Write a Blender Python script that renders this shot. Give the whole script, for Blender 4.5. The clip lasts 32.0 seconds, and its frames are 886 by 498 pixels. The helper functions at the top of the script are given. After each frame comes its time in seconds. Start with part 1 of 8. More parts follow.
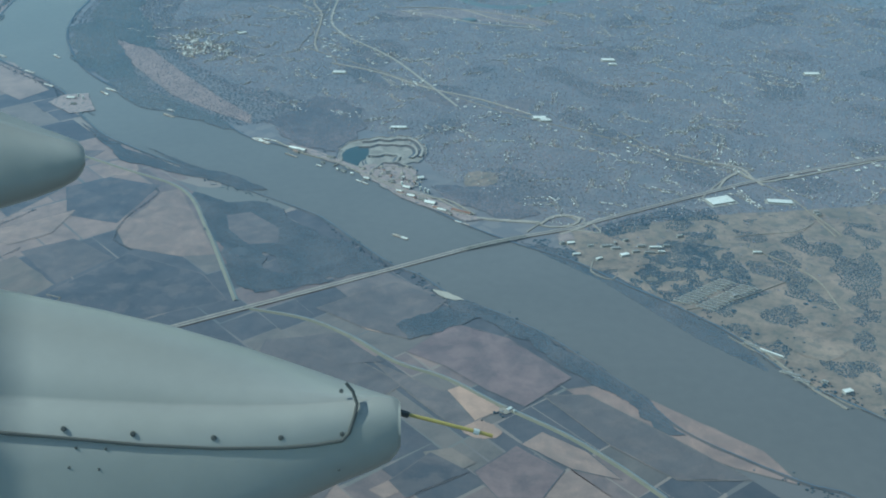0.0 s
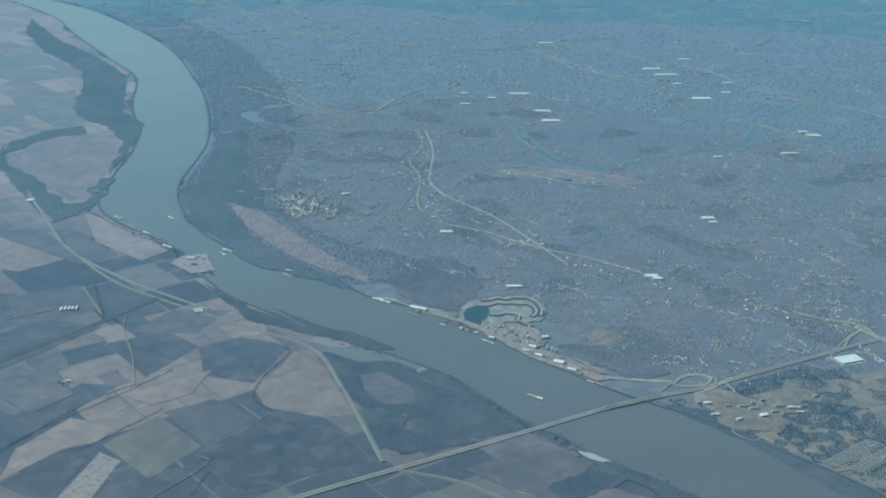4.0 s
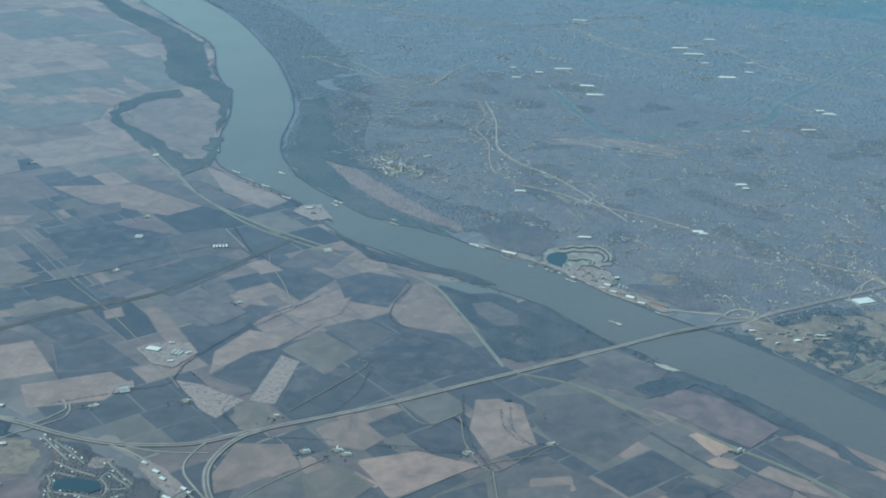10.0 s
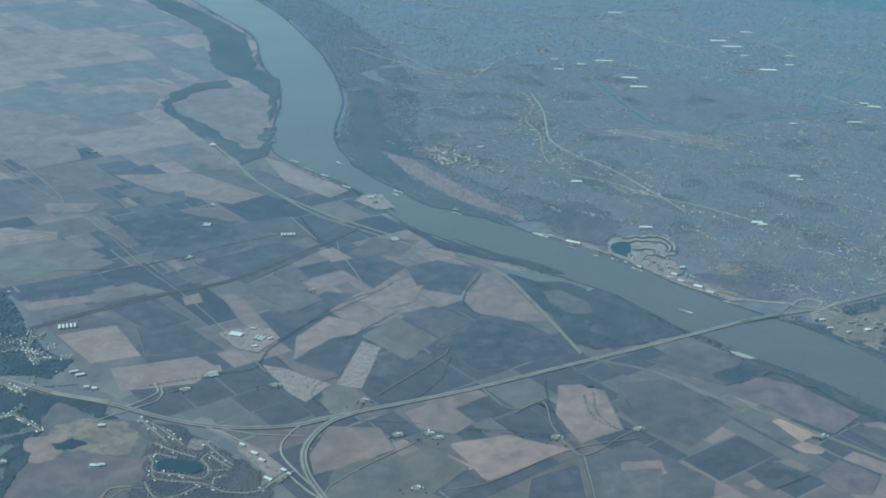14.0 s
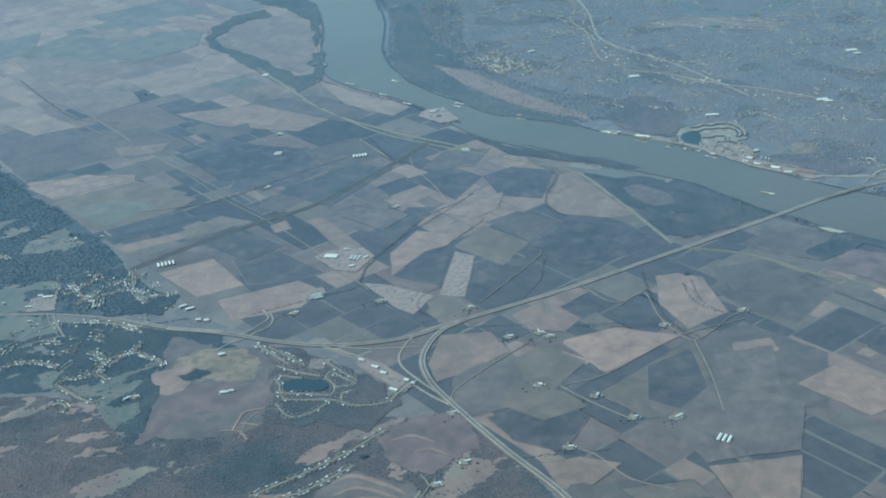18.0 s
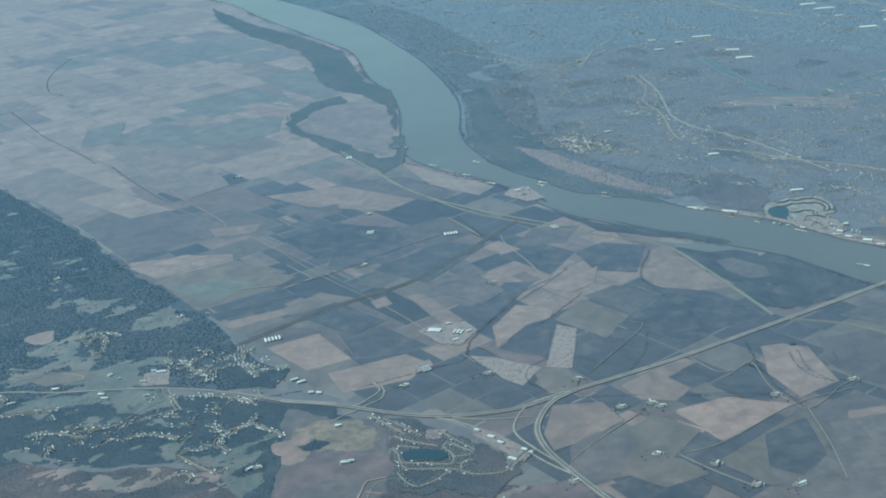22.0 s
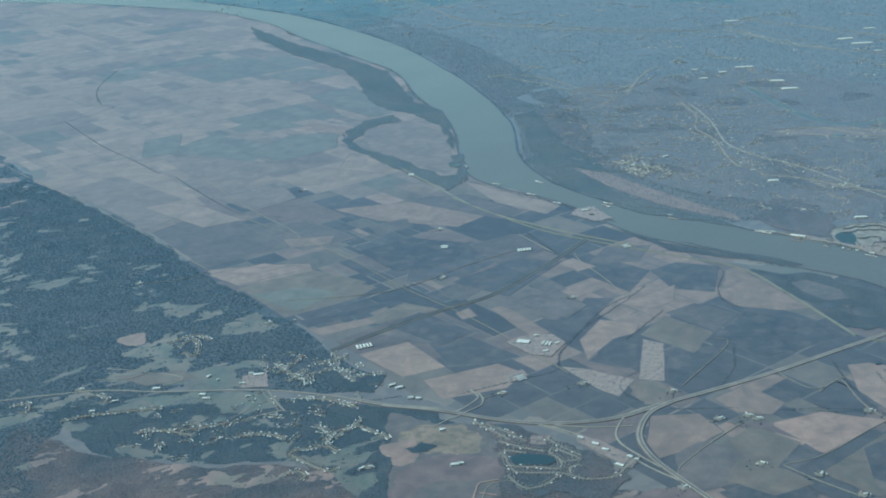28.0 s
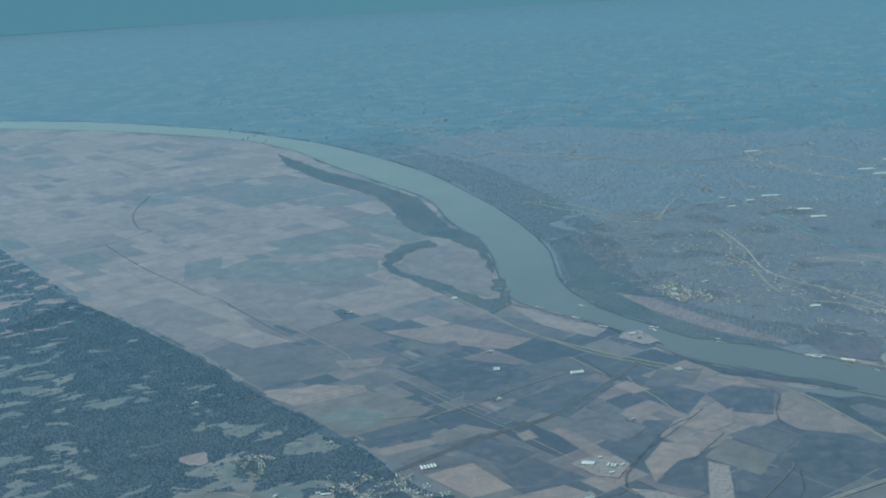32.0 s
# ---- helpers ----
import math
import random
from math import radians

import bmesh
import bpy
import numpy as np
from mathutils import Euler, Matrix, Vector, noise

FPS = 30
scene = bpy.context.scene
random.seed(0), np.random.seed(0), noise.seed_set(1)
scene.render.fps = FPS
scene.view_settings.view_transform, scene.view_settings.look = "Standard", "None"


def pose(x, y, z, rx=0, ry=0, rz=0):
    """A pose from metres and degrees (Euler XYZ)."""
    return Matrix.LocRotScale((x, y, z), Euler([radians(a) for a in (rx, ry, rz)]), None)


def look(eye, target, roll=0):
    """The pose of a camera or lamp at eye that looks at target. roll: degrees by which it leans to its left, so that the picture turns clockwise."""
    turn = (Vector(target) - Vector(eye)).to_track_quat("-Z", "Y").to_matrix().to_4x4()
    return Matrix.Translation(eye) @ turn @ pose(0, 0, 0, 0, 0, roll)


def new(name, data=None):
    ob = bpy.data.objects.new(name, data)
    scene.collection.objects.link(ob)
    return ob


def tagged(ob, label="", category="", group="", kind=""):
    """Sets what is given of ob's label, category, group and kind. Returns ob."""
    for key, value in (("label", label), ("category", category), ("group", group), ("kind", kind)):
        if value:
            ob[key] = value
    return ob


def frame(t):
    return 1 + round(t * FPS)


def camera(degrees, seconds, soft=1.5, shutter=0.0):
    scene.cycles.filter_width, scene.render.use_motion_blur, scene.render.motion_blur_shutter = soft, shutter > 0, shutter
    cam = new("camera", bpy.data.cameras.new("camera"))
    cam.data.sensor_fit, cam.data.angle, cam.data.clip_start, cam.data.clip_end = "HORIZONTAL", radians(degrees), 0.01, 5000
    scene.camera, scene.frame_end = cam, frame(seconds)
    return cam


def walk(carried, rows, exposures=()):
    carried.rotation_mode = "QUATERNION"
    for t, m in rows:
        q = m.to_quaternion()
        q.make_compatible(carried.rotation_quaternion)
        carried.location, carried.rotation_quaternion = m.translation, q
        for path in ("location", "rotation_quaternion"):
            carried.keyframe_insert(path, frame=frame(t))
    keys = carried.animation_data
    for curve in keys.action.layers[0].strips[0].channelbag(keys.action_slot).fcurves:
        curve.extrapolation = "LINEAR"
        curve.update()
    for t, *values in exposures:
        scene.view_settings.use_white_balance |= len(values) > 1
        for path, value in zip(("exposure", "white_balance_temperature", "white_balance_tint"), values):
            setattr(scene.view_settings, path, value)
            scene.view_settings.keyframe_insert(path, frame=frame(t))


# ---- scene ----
# The ground is laid out in kilometres; KM is the number of scene units to a kilometre, M to a metre.
KM = 40.0
M = KM / 1000.0

cam = camera(42.81, 32.0, soft=2.0)
PATH = [
    (0, 69.056, 70.046, 117.964, 63.047, -1.110, -1.035),
    (0.5, 66.479, 69.631, 118.364, 63.876, -0.169, -0.209),
    (1, 63.895, 69.299, 118.789, 62.370, -0.689, 0.151),
    (1.5, 61.285, 69.194, 119.254, 62.310, -1.227, -1.042),
    (2, 58.602, 69.173, 119.770, 65.196, -1.194, -0.865),
    (2.5, 55.800, 69.059, 120.265, 67.636, -0.844, -0.434),
    (3, 52.867, 68.746, 120.712, 68.671, -0.155, 0.066),
    (3.5, 49.643, 68.257, 121.080, 70.628, -0.015, 0.403),
    (5.5, 34.210, 65.592, 121.879, 70.414, -1.085, 1.555),
    (6, 30.681, 61.547, 123.608, 68.600, -1.025, 2.306),
    (6.5, 27.751, 53.712, 126.239, 68.391, -0.057, 3.693),
    (7, 26.168, 39.429, 129.878, 69.886, -0.689, 2.569),
    (7.5, 25.232, 22.136, 134.053, 69.565, -0.905, 3.078),
    (8, 24.273, 10.262, 137.902, 69.295, -1.130, 1.353),
    (8.5, 22.540, 5.307, 140.206, 67.360, -1.135, -0.168),
    (9, 19.984, 4.732, 140.217, 68.198, -1.992, -0.256),
    (9.5, 17.422, 4.171, 140.222, 68.158, -1.159, 0.448),
    (10, 14.869, 3.612, 140.223, 68.743, -1.635, 0.788),
    (10.5, 12.337, 3.041, 140.218, 68.828, -2.868, 0.401),
    (11, 9.827, 2.451, 140.207, 68.756, -2.414, -0.188),
    (11.5, 7.333, 1.838, 140.190, 68.591, -2.555, -0.226),
    (12, 4.849, 1.203, 140.166, 67.639, -2.486, -0.198),
    (12.5, 2.379, 0.557, 140.135, 66.976, -2.174, 0.354),
    (13, -0.066, -0.092, 140.099, 66.251, -1.917, 1.095),
    (13.5, -2.472, -0.730, 140.059, 68.816, -1.459, 0.930),
    (14, -4.841, -1.351, 140.015, 68.368, -1.730, 1.225),
    (14.5, -7.179, -1.948, 139.972, 66.562, -0.408, 1.188),
    (16.5, -16.235, -4.153, 139.819, 65.059, 1.643, 2.825),
    (17, -18.509, -4.785, 139.813, 65.705, 3.118, 2.669),
    (17.5, -20.782, -5.458, 139.822, 63.476, 3.442, 3.131),
    (18, -23.049, -6.181, 139.849, 64.096, 3.679, 0.101),
    (18.5, -25.305, -6.953, 139.896, 59.929, 3.939, 0.287),
    (19, -27.541, -7.780, 139.962, 60.391, 3.908, 0.859),
    (19.5, -29.753, -8.660, 140.046, 55.369, 3.513, 1.437),
    (20, -31.943, -9.574, 140.147, 55.875, 3.396, 1.534),
    (20.5, -34.109, -10.520, 140.263, 58.554, 3.344, 1.562),
    (21, -36.253, -11.508, 140.393, 61.566, 3.897, 1.488),
    (21.5, -38.383, -12.552, 140.536, 65.567, 4.791, 1.411),
    (22, -40.514, -13.661, 140.688, 68.576, 4.967, 1.777),
    (22.5, -42.666, -14.806, 140.847, 73.602, 4.677, 2.120),
    (23, -44.854, -15.934, 141.011, 74.441, 4.540, 2.449),
    (23.5, -47.080, -17.013, 141.176, 72.254, 4.541, 2.709),
    (24, -49.342, -18.036, 141.342, 72.203, 4.570, 2.796),
    (24.5, -51.642, -19.013, 141.506, 72.526, 4.497, 2.878),
    (25, -53.979, -19.936, 141.666, 72.559, 4.207, 2.952),
    (25.5, -56.350, -20.802, 141.822, 72.050, 3.634, 3.114),
    (27.5, -66.122, -23.720, 142.406, 70.061, 3.311, 2.385),
    (28, -68.597, -24.432, 142.549, 69.879, 3.378, 2.095),
    (28.5, -71.080, -25.141, 142.689, 69.753, 3.665, 1.781),
    (29, -73.560, -25.855, 142.827, 68.905, 3.802, 0.272),
    (29.5, -76.025, -26.610, 142.961, 72.590, 3.413, -1.012),
    (30, -78.468, -27.428, 143.089, 74.576, 3.288, -1.235),
    (30.5, -80.884, -28.300, 143.212, 75.531, 3.250, -0.925),
    (31, -83.277, -29.223, 143.330, 76.241, 2.726, -0.454),
    (31.5, -85.655, -30.184, 143.445, 76.321, 3.013, 1.412),
    (32, -88.027, -31.162, 143.558, 76.329, 3.033, 2.183),
]
# time, stops, colour temperature, tint
EXPOSURES = [(0.0, 0.22, 5600, -17), (3.0, 0.2, 5500, -16), (6.0, 0.15, 5480, -17), (9.0, 0.22, 5620, -16), (11.0, 0.2, 5620, -16), (12.0, 0.18, 5600, -16), (14.0, 0.16, 5500, -17), (17.0, 0.25, 5600, -17), (19.0, 0.31, 5700, -17), (20.0, 0.3, 5750, -17), (21.0, 0.38, 5720, -17), (22.0, 0.27, 5680, -17), (23.0, 0.1, 5720, -16), (25.0, 0.1, 5680, -16), (28.5, 0.18, 5740, -17), (29.2, 0.2, 5760, -17), (31.0, 0.08, 5600, -17), (32.0, 0.04, 5600, -18)]
walk(cam, [(t, pose(*p)) for t, *p in PATH], EXPOSURES)

# ---- sky and sun ----
SUN_AZ, SUN_EL = radians(-80), radians(44)
world = bpy.data.worlds.new("sky")
scene.world = world
world.use_nodes = True
sky = world.node_tree.nodes.new("ShaderNodeTexSky")
sky.sky_type, sky.sun_disc = "NISHITA", False
sky.sun_elevation, sky.sun_rotation = SUN_EL, SUN_AZ
sky.air_density, sky.dust_density = 1.5, 0.6
world.node_tree.links.new(sky.outputs[0], world.node_tree.nodes["Background"].inputs[0])
world.node_tree.nodes["Background"].inputs[1].default_value = 0.12
sun = new("sun", bpy.data.lights.new("sun", "SUN"))
sun.data.energy, sun.data.angle, sun.data.color = 3.0, radians(0.6), (1.0, 0.96, 0.9)
sun.matrix_world = look((math.sin(SUN_AZ) * math.cos(SUN_EL) * 900, math.cos(SUN_AZ) * math.cos(SUN_EL) * 900, math.sin(SUN_EL) * 900), (0, 0, 0))


# ---- materials ----
def material(name, base, second, scale=1.0, fine=12.0, rough=0.9, sheen=0.35, bump=0.0, rows=0.0, vary=0.25, island=False, metal=0.0, spots=0.0, spot_colour=(0.1, 0.09, 0.08), spot_mix=1.0, spot_from=0.56, mottle=0.0, tint=(0.36, 0.66, 1)):
    """Two colours mixed by noise at two scales; rows adds the lines that machines leave on a field."""
    m = bpy.data.materials.new(name)
    m.use_nodes = True
    n, l = m.node_tree.nodes, m.node_tree.links
    b = n["Principled BSDF"]
    co = n.new("ShaderNodeTexCoord")
    info = n.new("ShaderNodeObjectInfo")
    big, small = n.new("ShaderNodeTexNoise"), n.new("ShaderNodeTexNoise")
    big.inputs["Scale"].default_value, small.inputs["Scale"].default_value = scale, fine
    big.inputs["Detail"].default_value, small.inputs["Detail"].default_value = 6, 4
    big.inputs["Distortion"].default_value = 0.6
    for t in (big, small):
        l.new(co.outputs["Object"], t.inputs["Vector"])
    add = n.new("ShaderNodeMath")
    add.operation = "MULTIPLY_ADD"
    l.new(small.outputs["Fac"], add.inputs[0])
    add.inputs[1].default_value = 0.5
    l.new(big.outputs["Fac"], add.inputs[2])
    ramp = n.new("ShaderNodeValToRGB")
    ramp.color_ramp.elements[0].position, ramp.color_ramp.elements[1].position = 0.55, 0.95
    ramp.color_ramp.elements[0].color, ramp.color_ramp.elements[1].color = (*base, 1), (*second, 1)
    last = add.outputs[0]
    if rows:
        turn = n.new("ShaderNodeVectorRotate")
        turn.rotation_type = "Z_AXIS"
        spin = n.new("ShaderNodeMath")
        spin.operation = "MULTIPLY"
        spin.inputs[1].default_value = 6.0
        l.new(info.outputs["Random"], spin.inputs[0])
        l.new(co.outputs["Object"], turn.inputs["Vector"])
        l.new(spin.outputs[0], turn.inputs["Angle"])
        wave = n.new("ShaderNodeTexWave")
        wave.inputs["Scale"].default_value, wave.inputs["Distortion"].default_value, wave.inputs["Detail"].default_value = 0.9, 1.2, 3
        l.new(turn.outputs[0], wave.inputs["Vector"])
        more = n.new("ShaderNodeMath")
        more.operation = "MULTIPLY_ADD"
        l.new(wave.outputs["Fac"], more.inputs[0])
        more.inputs[1].default_value = rows
        l.new(last, more.inputs[2])
        last = more.outputs[0]
    l.new(last, ramp.inputs[0])
    hsv = n.new("ShaderNodeHueSaturation")
    l.new(ramp.outputs[0], hsv.inputs["Color"])
    value = n.new("ShaderNodeMapRange")
    value.inputs["To Min"].default_value, value.inputs["To Max"].default_value = 1 - vary, 1 + vary
    if island:
        geo = n.new("ShaderNodeNewGeometry")
        l.new(geo.outputs["Random Per Island"], value.inputs[0])
    else:
        l.new(info.outputs["Random"], value.inputs[0])
    l.new(value.outputs[0], hsv.inputs["Value"])
    colour = hsv.outputs[0]
    if spots:
        cells = n.new("ShaderNodeTexNoise")
        cells.inputs["Scale"].default_value, cells.inputs["Detail"].default_value = spots, 3
        l.new(co.outputs["Object"], cells.inputs["Vector"])
        cut = n.new("ShaderNodeMapRange")
        cut.inputs["From Min"].default_value, cut.inputs["From Max"].default_value, cut.inputs["To Max"].default_value = spot_from, spot_from + 0.1, spot_mix
        l.new(cells.outputs["Fac"], cut.inputs[0])
        mix = n.new("ShaderNodeMix")
        mix.data_type = "RGBA"
        l.new(cut.outputs[0], mix.inputs[0])
        l.new(colour, mix.inputs[6])
        mix.inputs[7].default_value = (*spot_colour, 1)
        colour = mix.outputs[2]
    if mottle:
        damp = n.new("ShaderNodeTexNoise")
        damp.inputs["Scale"].default_value, damp.inputs["Detail"].default_value, damp.inputs["Roughness"].default_value, damp.inputs["Distortion"].default_value = 0.11, 7, 0.62, 0.8
        l.new(co.outputs["Object"], damp.inputs["Vector"])
        tone = n.new("ShaderNodeMapRange")
        tone.inputs["From Min"].default_value, tone.inputs["From Max"].default_value = 0.3, 0.7
        tone.inputs["To Min"].default_value, tone.inputs["To Max"].default_value = 1 - mottle, 1 + mottle
        l.new(damp.outputs["Fac"], tone.inputs[0])
        wet = n.new("ShaderNodeVectorMath")
        wet.operation = "SCALE"
        l.new(colour, wet.inputs[0])
        l.new(tone.outputs[0], wet.inputs["Scale"])
        colour = wet.outputs[0]
    l.new(colour, b.inputs["Base Color"])
    b.inputs["Roughness"].default_value, b.inputs["Metallic"].default_value = rough, metal
    # Blue-tinted sheen paints distance haze onto the surface, strongest at grazing views.
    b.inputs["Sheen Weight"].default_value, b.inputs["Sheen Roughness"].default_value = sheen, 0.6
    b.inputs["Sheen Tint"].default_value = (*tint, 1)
    if bump:
        bp = n.new("ShaderNodeBump")
        bp.inputs["Strength"].default_value, bp.inputs["Distance"].default_value = bump, 0.3
        l.new(small.outputs["Fac"], bp.inputs["Height"])
        l.new(bp.outputs[0], b.inputs["Normal"])
    return m


def patchwork(name, colours, scale, sheen):
    """Land cut into many small plots of different colour, with worn, wandering edges."""
    m = material(name, colours[0], colours[1], 0.05, 0.9, sheen=sheen)
    n, l = m.node_tree.nodes, m.node_tree.links
    b = n["Principled BSDF"]
    co = n.new("ShaderNodeTexCoord")
    warp = n.new("ShaderNodeTexNoise")
    warp.inputs["Scale"].default_value = scale * 1.5
    l.new(co.outputs["Object"], warp.inputs["Vector"])
    shift = n.new("ShaderNodeVectorMath")
    shift.operation = "MULTIPLY_ADD"
    l.new(warp.outputs["Color"], shift.inputs[0])
    shift.inputs[1].default_value = (0.3 / scale, 0.3 / scale, 0)
    turn = n.new("ShaderNodeVectorRotate")
    turn.rotation_type = "Z_AXIS"
    turn.inputs["Angle"].default_value = 0.7
    l.new(co.outputs["Object"], turn.inputs["Vector"])
    l.new(turn.outputs[0], shift.inputs[2])
    cell = n.new("ShaderNodeTexVoronoi")
    cell.distance = "CHEBYCHEV"
    cell.inputs["Scale"].default_value = scale
    l.new(shift.outputs[0], cell.inputs["Vector"])
    parts = n.new("ShaderNodeSeparateColor")
    l.new(cell.outputs["Color"], parts.inputs[0])
    ramp = n.new("ShaderNodeValToRGB")
    ramp.color_ramp.interpolation = "CONSTANT"
    e = ramp.color_ramp.elements
    while len(e) < len(colours):
        e.new(0.5)
    for i, c in enumerate(colours):
        e[i].position, e[i].color = i / len(colours), (*c, 1)
    l.new(parts.outputs[0], ramp.inputs[0])
    mix = n.new("ShaderNodeMix")
    mix.data_type = "RGBA"
    mix.inputs[0].default_value = 0.75
    l.new(b.inputs["Base Color"].links[0].from_socket, mix.inputs[6])
    l.new(ramp.outputs[0], mix.inputs[7])
    l.new(mix.outputs[2], b.inputs["Base Color"])
    return m


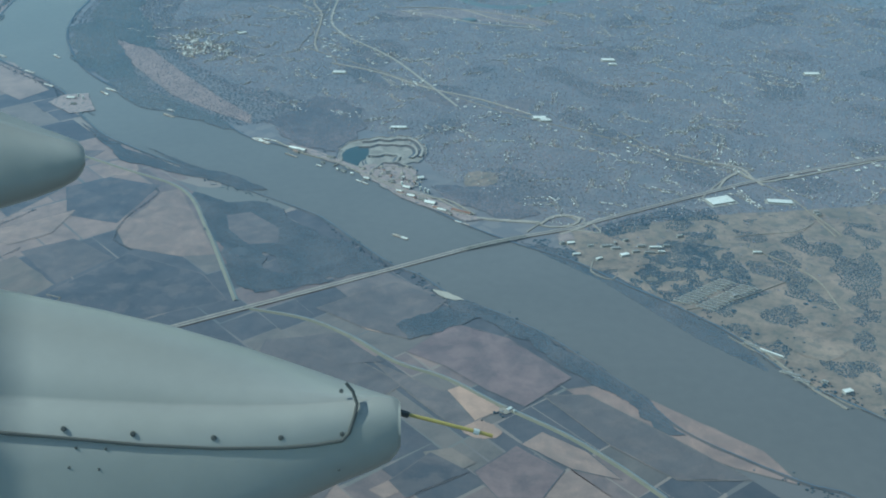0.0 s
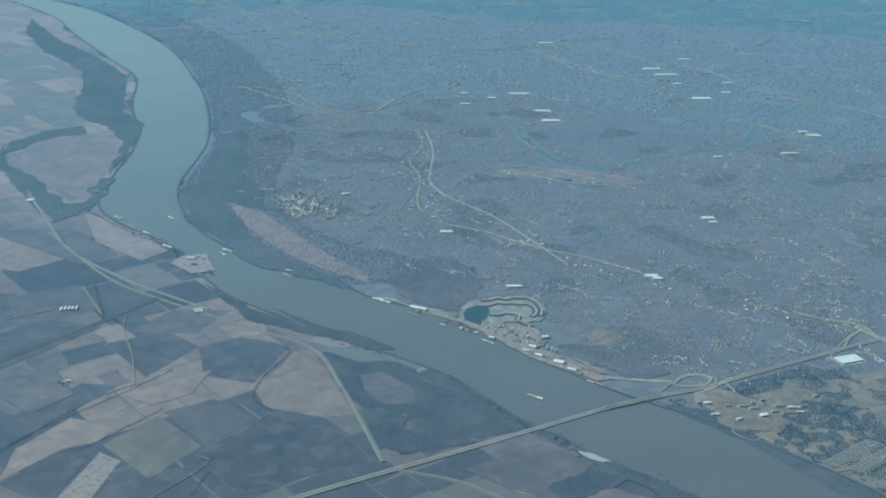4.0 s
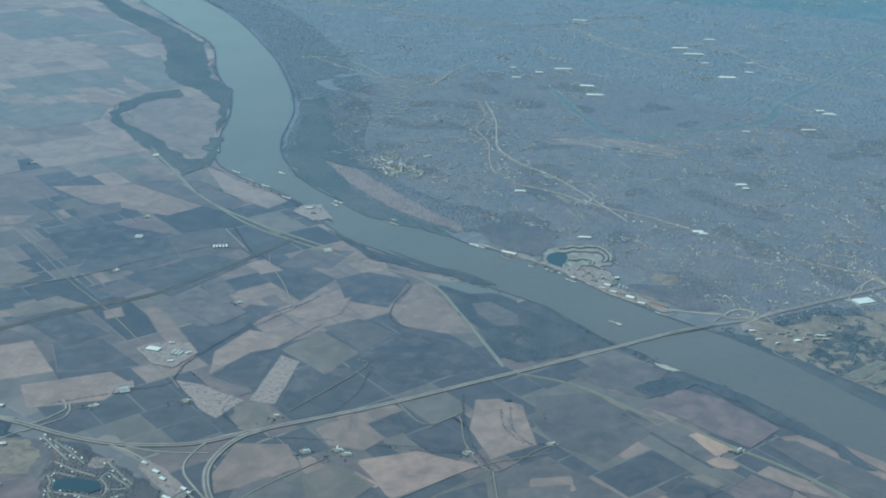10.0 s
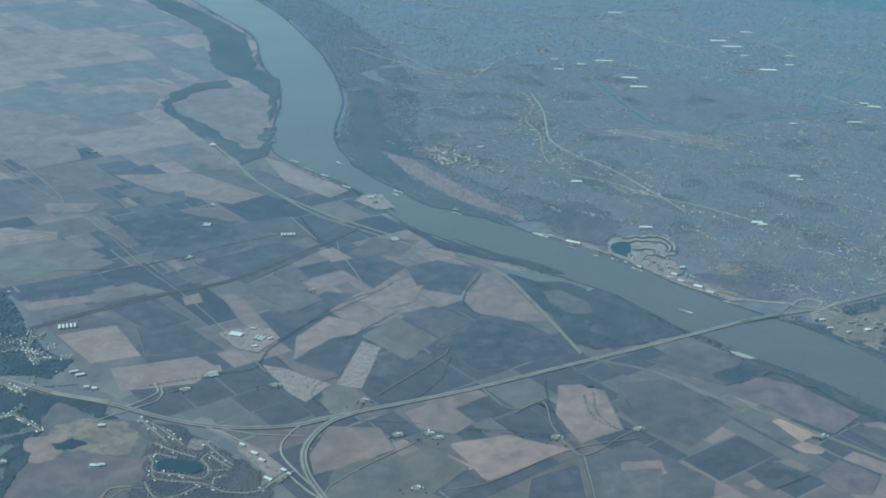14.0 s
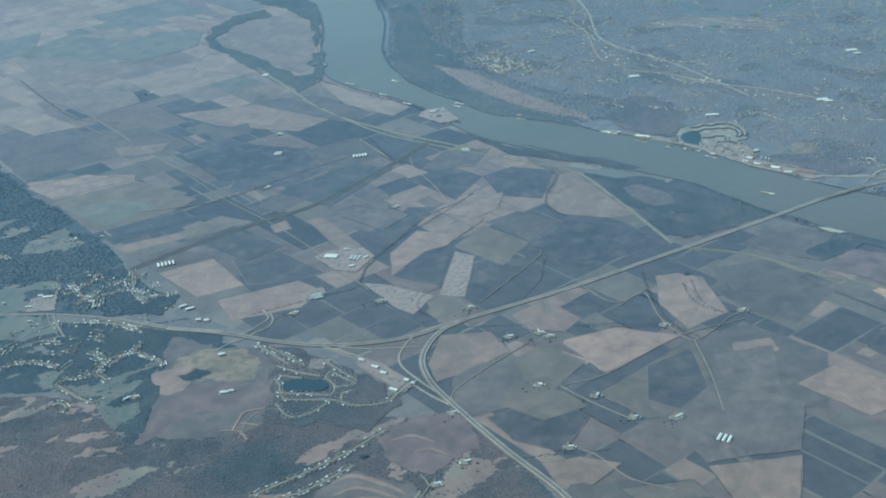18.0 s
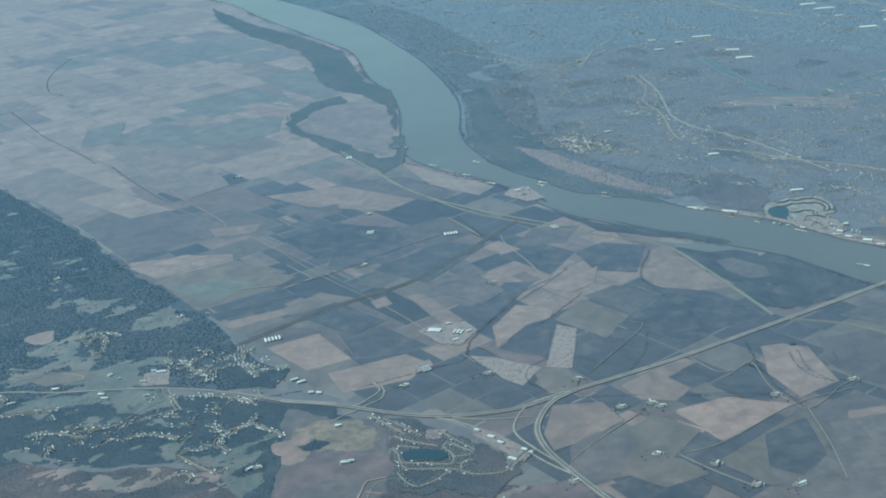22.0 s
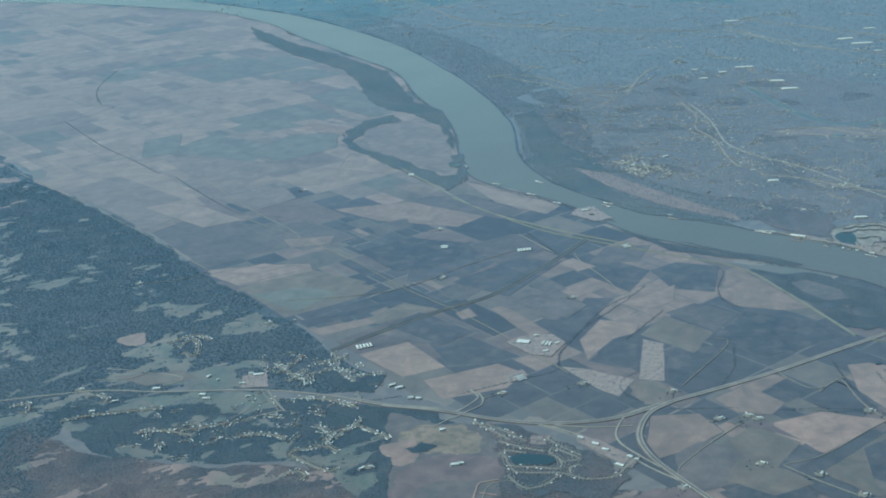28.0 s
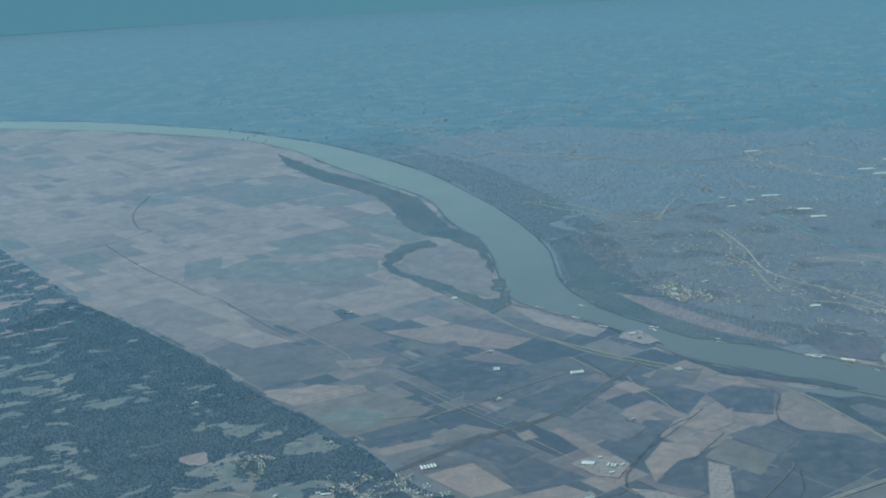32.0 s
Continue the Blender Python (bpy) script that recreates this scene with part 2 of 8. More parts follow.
# Sheen weight that imitates haze over land, woods and fields.
HAZE_SHEEN = 0.36
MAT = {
    "tan": material("stubble_tan", (0.278, 0.177, 0.129), (0.204, 0.132, 0.1), 0.3, 3.0, rows=0.2, sheen=HAZE_SHEEN, vary=0.16, spots=0.35, spot_colour=(0.17, 0.118, 0.092), spot_mix=0.35, spot_from=0.48, mottle=0.26, tint=(0.4, 0.65, 1)),
    "pink": material("stubble_pink", (0.298, 0.185, 0.137), (0.224, 0.139, 0.105), 0.3, 3.0, rows=0.2, sheen=HAZE_SHEEN, vary=0.12, spots=0.35, spot_colour=(0.17, 0.115, 0.09), spot_mix=0.35, spot_from=0.48, mottle=0.26, tint=(0.4, 0.65, 1)),
    "peach": material("sandy_soil", (0.371, 0.224, 0.152), (0.278, 0.17, 0.118), 0.2, 2.0, sheen=HAZE_SHEEN, vary=0.1, mottle=0.2),
    "brown": material("stubble_brown", (0.142, 0.1, 0.08), (0.095, 0.07, 0.059), 0.3, 3.0, rows=0.16, sheen=HAZE_SHEEN, vary=0.2, spots=0.2, spot_colour=(0.09, 0.07, 0.062), spot_mix=0.4, spot_from=0.48, mottle=0.3, tint=(0.39, 0.64, 1)),
    "dark": material("ploughed_soil", (0.05, 0.045, 0.047), (0.074, 0.06, 0.058), 0.16, 1.6, rows=0.14, sheen=HAZE_SHEEN * 0.9, vary=0.2, spots=0.2, spot_colour=(0.125, 0.092, 0.078), spot_mix=0.45, spot_from=0.5, mottle=0.3, tint=(0.33, 0.61, 1)),
    "maroon": material("ploughed_red_soil", (0.12, 0.0729, 0.0637), (0.154, 0.0972, 0.0833), 0.2, 1.6, rows=0.08, sheen=HAZE_SHEEN, vary=0.12, spots=0.25, spot_colour=(0.09, 0.062, 0.055), spot_mix=0.4, spot_from=0.48, mottle=0.3, tint=(0.39, 0.64, 1)),
    "greygreen": material("fallow_grass", (0.122, 0.09, 0.069), (0.155, 0.113, 0.086), 0.15, 1.4, rows=0.08, sheen=HAZE_SHEEN * 0.92, vary=0.15, spots=0.22, spot_colour=(0.105, 0.092, 0.07), spot_mix=0.45, spot_from=0.48, mottle=0.28, tint=(0.42, 0.64, 0.98)),
    "green": material("winter_wheat", (0.125, 0.108, 0.08), (0.15, 0.125, 0.094), 0.2, 1.8, rows=0.06, sheen=HAZE_SHEEN, vary=0.1, mottle=0.25),
    "plot": material("mottled_plot", (0.299, 0.218, 0.171), (0.227, 0.156, 0.127), 0.5, 2.5, rows=0.1, sheen=HAZE_SHEEN, vary=0.05, spots=0.9, tint=(0.39, 0.64, 1)),
    "mosaic": material("hill_pasture", (0.263, 0.165, 0.125), (0.165, 0.109, 0.0862), 0.07, 1.2, sheen=HAZE_SHEEN, vary=0.02, spots=0.045, spot_colour=(0.165, 0.14, 0.10), spot_mix=0.8, mottle=0.28, tint=(0.39, 0.64, 1)),
    "bluff_grass": material("bluff_meadow_grass", (0.185, 0.138, 0.102), (0.115, 0.1, 0.077), 0.06, 1.2, sheen=HAZE_SHEEN, vary=0.02, spots=0.12, spot_colour=(0.1, 0.095, 0.075), spot_mix=0.7, spot_from=0.5, mottle=0.3),
    "town_grass": material("town_grass_and_soil", (0.095, 0.098, 0.073), (0.155, 0.118, 0.092), 0.12, 1.5, sheen=HAZE_SHEEN, vary=0.02, spots=0.2, spot_colour=(0.07, 0.066, 0.058), spot_mix=0.6, mottle=0.3),
    "park_grass": material("dry_park_grass", (0.155, 0.118, 0.084), (0.245, 0.168, 0.122), 0.15, 1.5, sheen=HAZE_SHEEN * 0.75, vary=0.02, spots=0.45, spot_colour=(0.10, 0.085, 0.068), spot_mix=0.6, spot_from=0.5, mottle=0.3),
    "hill_trees": material("bare_hill_crowns", (0.04, 0.042, 0.047), (0.135, 0.082, 0.07), 0.05, 1.2, sheen=HAZE_SHEEN * 0.9, vary=0.25, island=True, mottle=0.35),
    "hill_litter": material("hill_leaf_litter", (0.05, 0.047, 0.05), (0.13, 0.08, 0.068), 0.05, 1.2, sheen=HAZE_SHEEN * 0.9, vary=0.1, mottle=0.35),
    "suburb_trees": material("bare_garden_crowns", (0.085, 0.066, 0.06), (0.175, 0.118, 0.098), 0.035, 2.0, sheen=HAZE_SHEEN * 1.5, vary=0.35, island=True, mottle=0.25, tint=(0.38, 0.65, 1)),
    "far_trees": material("distant_hazed_crowns", (0.075, 0.066, 0.062), (0.145, 0.11, 0.095), 0.035, 2.0, sheen=HAZE_SHEEN * 1.35, vary=0.3, island=True),
    # Far copies of the plot colours: paler, closer in tone, haze in their sheen.
    "far_tan": material("far_pale_plots", (0.25, 0.172, 0.132), (0.2, 0.138, 0.107), 0.1, 1.0, sheen=HAZE_SHEEN, vary=0.14, island=True, mottle=0.25, tint=(0.39, 0.64, 1)),
    "far_brown": material("far_brown_plots", (0.185, 0.13, 0.104), (0.145, 0.103, 0.085), 0.1, 1.0, sheen=HAZE_SHEEN, vary=0.14, island=True, mottle=0.25, tint=(0.39, 0.64, 1)),
    "far_green": material("far_fallow_plots", (0.128, 0.103, 0.085), (0.15, 0.115, 0.094), 0.1, 1.0, sheen=HAZE_SHEEN, vary=0.14, island=True, mottle=0.25),
    "plot_tan": material("pale_stubble_plots", (0.234, 0.152, 0.115), (0.179, 0.117, 0.0902), 0.3, 2.5, rows=0.1, sheen=HAZE_SHEEN, vary=0.22, island=True, mottle=0.25, tint=(0.39, 0.64, 1)),
    "plot_brown": material("brown_stubble_plots", (0.159, 0.103, 0.0823), (0.111, 0.0748, 0.0627), 0.3, 2.5, rows=0.1, sheen=HAZE_SHEEN, vary=0.25, island=True, mottle=0.25, tint=(0.39, 0.64, 1)),
    "plot_dark": material("ploughed_plots", (0.052, 0.046, 0.047), (0.075, 0.06, 0.057), 0.3, 2.5, rows=0.1, sheen=HAZE_SHEEN * 0.9, vary=0.25, island=True, mottle=0.25),
    "plot_green": material("fallow_plots", (0.112, 0.087, 0.069), (0.135, 0.102, 0.08), 0.3, 2.5, rows=0.1, sheen=HAZE_SHEEN * 0.92, vary=0.2, island=True, mottle=0.25),
    "litter": material("leaf_litter", (0.06, 0.054, 0.053), (0.09, 0.07, 0.064), 0.1, 1.6, sheen=HAZE_SHEEN * 0.85, vary=0.15, mottle=0.25),
    "bare_trees": material("bare_winter_crowns", (0.058, 0.056, 0.058), (0.105, 0.085, 0.08), 0.06, 2.0, sheen=HAZE_SHEEN * 0.95, vary=0.18, island=True, mottle=0.25),
    "dark_trees": material("evergreen_and_bare_crowns", (0.027, 0.035, 0.041), (0.055, 0.054, 0.055), 0.06, 2.0, sheen=HAZE_SHEEN * 0.86, vary=0.25, island=True, mottle=0.25),
    "asphalt": material("worn_asphalt", (0.25, 0.22, 0.192), (0.31, 0.272, 0.236), 0.4, 4.0, sheen=0.12, vary=0.08, mottle=0.15),
    "gravel": material("pale_gravel", (0.26, 0.222, 0.182), (0.2, 0.17, 0.14), 0.5, 4.0, sheen=0.2, vary=0.1),
    "concrete": material("weathered_concrete", (0.32, 0.30, 0.275), (0.25, 0.235, 0.215), 0.6, 5.0, sheen=0.1, vary=0.06),
    "grass": material("dry_levee_grass", (0.19, 0.167, 0.118), (0.15, 0.138, 0.098), 0.3, 2.0, sheen=HAZE_SHEEN, vary=0.1),
    "white_roof": material("white_sheet_roof", (0.66, 0.655, 0.63), (0.55, 0.545, 0.525), 0.8, 6.0, rough=0.55, sheen=0, vary=0.08),
    "grey_roof": material("grey_shingle_roof", (0.23, 0.215, 0.205), (0.16, 0.15, 0.145), 0.8, 6.0, sheen=0.15, vary=0.35, island=True),
    "red_roof": material("rust_red_roof", (0.27, 0.155, 0.125), (0.21, 0.12, 0.10), 0.8, 6.0, sheen=0.1, vary=0.15),
    "wall": material("pale_siding", (0.38, 0.365, 0.345), (0.29, 0.28, 0.265), 0.8, 6.0, sheen=0, vary=0.25, island=True),
    "stone": material("quarried_limestone", (0.33, 0.295, 0.255), (0.2, 0.175, 0.155), 0.35, 2.5, sheen=0.2, vary=0.12, bump=0.4, spots=0.5, spot_colour=(0.16, 0.14, 0.125), spot_mix=0.6),
    "rust": material("rusty_barge_steel", (0.34, 0.27, 0.23), (0.24, 0.19, 0.165), 0.8, 5.0, rough=0.7, sheen=0, vary=0.25),
    "steel": material("painted_steel", (0.5, 0.51, 0.5), (0.4, 0.41, 0.4), 0.8, 5.0, rough=0.5, sheen=0, vary=0.1),
    "sand": material("river_sand", (0.36, 0.31, 0.25), (0.28, 0.24, 0.19), 0.4, 3.0, sheen=0.3, vary=0.1),
    "valley": patchwork("valley_farmland", [(0.15, 0.112, 0.093), (0.185, 0.137, 0.11), (0.09, 0.08, 0.076), (0.225, 0.165, 0.13), (0.125, 0.11, 0.09), (0.105, 0.086, 0.078), (0.13, 0.10, 0.086)], 0.045, HAZE_SHEEN),
    "upland": patchwork("suburban_upland", [(0.125, 0.09, 0.078), (0.145, 0.105, 0.088), (0.108, 0.08, 0.071), (0.165, 0.122, 0.099), (0.132, 0.096, 0.082), (0.117, 0.087, 0.076)], 0.3, HAZE_SHEEN * 1.22),
}


# Haze colours put into the sheen: upland and far trees, then nearer woods.
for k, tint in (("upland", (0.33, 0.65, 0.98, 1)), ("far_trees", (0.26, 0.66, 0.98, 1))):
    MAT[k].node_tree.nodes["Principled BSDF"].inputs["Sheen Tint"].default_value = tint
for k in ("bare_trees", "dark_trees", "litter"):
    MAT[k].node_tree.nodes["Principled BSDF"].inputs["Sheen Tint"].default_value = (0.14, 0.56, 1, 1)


# Dark and fallow plots get a bluer haze tint in their sheen.
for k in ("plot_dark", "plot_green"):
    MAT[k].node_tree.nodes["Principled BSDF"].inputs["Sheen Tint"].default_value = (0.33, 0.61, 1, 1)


def water(name, base, rough, wave):
    m = material(name, base, tuple(c * 0.85 for c in base), 0.02, 0.4, rough=rough, sheen=0.2, bump=wave, vary=0.0)
    m.node_tree.nodes["Principled BSDF"].inputs["IOR"].default_value = 1.33
    return m


MAT["water"] = water("muddy_river_water", (0.135, 0.12, 0.112), 0.26, 0.05)
MAT["pond"] = water("pond_water", (0.03, 0.05, 0.056), 0.3, 0.02)
MAT["teal_water"] = water("green_river_water", (0.075, 0.095, 0.098), 0.3, 0.03)


# ---- helpers ----
def mesh_of(name, verts, faces, mats, index=None, smooth=False):
    me = bpy.data.meshes.new(name)
    me.from_pydata(verts, [], faces)
    for m in mats:
        me.materials.append(MAT[m])
    if index is not None:
        me.polygons.foreach_set("material_index", np.asarray(index, dtype=np.int32))
    if smooth:
        me.polygons.foreach_set("use_smooth", np.ones(len(me.polygons), dtype=bool))
    me.update()
    return me


def part(name, me, parent, label=""):
    ob = new(name, me)
    ob.parent = parent
    return tagged(ob, label)


def empty(name, x, y, z=0.0, turn=0.0):
    ob = new(name)
    ob.matrix_basis = pose(x, y, z, 0, 0, turn)
    return ob


def smooth_line(pts, step, closed=False):
    """A Catmull-Rom curve through points in kilometres, in scene units, a point about every step units."""
    p = [Vector((x * KM, y * KM)) for x, y in pts]
    if closed:
        p = [p[-1], *p, p[0], p[1]]
    else:
        p = [2 * p[0] - p[1], *p, 2 * p[-1] - p[-2]]
    out = []
    for a, b, c, d in zip(p, p[1:], p[2:], p[3:]):
        n = max(2, int((c - b).length / step))
        for i in range(n):
            t = i / n
            out.append(0.5 * (2 * b + (c - a) * t + (2 * a - 5 * b + 4 * c - d) * t * t + (3 * b - a - 3 * c + d) * t ** 3))
    if not closed:
        out.append(p[-2])
    return out


def sides(line):
    """The unit normal to the left of a line, point by point."""
    out = []
    for i in range(len(line)):
        d = line[min(i + 1, len(line) - 1)] - line[max(i - 1, 0)]
        d = d.normalized() if d.length > 1e-9 else Vector((1, 0))
        out.append(Vector((-d.y, d.x)))
    return out


def strip_mesh(name, line, profile, mats, index=None, closed=False):
    """Sweeps a profile of (offset, height) along a line."""
    nrm, k = sides(line), len(profile)
    verts = [(q.x + n.x * o, q.y + n.y * o, z) for q, n in zip(line, nrm) for o, z in profile]
    faces, idx = [], []
    for i in range(len(line) - 1):
        for j in range(k - 1):
            faces.append((i * k + j, (i + 1) * k + j, (i + 1) * k + j + 1, i * k + j + 1))
            idx.append(index[j] if index else 0)
    return mesh_of(name, verts, faces, mats, idx)


def wobble(pts, step, amount, seed):
    """The outline of a plot: its corners joined by slightly uneven edges, in scene units."""
    rnd = random.Random(seed)
    out = []
    for (ax, ay), (bx, by) in zip(pts, pts[1:] + pts[:1]):
        length = math.hypot(bx - ax, by - ay) * KM
        n = max(1, int(length / step))
        for i in range(n):
            t = i / n
            j = amount if i else amount * 0.4
            out.append(Vector(((ax + (bx - ax) * t) * KM + rnd.uniform(-j, j), (ay + (by - ay) * t) * KM + rnd.uniform(-j, j))))
    return out


def inside(px, py, poly):
    """Which of many points lie in a polygon."""
    res = np.zeros(len(px), dtype=bool)
    for (ax, ay), (bx, by) in zip(poly, poly[1:] + poly[:1]):
        if ay != by:
            res ^= ((ay > py) != (by > py)) & (px < (bx - ax) * (py - ay) / (by - ay) + ax)
    return res


layer = [0.02]


def sheet(name, outline, mat, lift=None):
    """A flat cover on the ground, each one a little above the last."""
    if lift is None:
        layer[0] += 0.0004
        lift = layer[0]
    return new(name, mesh_of(name, [(q.x, q.y, lift) for q in outline], [tuple(range(len(outline)))], [mat]))


FIELDS, OPEN_GROUND, WOODED_GROUND = [], [], []


def field(mat, label, *pts):
    FIELDS.append([(x * KM, y * KM) for x, y in pts])
    ob = sheet("field", wobble(list(pts), 3.0, 0.25, len(bpy.data.objects)), mat)
    edge = random.Random(len(FIELDS)).choice(("litter", "brown", "greygreen", "greygreen", None))
    if edge:
        loop = wobble(list(pts), 3.0, 0.1, len(FIELDS))
        loop.append(loop[0].copy())
        part("field_margin", strip_mesh("field_margin", loop, [(-0.1, layer[0] + 0.0004), (0.1, layer[0] + 0.0004)], [edge]), ob)
        layer[0] += 0.0004
    return tagged(ob, label, "field", "fields on the valley floor and hills", "structure")


def simple(out):
    """Whether an outline crosses itself nowhere."""
    p = np.array([(q.x, q.y) for q in out])
    q = np.roll(p, -1, axis=0)
    d = q - p
    cross = lambda a, b: a[..., 0] * b[..., 1] - a[..., 1] * b[..., 0]
    s1 = np.sign(cross(d[:, None], p[None] - p[:, None]))
    s2 = np.sign(cross(d[:, None], q[None] - p[:, None]))
    hit = (s1 * s2 < 0) & (s1 * s2 < 0).T
    return not hit.any()


def open_ground(*pts):
    OPEN_GROUND.append([(x * KM, y * KM) for x, y in pts])


def wooded_ground(*pts):
    WOODED_GROUND.append([(x * KM, y * KM) for x, y in pts])


def pasture(mat, label, *pts):
    """An open patch on the hills, with a rounded and ragged edge where the trees begin."""
    wide = min(1.0, sum(math.dist(a, b) for a, b in zip(pts, pts[1:])) * KM / 50)
    for share in (1.0, 0.6, 0.35, 0.15, 0.0):
        out = []
        for q in smooth_line(pts, 0.6, closed=True):
            big = Vector((noise.noise((q.x * 0.14, q.y * 0.14, 2.0)), noise.noise((q.x * 0.14, q.y * 0.14, 8.0)))) * 3.2
            out.append(q + (big + Vector((noise.noise((q.x * 0.6, q.y * 0.6, 2.0)), noise.noise((q.x * 0.6, q.y * 0.6, 8.0)))) * 1.2) * wide * share)
        if simple(out):
            break
    FIELDS.append([(q.x, q.y) for q in out])
    return tagged(sheet("pasture", out, mat), label, "pasture", "pastures among the wooded hills", "structure")


def crowns(px, py, size, rng, flat=1.0):
    """Many low uneven tree crowns as arrays of vertices and faces."""
    n = len(px)
    r = size * rng.uniform(0.55, 1.25, n)
    h = r * rng.uniform(0.9, 1.5, n) * flat
    a0 = rng.uniform(0, 6.28, n)
    v = np.zeros((n, 11, 3))
    for ring, (rr, zz) in enumerate(((1.0, 0.12), (0.8, 0.72))):
        for k in range(5):
            a = a0 + k * 1.2566 + ring * 0.6
            q = r * rr * rng.uniform(0.75, 1.2, n)
            v[:, ring * 5 + k] = np.stack([px + np.cos(a) * q, py + np.sin(a) * q, h * zz * rng.uniform(0.75, 1.2, n)], 1)
    v[:, 10] = np.stack([px, py, h], 1)
    tmpl = [(k, (k + 1) % 5, 5 + (k + 1) % 5, 5 + k) for k in range(5)] + [(5 + k, 5 + (k + 1) % 5, 10) for k in range(5)]
    faces = [tuple(i + o for i in f) for o in range(0, n * 11, 11) for f in tmpl]
    return v.reshape(-1, 3), faces


def far_crowns(px, py, size, rng, flat=1.0):
    """Tree crowns for the distance: uneven five-sided mounds."""
    n = len(px)
    r = size * rng.uniform(0.6, 1.3, n)
    a0 = rng.uniform(0, 6.28, n)
    v = np.zeros((n, 6, 3))
    for k in range(5):
        q = r * rng.uniform(0.75, 1.2, n)
        v[:, k] = np.stack([px + np.cos(a0 + k * 1.2566) * q, py + np.sin(a0 + k * 1.2566) * q, np.zeros(n)], 1)
    v[:, 5] = np.stack([px + rng.normal(0, 0.2, n) * r, py + rng.normal(0, 0.2, n) * r, r * rng.uniform(0.9, 1.5, n) * flat], 1)
    faces = [(o + k, o + (k + 1) % 5, o + 5) for o in range(0, n * 6, 6) for k in range(5)]
    return v.reshape(-1, 3), faces


def scatter(poly, spacing, rng, gap_scale, gap_level):
    """Jittered points in a polygon (scene units), thinned by broad gaps."""
    xs, ys = [p[0] for p in poly], [p[1] for p in poly]
    gx, gy = np.meshgrid(np.arange(min(xs), max(xs), spacing), np.arange(min(ys), max(ys), spacing))
    px = gx.ravel() + rng.uniform(-0.5, 0.5, gx.size) * spacing
    py = gy.ravel() + rng.uniform(-0.5, 0.5, gx.size) * spacing
    keep = inside(px, py, poly)
    px, py = px[keep], py[keep]
    keep = np.array([noise.noise((x * gap_scale, y * gap_scale, 3.1)) > gap_level for x, y in zip(px, py)], dtype=bool) if len(px) else np.zeros(0, dtype=bool)
    return px[keep], py[keep]


def ragged(pts, seed):
    """An outline with bays and spurs at two scales, as woods have."""
    wide = min(1.0, sum(math.dist(a, b) for a, b in zip(pts, pts[1:])) * KM / 110)
    for share in (1.0, 0.6, 0.35, 0.15, 0.0):
        out = []
        for q in wobble(pts, 1.0, 0.3 * share, seed):
            big = Vector((noise.noise((q.x * 0.11, q.y * 0.11, 31.0)), noise.noise((q.x * 0.11, q.y * 0.11, 37.0)))) * 4.0
            out.append(q + (big + Vector((noise.noise((q.x * 0.4, q.y * 0.4, 21.0)), noise.noise((q.x * 0.4, q.y * 0.4, 27.0)))) * 1.6) * wide * share)
        if simple(out):
            break
    return out


CLEARED = []


def woodland(mat, label, *pts, spacing=0.36, gap=-0.5):
    seed = len(bpy.data.objects)
    rng = np.random.default_rng(seed)
    thing = empty("woodland", pts[0][0] * KM, pts[0][1] * KM)
    o = Vector((pts[0][0] * KM, pts[0][1] * KM))
    layer[0] += 0.0004
    edge = ragged(list(pts), seed)
    part("wood_floor", mesh_of("wood_floor", [(q.x - o.x, q.y - o.y, layer[0]) for q in edge], [tuple(range(len(edge)))], ["litter"]), thing)
    px, py = scatter([(q.x, q.y) for q in edge], spacing, rng, 0.12, gap)
    for poly in CLEARED:
        keep = ~inside(px, py, poly)
        px, py = px[keep], py[keep]
    v, f = far_crowns(px - o.x, py - o.y, 0.62 * spacing if spacing < 0.6 else 0.3, rng, 0.3)
    v[:, 2] += layer[0]
    tagged(part("tree_crowns", mesh_of("tree_crowns", v.tolist(), f, [mat]), thing), kind="stuff")
    return tagged(thing, label, "woodland", "winter woods", "stuff")


def tree_line(label, *pts):
    seed = len(bpy.data.objects)
    rng = np.random.default_rng(seed)
    line = smooth_line(pts, 0.22)
    px = np.array([q.x for q in line]) + rng.normal(0, 0.22, len(line))
    py = np.array([q.y for q in line]) + rng.normal(0, 0.22, len(line))
    keep = rng.random(len(px)) < 0.93
    v, f = crowns(px[keep], py[keep], 0.2, rng, 0.4)
    v[:, 2] += 0.03
    # Rows past 10 km take the paler far crowns, haze painted in.
    return tagged(new("tree_row", mesh_of("tree_row", v.tolist(), f, ["far_trees" if pts[0][1] > 10 else "bare_trees"])), label, "trees", "tree rows in the valley", "stuff")


def highway(label, *pts):
    """Two carriageways with a grass median between them."""
    line = smooth_line(pts, 2.0)
    thing = empty("highway", line[0].x, line[0].y)
    thing.matrix_basis = Matrix.Identity(4)
    layer[0] += 0.0004
    z = 0.12 + layer[0]
    part("median", strip_mesh("median", line, [(-0.95, 0.02), (-0.75, z - 0.02), (0.75, z - 0.02), (0.95, 0.02)], ["brown"]), thing, "dry brown verge and median")
    for s in (-1, 1):
        part("carriageway", strip_mesh("carriageway", line, [(s * 0.46 - 0.22, z), (s * 0.46 + 0.22, z)], ["asphalt"]), thing)
    return tagged(thing, label, "highway", "interstate highway", "structure")


def road(mat, width, label, *pts):
    line = smooth_line(pts, 1.5)
    layer[0] += 0.0004
    z = 0.06 + layer[0]
    w = width * (0.7 if width < 8 else 1.0) * M / 2
    return tagged(new("road", strip_mesh("road", line, [(-w - 0.05, 0.03), (-w, z), (w, z), (w + 0.05, 0.03)], [mat])), label, "road", "roads", "structure")


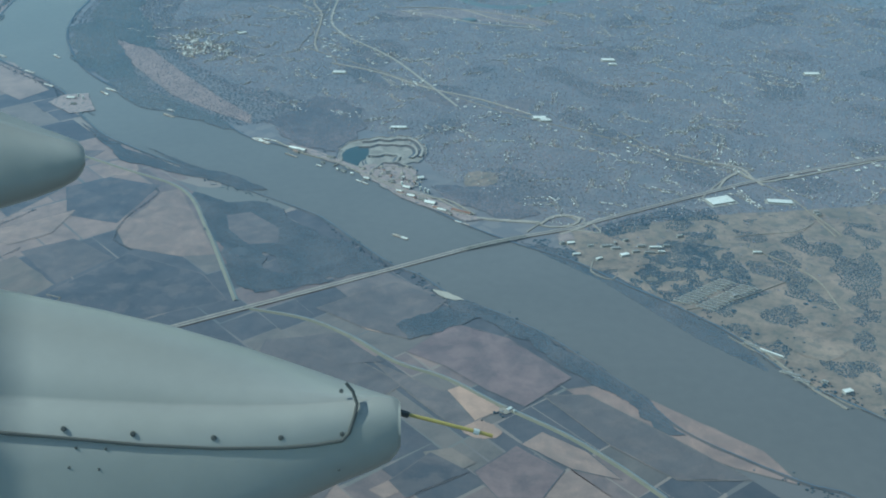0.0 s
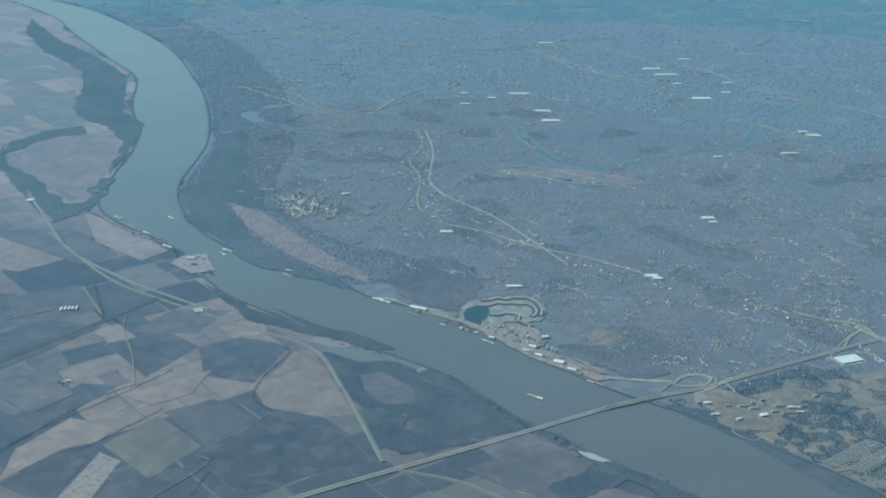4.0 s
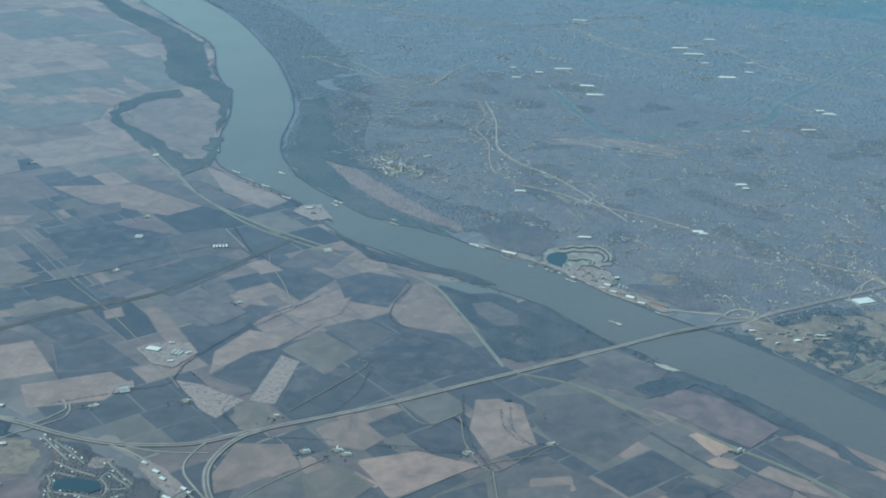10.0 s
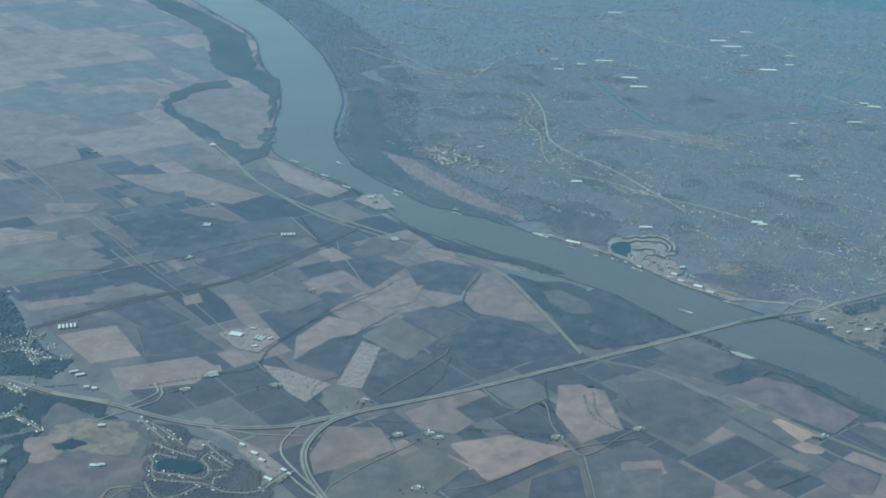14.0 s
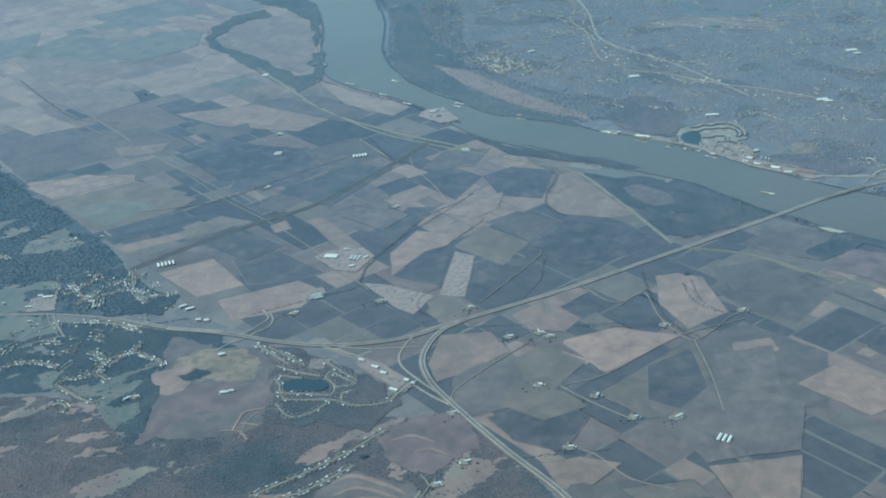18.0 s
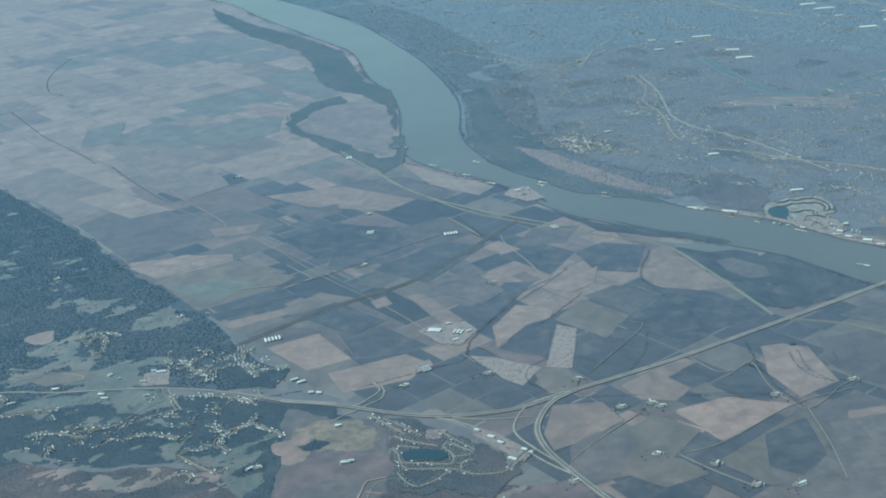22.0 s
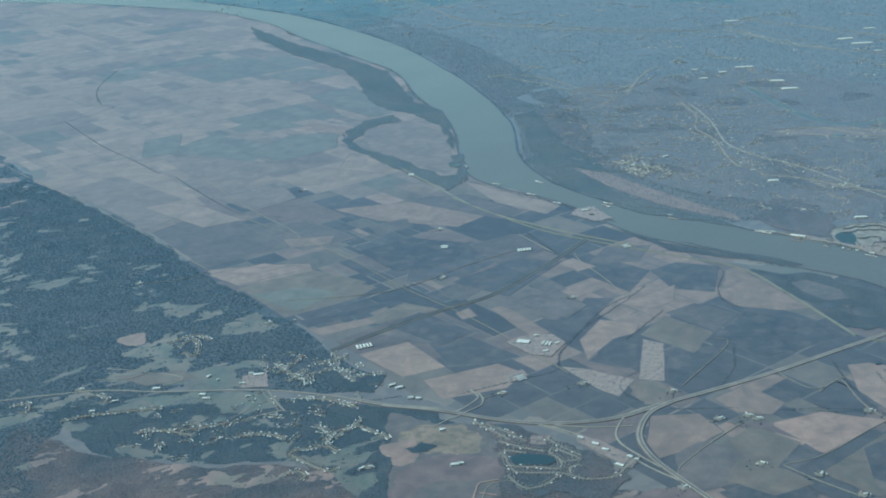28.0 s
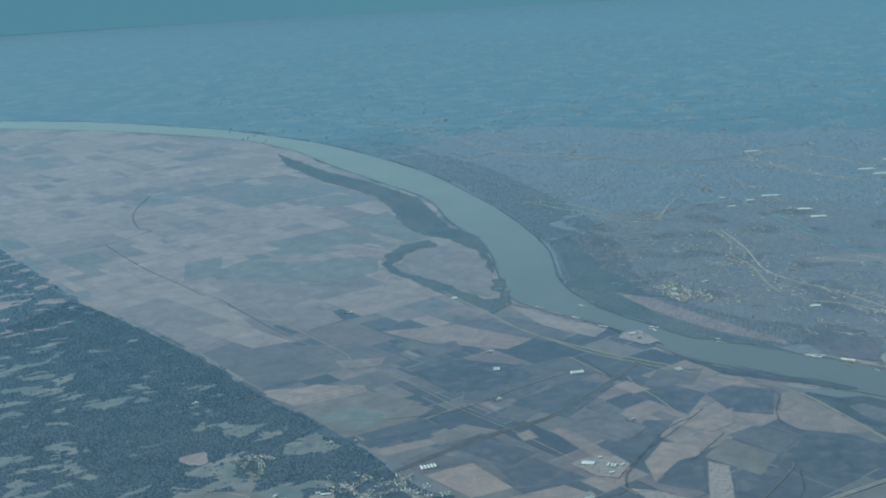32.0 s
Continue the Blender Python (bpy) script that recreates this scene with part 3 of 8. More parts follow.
def levee(label, *pts):
    line = smooth_line(pts, 1.5)
    thing = empty("levee", 0, 0)
    part("bank", strip_mesh("bank", line, [(-0.6, 0.02), (-0.18, 0.24), (0.18, 0.24), (0.6, 0.02)], ["grass"]), thing)
    part("gravel_track", strip_mesh("gravel_track", line, [(-0.1, 0.25), (0.1, 0.25)], ["gravel"]), thing, "pale gravel track on the crown")
    return tagged(thing, label, "levee", "flood levees", "structure")


def canal(label, *pts):
    line = smooth_line(pts, 1.5)
    thing = empty("canal", 0, 0)
    for s in (-1, 1):
        part("bank", strip_mesh("bank", line, [(s * 0.3, 0.13), (s * 0.6, 0.26), (s * 0.8, 0.26), (s * 1.2, 0.03)][::s], ["greygreen"]), thing)
    part("water", strip_mesh("water", line, [(-0.32, 0.14), (0.32, 0.14)], ["pond"]), thing, "dark still water")
    return tagged(thing, label, "canal", "", "structure")


# ---- large structure: ground, valley floor, river ----
R = 5200.0
ring = [(math.cos(i * math.tau / 96), math.sin(i * math.tau / 96)) for i in range(96)]
radii = [60, 160, 320, 600, 1100, 2000, 3400, R]
gv = [(0.0, 320.0, 0.0)] + [(c * r, 320 + s * r, 0.0) for r in radii for c, s in ring]
gf = [(0, 1 + i, 1 + (i + 1) % 96) for i in range(96)]
for k in range(len(radii) - 1):
    for i in range(96):
        a, b = 1 + k * 96 + i, 1 + k * 96 + (i + 1) % 96
        gf.append((a, a + 96, b + 96, b))
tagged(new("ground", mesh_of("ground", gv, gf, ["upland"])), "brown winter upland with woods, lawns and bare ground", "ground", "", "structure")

# Haze over the far land is put into this material's teal sheen.
MAT["distant"] = patchwork("distant_hazed_upland", [(0.075, 0.075, 0.074), (0.10, 0.092, 0.085), (0.15, 0.125, 0.105), (0.065, 0.07, 0.072), (0.085, 0.08, 0.078), (0.11, 0.097, 0.088)], 0.06, HAZE_SHEEN * 1.12)
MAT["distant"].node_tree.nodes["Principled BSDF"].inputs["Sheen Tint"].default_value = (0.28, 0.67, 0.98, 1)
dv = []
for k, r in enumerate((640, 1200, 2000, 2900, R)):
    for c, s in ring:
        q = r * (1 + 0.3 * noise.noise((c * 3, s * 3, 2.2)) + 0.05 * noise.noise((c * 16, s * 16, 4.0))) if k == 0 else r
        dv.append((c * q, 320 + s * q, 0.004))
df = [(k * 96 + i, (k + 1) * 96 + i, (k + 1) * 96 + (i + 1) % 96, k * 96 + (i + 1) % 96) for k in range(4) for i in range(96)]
tagged(new("distant_upland", mesh_of("distant_upland", dv, df, ["distant"])), "distant wooded upland with blue-grey haze put into its sheen", "upland", "", "structure")
# Added ring wall behind everything; its emission imitates haze on the horizon.
haze = bpy.data.materials.new("far_haze_glow")
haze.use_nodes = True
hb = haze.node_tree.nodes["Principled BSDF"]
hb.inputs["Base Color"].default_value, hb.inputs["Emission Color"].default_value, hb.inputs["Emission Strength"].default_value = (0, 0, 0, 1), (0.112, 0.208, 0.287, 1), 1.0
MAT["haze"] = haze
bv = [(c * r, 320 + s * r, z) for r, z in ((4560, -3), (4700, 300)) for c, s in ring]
tagged(new("backdrop", mesh_of("backdrop", bv, [(i, (i + 1) % 96, 96 + (i + 1) % 96, 96 + i) for i in range(96)], ["haze"])), "plain glowing backdrop wall in place of pale blue horizon haze", "horizon haze", "", "structure")

EAST_BANK = [(7.2, 0.9), (4.6, 4.2), (3.62, 5.27), (3.38, 5.42), (3.2, 5.55), (2.92, 5.8), (2.76, 6.08), (2.61, 6.31), (2.37, 6.62), (2.16, 6.82), (1.93, 6.99), (1.75, 7.23), (1.6, 7.35), (1.38, 7.64), (1.17, 7.94), (0.99, 8.1), (-0.27, 9.09), (-0.66, 9.54), (-1.11, 10.32), (-1.81, 11.03), (-2.14, 11.74), (-2.29, 13.43), (-2.47, 14.35), (-2.91, 15.71), (-3.36, 17.54), (-4.14, 19.01), (-5.5, 21.51), (-6.85, 24.07), (-9.4, 26.8), (-16, 30.5), (-30, 35), (-60, 42)]
WEST_BANK = [(7.5, 1.5), (5.2, 4.4), (3.85, 5.89), (3.56, 6.18), (3.36, 6.57), (3.15, 6.85), (2.86, 7.15), (2.61, 7.42), (2.32, 7.62), (2.03, 7.87), (1.74, 8.19), (1.38, 8.63), (1.15, 8.85), (0.95, 9.02), (0.53, 9.28), (0.3, 9.57), (-0.2, 10.03), (-0.4, 10.07), (-0.87, 10.56), (-1.26, 11.28), (-1.5, 12.19), (-1.57, 13.79), (-1.99, 15.77), (-2.52, 17.47), (-3.62, 20.32), (-5.56, 23.75), (-7.17, 25.84), (-10, 28.6), (-16, 32.2), (-30, 36.6), (-60, 43.5)]
BLUFF_FOOT = [(-60, 38), (-30, 33), (-22, 30), (-11, 17), (-7.52, 12.5), (-6.81, 11.65), (-5.76, 10.51), (-5, 9.61), (-4.43, 8.77), (-3.98, 8.28), (-3.28, 7.41), (-2.99, 6.92), (-2.7, 6.68), (-2.52, 6.37), (-2.05, 6.02), (-1.68, 5.85), (-1.24, 5.55), (-0.78, 5.09), (-0.49, 4.61), (-0.21, 4.21), (-0.04, 3.84), (-0.1, 3.2), (0.6, 1.5), (2, 0.2), (7, 0.5)]
east = smooth_line(EAST_BANK, 3.0)
west = smooth_line(WEST_BANK, 3.0)
bluff = smooth_line(BLUFF_FOOT, 4.0)
tagged(sheet("valley_floor", east + bluff, "valley", 0.008), "flat brown river-bottom farmland in winter", "farmland", "", "structure")
tagged(sheet("river", east + west[::-1], "water", 0.0193), "broad muddy river, dull grey-blue under haze", "river", "", "structure")


def bank_strip(line, flip):
    """A sandy, uneven edge between the land and the water."""
    rnd = random.Random(7)
    prof = []
    nrm = sides(line)
    verts, faces = [], []
    for i, (q, n) in enumerate(zip(line, nrm)):
        s = -1 if flip else 1
        w0, w1 = 0.15 + 0.35 * (noise.noise((q.x * 0.08, q.y * 0.08, 1)) + 0.6), 0.5 + rnd.uniform(0, 0.3)
        for o, z in ((-w0, 0.09), (0.0, 0.2), (w1, 0.05)):
            verts.append((q.x + n.x * o * s, q.y + n.y * o * s, z))
        if i:
            for j in range(2):
                faces.append(((i - 1) * 3 + j, i * 3 + j, i * 3 + j + 1, (i - 1) * 3 + j + 1))
    return tagged(new("river_bank", mesh_of("river_bank", verts, faces, ["litter"])), "narrow muddy river bank", "river bank", "", "structure")


bank_strip(east, False)
bank_strip(west, True)


def bank_trees(line, flip, reach):
    """Broken rows of bare trees behind the river bank."""
    rng = np.random.default_rng(4 + flip)
    px, py = [], []
    for q, n in zip(line, sides(line)):
        thick = 2.2 * (noise.noise((q.x * 0.03, q.y * 0.03, 4.0)) + 0.25)
        for _ in range(int(max(0, thick) * 9)):
            o = (0.5 + rng.random() * thick * 1.6) * (-1 if flip else 1)
            px.append(q.x + n.x * o + rng.normal(0, 0.9))
            py.append(q.y + n.y * o + rng.normal(0, 0.9))
    v, f = crowns(np.array(px[:reach]), np.array(py[:reach]), 0.28, rng, 0.35)
    v[:, 2] += 0.05
    return tagged(new("bank_trees", mesh_of("bank_trees", v.tolist(), f, ["dark_trees"])), "broken rows of bare trees along the river bank", "trees", "", "stuff")


TREE_BANKS = [(east, False), (west, True)]
SMALL_RIVER = smooth_line([(8.26, 19.56), (7.29, 18.47), (6.26, 16.98), (5.39, 15.72), (4.74, 14.78), (4.32, 13.83), (3.84, 13.57), (3.17, 13.16), (2.67, 12.87), (2.23, 13.09), (1.98, 13.93), (1.76, 15.19)], 3.0)
tagged(new("small_river", strip_mesh("small_river", SMALL_RIVER, [(-2.0, 0.0197), (2.0, 0.0197)], ["teal_water"])), "narrow green tributary river winding through suburbs", "river", "", "structure")


def valley_plots():
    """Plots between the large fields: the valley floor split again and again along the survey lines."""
    rnd = random.Random(77)
    turn = radians(39)
    c, s = math.cos(turn), math.sin(turn)
    floor = [(q.x, q.y) for q in east + bluff]
    plots, near, valley = [], [0], bpy.data.objects["valley_floor"]
    mats = ["plot_tan", "plot_brown", "plot_dark", "plot_green", "far_tan", "far_brown", "far_green"]

    def split(u0, v0, u1, v1, most):
        w, h = u1 - u0, v1 - v0
        if max(w, h) < most or (max(w, h) < most * 2.2 and rnd.random() < 0.35):
            plots.append((u0, v0, u1, v1))
            return
        k = rnd.uniform(0.36, 0.64)
        if w > h * rnd.uniform(0.55, 1.5):
            split(u0, v0, u0 + w * k, v1, most)
            split(u0 + w * k, v0, u1, v1, most)
        else:
            split(u0, v0, u1, v0 + h * k, most)
            split(u0, v0 + h * k, u1, v1, most)

    for u in range(-600, 1500, 100):
        for v in range(-300, 1500, 100):
            split(u, v, u + 100, v + 100, rnd.uniform(13, 24) * (1.6 if u * s + v * c > 480 else 1))
    mid = np.array([((a + e) / 2 * c - (b + f) / 2 * s, (a + e) / 2 * s + (b + f) / 2 * c) for a, b, e, f in plots])
    keep = inside(mid[:, 0], mid[:, 1], floor)
    verts, faces, idx = [], [], []
    for (u0, v0, u1, v1), (mx, my), k in zip(plots, mid, keep):
        if not k:
            continue
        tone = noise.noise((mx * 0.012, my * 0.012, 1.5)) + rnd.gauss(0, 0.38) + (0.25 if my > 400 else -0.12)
        # Plots beyond 440 units take the paler, hazed far copies.
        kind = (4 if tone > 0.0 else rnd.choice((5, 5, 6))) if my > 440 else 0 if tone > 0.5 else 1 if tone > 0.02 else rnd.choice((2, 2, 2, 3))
        strips = rnd.choice((1, 1, 1, 2, 3))
        g = rnd.uniform(0.1, 0.35)
        for i in range(strips):
            a, b = u0 + (u1 - u0) * i / strips + g, u0 + (u1 - u0) * (i + 1) / strips - 0.05
            o = len(verts)
            q = [(u * c - v * s + rnd.uniform(-0.3, 0.3), u * s + v * c + rnd.uniform(-0.3, 0.3), 0.0105) for u, v in ((a, v0 + g), (b, v0 + g), (b, v1 - g), (a, v1 - g))]
            tone_of = kind if i == 0 or rnd.random() < 0.5 else rnd.choice((4, 5, 5) if my > 440 else (0, 1, 2, 2))
            if math.hypot(mx, my - 230) < 105 and near[0] < 280:
                near[0] += 1
                part("field_plot", mesh_of("field_plot", q, [(0, 1, 2, 3)], [mats[tone_of]]), valley)
                continue
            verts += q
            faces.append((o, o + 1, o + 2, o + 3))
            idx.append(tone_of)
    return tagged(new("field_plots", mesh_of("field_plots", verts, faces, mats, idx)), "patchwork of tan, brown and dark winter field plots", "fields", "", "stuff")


valley_plots()


# ---- fields ----
field("tan", "harvested pale tan field beside a tree-lined creek", (-1.19, 7.04), (-1.01, 7.39), (-0.72, 7.3), (-0.77, 7.12), (-0.94, 7.04), (-1.16, 6.7))
field("dark", "dark ploughed field beside a pale stubble field", (-1.15, 6.68), (-0.93, 6.99), (-0.76, 7.04), (-0.82, 6.53), (-1, 6.59))
field("plot", "bare mottled tan plot with rows of scrub", (-0.73, 7.01), (-0.59, 6.92), (-0.67, 6.33), (-0.84, 6.37))
field("dark", "dark ploughed field beside a mottled plot", (-0.56, 6.87), (-0.38, 6.81), (-0.13, 6.91), (-0.56, 6.26), (-0.65, 6.35))
field("greygreen", "grey-green fallow field beside a ditch", (-0.74, 7.09), (-0.51, 7.42), (-0.2, 7.09), (-0.4, 6.74), (-0.56, 6.91))
field("brown", "reddish brown stubble field", (-0.5, 7.47), (-0.25, 7.64), (0.04, 7.41), (-0.19, 7.1))
field("tan", "pale tan triangular field inside the levee bend", (0.13, 8.31), (0.23, 8.37), (0.6, 7.46), (0.41, 7.43), (0.07, 7.54), (-0.04, 7.79), (0.08, 8.08))
field("dark", "large dark ploughed field beside the highway", (-0.16, 7.08), (0.11, 7.46), (0.57, 7.22), (0.74, 6.94), (0.08, 6.61), (-0.21, 6.98))
field("tan", "narrow pale tan field beside a farm road", (-1.85, 7.69), (-1.73, 7.75), (-1.4, 7.18), (-1.53, 7.12), (-1.64, 7.29))
field("brown", "dull tan stubble field on the valley floor", (-1.56, 8.23), (-1.41, 8.36), (-1.22, 8.04), (-1.37, 7.9))
field("tan", "large tan harvested field beside long sheds", (-2.83, 6.93), (-2.47, 7.12), (-2.17, 6.67), (-2.47, 6.53))
field("tan", "tan harvested field at the foot of the town", (-2.32, 6.47), (-1.8, 6.69), (-1.63, 6.54), (-1.74, 6.31), (-2.18, 6.18))
field("dark", "dark ploughed field beside green winter wheat", (-2.32, 7.08), (-2.09, 7.27), (-1.63, 6.79), (-1.8, 6.72), (-2.15, 6.67))
field("green", "strip of green winter wheat", (-2.46, 7.13), (-2.28, 7.27), (-2.15, 7.37), (-2.04, 7.27), (-2.32, 7.08))
field("tan", "small tan field beside the drainage canal", (-2.13, 7.63), (-2.02, 7.72), (-1.95, 7.56), (-2.07, 7.49))
field("tan", "long narrow tan field beside the canal", (-3.28, 7.41), (-2.77, 7.62), (-2.71, 7.52), (-3.15, 7.29))
field("greygreen", "pale grey-green fallow strip", (-2.83, 7.59), (-2.55, 7.88), (-2.26, 7.72), (-2.73, 7.47))
field("dark", "dark ploughed strip beside a straight road", (-3.4, 7.59), (-2.72, 7.9), (-2.56, 7.89), (-3.28, 7.45))
field("brown", "brown stubble field beside a straight road", (-2.3, 8.02), (-2.09, 8.34), (-1.84, 8.2), (-2.08, 7.87))
field("tan", "pale harvested field below the bluffs", (-4.43, 8.82), (-3.89, 8.91), (-3.47, 8.87), (-3.41, 8.65), (-4.03, 8.4))
field("brown", "large dull tan field below the bluffs", (-5.24, 9.95), (-4.81, 10.54), (-3.78, 9.65), (-3.94, 9.24), (-4.44, 8.89))
field("greygreen", "broad grey fallow field below the bluffs", (-3.98, 8.31), (-3.39, 8.61), (-2.81, 8.25), (-2.98, 8), (-3.5, 7.67))
field("dark", "dark ploughed field crossed by a farm road", (-2.56, 9), (-2.04, 9.29), (-1.58, 8.98), (-2.04, 8.43), (-2.57, 8.32))
field("brown", "brown field beside the canal levee", (-2.04, 9.21), (-1.61, 9.45), (-1.32, 9.01), (-1.74, 8.58))
field("dark", "dark field between the canal and a creek", (-1.12, 8.41), (-0.75, 8.62), (-0.49, 8.37), (-0.72, 7.92), (-0.9, 8.15))
field("brown", "brown field beside the levee road", (-1, 8.59), (-0.81, 8.99), (-0.4, 8.99), (-0.56, 8.59))
pasture("tan", "pale tan patch beside the levee", (-0.33, 8.76), (-0.15, 8.8), (-0.11, 8.61), (-0.29, 8.56))
field("dark", "dark field inside the levee", (-0.49, 8.37), (-0.25, 8.53), (0.09, 8.41), (-0.05, 7.85), (-0.37, 7.96))
field("brown", "brown stubble field beside a farm road", (-1.81, 7.77), (-1.57, 8.09), (-1.13, 7.72), (-1.34, 7.41), (-1.51, 7.49))
field("dark", "dark field beside the tree-lined creek", (-1.34, 7.41), (-1.08, 7.83), (-0.85, 7.8), (-1.19, 7.18))
field("brown", "brown field between farm roads", (-2.74, 7.29), (-2.4, 7.46), (-2.22, 7.54), (-1.91, 7.23), (-2.09, 7.1), (-2.34, 7.08))
field("far_tan", "pale field strips on the far valley floor", (-3.54, 12.59), (-3.02, 12.1), (-3.06, 11.69), (-3.6, 11.94))
open_ground((-3.86, 11.77), (-3.68, 11.75), (-3.64, 11.4), (-3.8, 11.43))
open_ground((-3.71, 12.39), (-3.6, 12.56), (-3.46, 12.19), (-3.55, 11.99))
field("far_tan", "pale tan field on the far valley floor", (-4.56, 14.09), (-3.85, 14.21), (-3.51, 13.82), (-3.94, 13.69))
field("far_green", "dark field on the far valley floor", (-5.11, 14.39), (-4.63, 14.81), (-3.77, 14.19), (-4.52, 14.08))
field("far_tan", "pale fallow field on the far valley floor", (-4.4, 16.1), (-3.76, 16.51), (-3.29, 14.88), (-3.91, 14.71))
field("far_brown", "brown fields on the far valley floor", (-5.86, 12.74), (-5.31, 13.13), (-4.29, 12.14), (-4.58, 11.53), (-5.31, 11.9))
field("far_tan", "pale strips in the far valley fields", (-6.68, 12.68), (-6.38, 12.86), (-5.59, 11.96), (-4.87, 10.77), (-5.56, 11.11))
field("far_brown", "dull field below the wooded bluffs", (-6.73, 11.59), (-6.23, 12.1), (-4.84, 10.67), (-5.29, 9.99), (-5.97, 10.8))
field("far_green", "dark fallow field on the far valley floor", (-5.55, 13.89), (-4.79, 13.42), (-4.32, 12.77), (-4.76, 12.49), (-5.96, 13.15))
field("far_brown", "floodplain field inside the river bend", (-3.56, 13.72), (-3.01, 14.2), (-2.4, 13.45), (-2.25, 11.99), (-2.79, 11.87), (-3.3, 12.83))
field("far_tan", "pale tan riverside field", (-2.11, 11.19), (-1.62, 10.89), (-1.14, 10.23), (-1.29, 9.99), (-1.79, 10.44))
field("brown", "brown field beside the river levee", (-2.69, 10.69), (-2.1, 10.78), (-1.51, 10.12), (-1.73, 9.9), (-2.3, 10.25))
field("tan", "long pale fields behind the levee", (-3.48, 10.45), (-2.68, 10.59), (-1.9, 10.01), (-2.16, 9.72), (-2.96, 10.01))
field("brown", "brown field on the valley floor", (-3.05, 9.86), (-2.68, 10.05), (-2.6, 9.79), (-2.91, 9.59))
field("brown", "broad brown field on the valley floor", (-4.34, 10.06), (-3.66, 10.12), (-3.12, 9.54), (-3.61, 9.23))
field("tan", "pale tan field on the valley floor", (-4.37, 8.7), (-3.91, 8.94), (-3.44, 8.78), (-4.05, 8.42))
field("greygreen", "grey-green fallow land below the bluffs", (-4.03, 8.37), (-3.41, 8.71), (-2.91, 8.38), (-3.43, 7.79), (-3.75, 8))
field("dark", "small square dark ploughed field", (-0.07, 6.12), (0.16, 6.31), (0.28, 6.14), (0.06, 5.96))
field("tan", "grey-tan stubble field beside the highway", (-0.39, 6.05), (-0.08, 6.29), (0.03, 6.41), (0.15, 6.31), (-0.07, 6.12), (0.05, 5.96), (-0.07, 5.81), (-0.28, 5.85))
field("tan", "large pale tan field cut by a creek", (0.59, 6.47), (0.74, 6.49), (0.89, 6.42), (0.95, 5.94), (0.67, 5.76), (0.55, 6.1))
field("pink", "broad pinkish tan field", (-0.09, 5.71), (0.24, 5.83), (0.62, 5.69), (0.12, 5.32), (-0.11, 5.56))
field("greygreen", "grey fallow field beside a farmstead", (-0.4, 5.52), (-0.22, 5.67), (0.02, 5.46), (-0.22, 5.14), (-0.35, 5.3))
field("dark", "dark field with a square corner", (-0.18, 5.19), (0.04, 5.45), (0.11, 5.31), (-0.14, 5.11))
field("maroon", "dark reddish brown ploughed field", (-0.32, 5.69), (-0.13, 5.72), (0.03, 5.48), (-0.2, 5.66))
field("tan", "rounded tan field inside the interchange", (-0.83, 5.85), (-0.52, 5.86), (-0.41, 5.62), (-0.64, 5.43), (-0.85, 5.32), (-0.9, 5.52))
field("brown", "brown field beside the interstate", (-0.75, 5.37), (-0.58, 5.51), (-0.41, 5.44), (-0.21, 5.11), (-0.66, 4.95), (-0.76, 5.13))
field("greygreen", "large dull green fallow field", (0.04, 5.11), (0.68, 5.66), (0.76, 5.41), (0.72, 4.93), (0.28, 4.85))
field("brown", "broad brown field near the river levee", (0.67, 5.59), (1.01, 5.82), (1.4, 5.41), (1.24, 4.87), (0.73, 4.93))
pasture("tan", "lighter patch in a brown field", (0.9, 5.57), (1.12, 5.6), (1.13, 5.47), (0.9, 5.42))
field("pink", "bright pinkish tan strip field", (1.14, 5.11), (1.39, 5.28), (1.81, 4.98), (1.43, 4.77))
pasture("peach", "orange-tan sandy patch beside the levee", (1.84, 5.97), (1.94, 6.03), (2.11, 5.78), (1.97, 5.77))
field("tan", "small pale square field", (1.55, 5.39), (1.67, 5.49), (1.73, 5.42), (1.61, 5.34))
field("brown", "field between levee and highway", (0.91, 6.28), (1.27, 6.53), (1.68, 6.16), (1.33, 5.77), (1.05, 5.95))
field("brown", "brown field beside the levee road", (1.53, 6.35), (1.85, 6.11), (1.98, 6.12), (2.1, 5.94), (1.92, 5.81), (1.75, 6.02))
field("peach", "sandy tan field beside the levee road", (1.88, 6.11), (1.96, 6.16), (2.13, 5.96), (2, 5.87))
field("tan", "tan harvested field with a square corner", (2.19, 5.7), (2.29, 5.79), (2.47, 5.65), (2.59, 5.46), (2.39, 5.53))
field("maroon", "dark reddish ploughed field", (1.98, 5.51), (2.17, 5.69), (2.36, 5.52), (2.25, 5.34), (2.07, 5.34))
field("pink", "pinkish tan strip field beside the river", (2.43, 6.12), (2.67, 6.17), (3.23, 5.66), (3.33, 5.43), (3.08, 5.54), (2.72, 5.81))
field("brown", "brown floodplain scrub field", (1.19, 7.23), (1.53, 7.3), (1.85, 7.01), (1.67, 6.87), (1.37, 6.98))
pasture("peach", "sandy clearing in the floodplain", (1.43, 6.75), (1.57, 6.73), (1.63, 6.62), (1.51, 6.64))
field("plot_tan", "pinkish sandbar meadow along the far bank", (-0.94, 11.58), (-0.6, 11.36), (-0.23, 10.76), (0.17, 10.15), (0.5, 9.72), (0.52, 9.54), (0.22, 9.78), (-0.15, 10.12), (-0.53, 10.72), (-0.82, 11.21))
pasture("brown", "brown rough grass between town and hills", (-2.526, 5.996), (-2.222, 5.863), (-1.929, 5.794), (-1.824, 5.591), (-1.845, 5.388), (-1.782, 5.159), (-1.868, 4.924), (-2.388, 4.96), (-2.471, 5.209), (-2.447, 5.468))
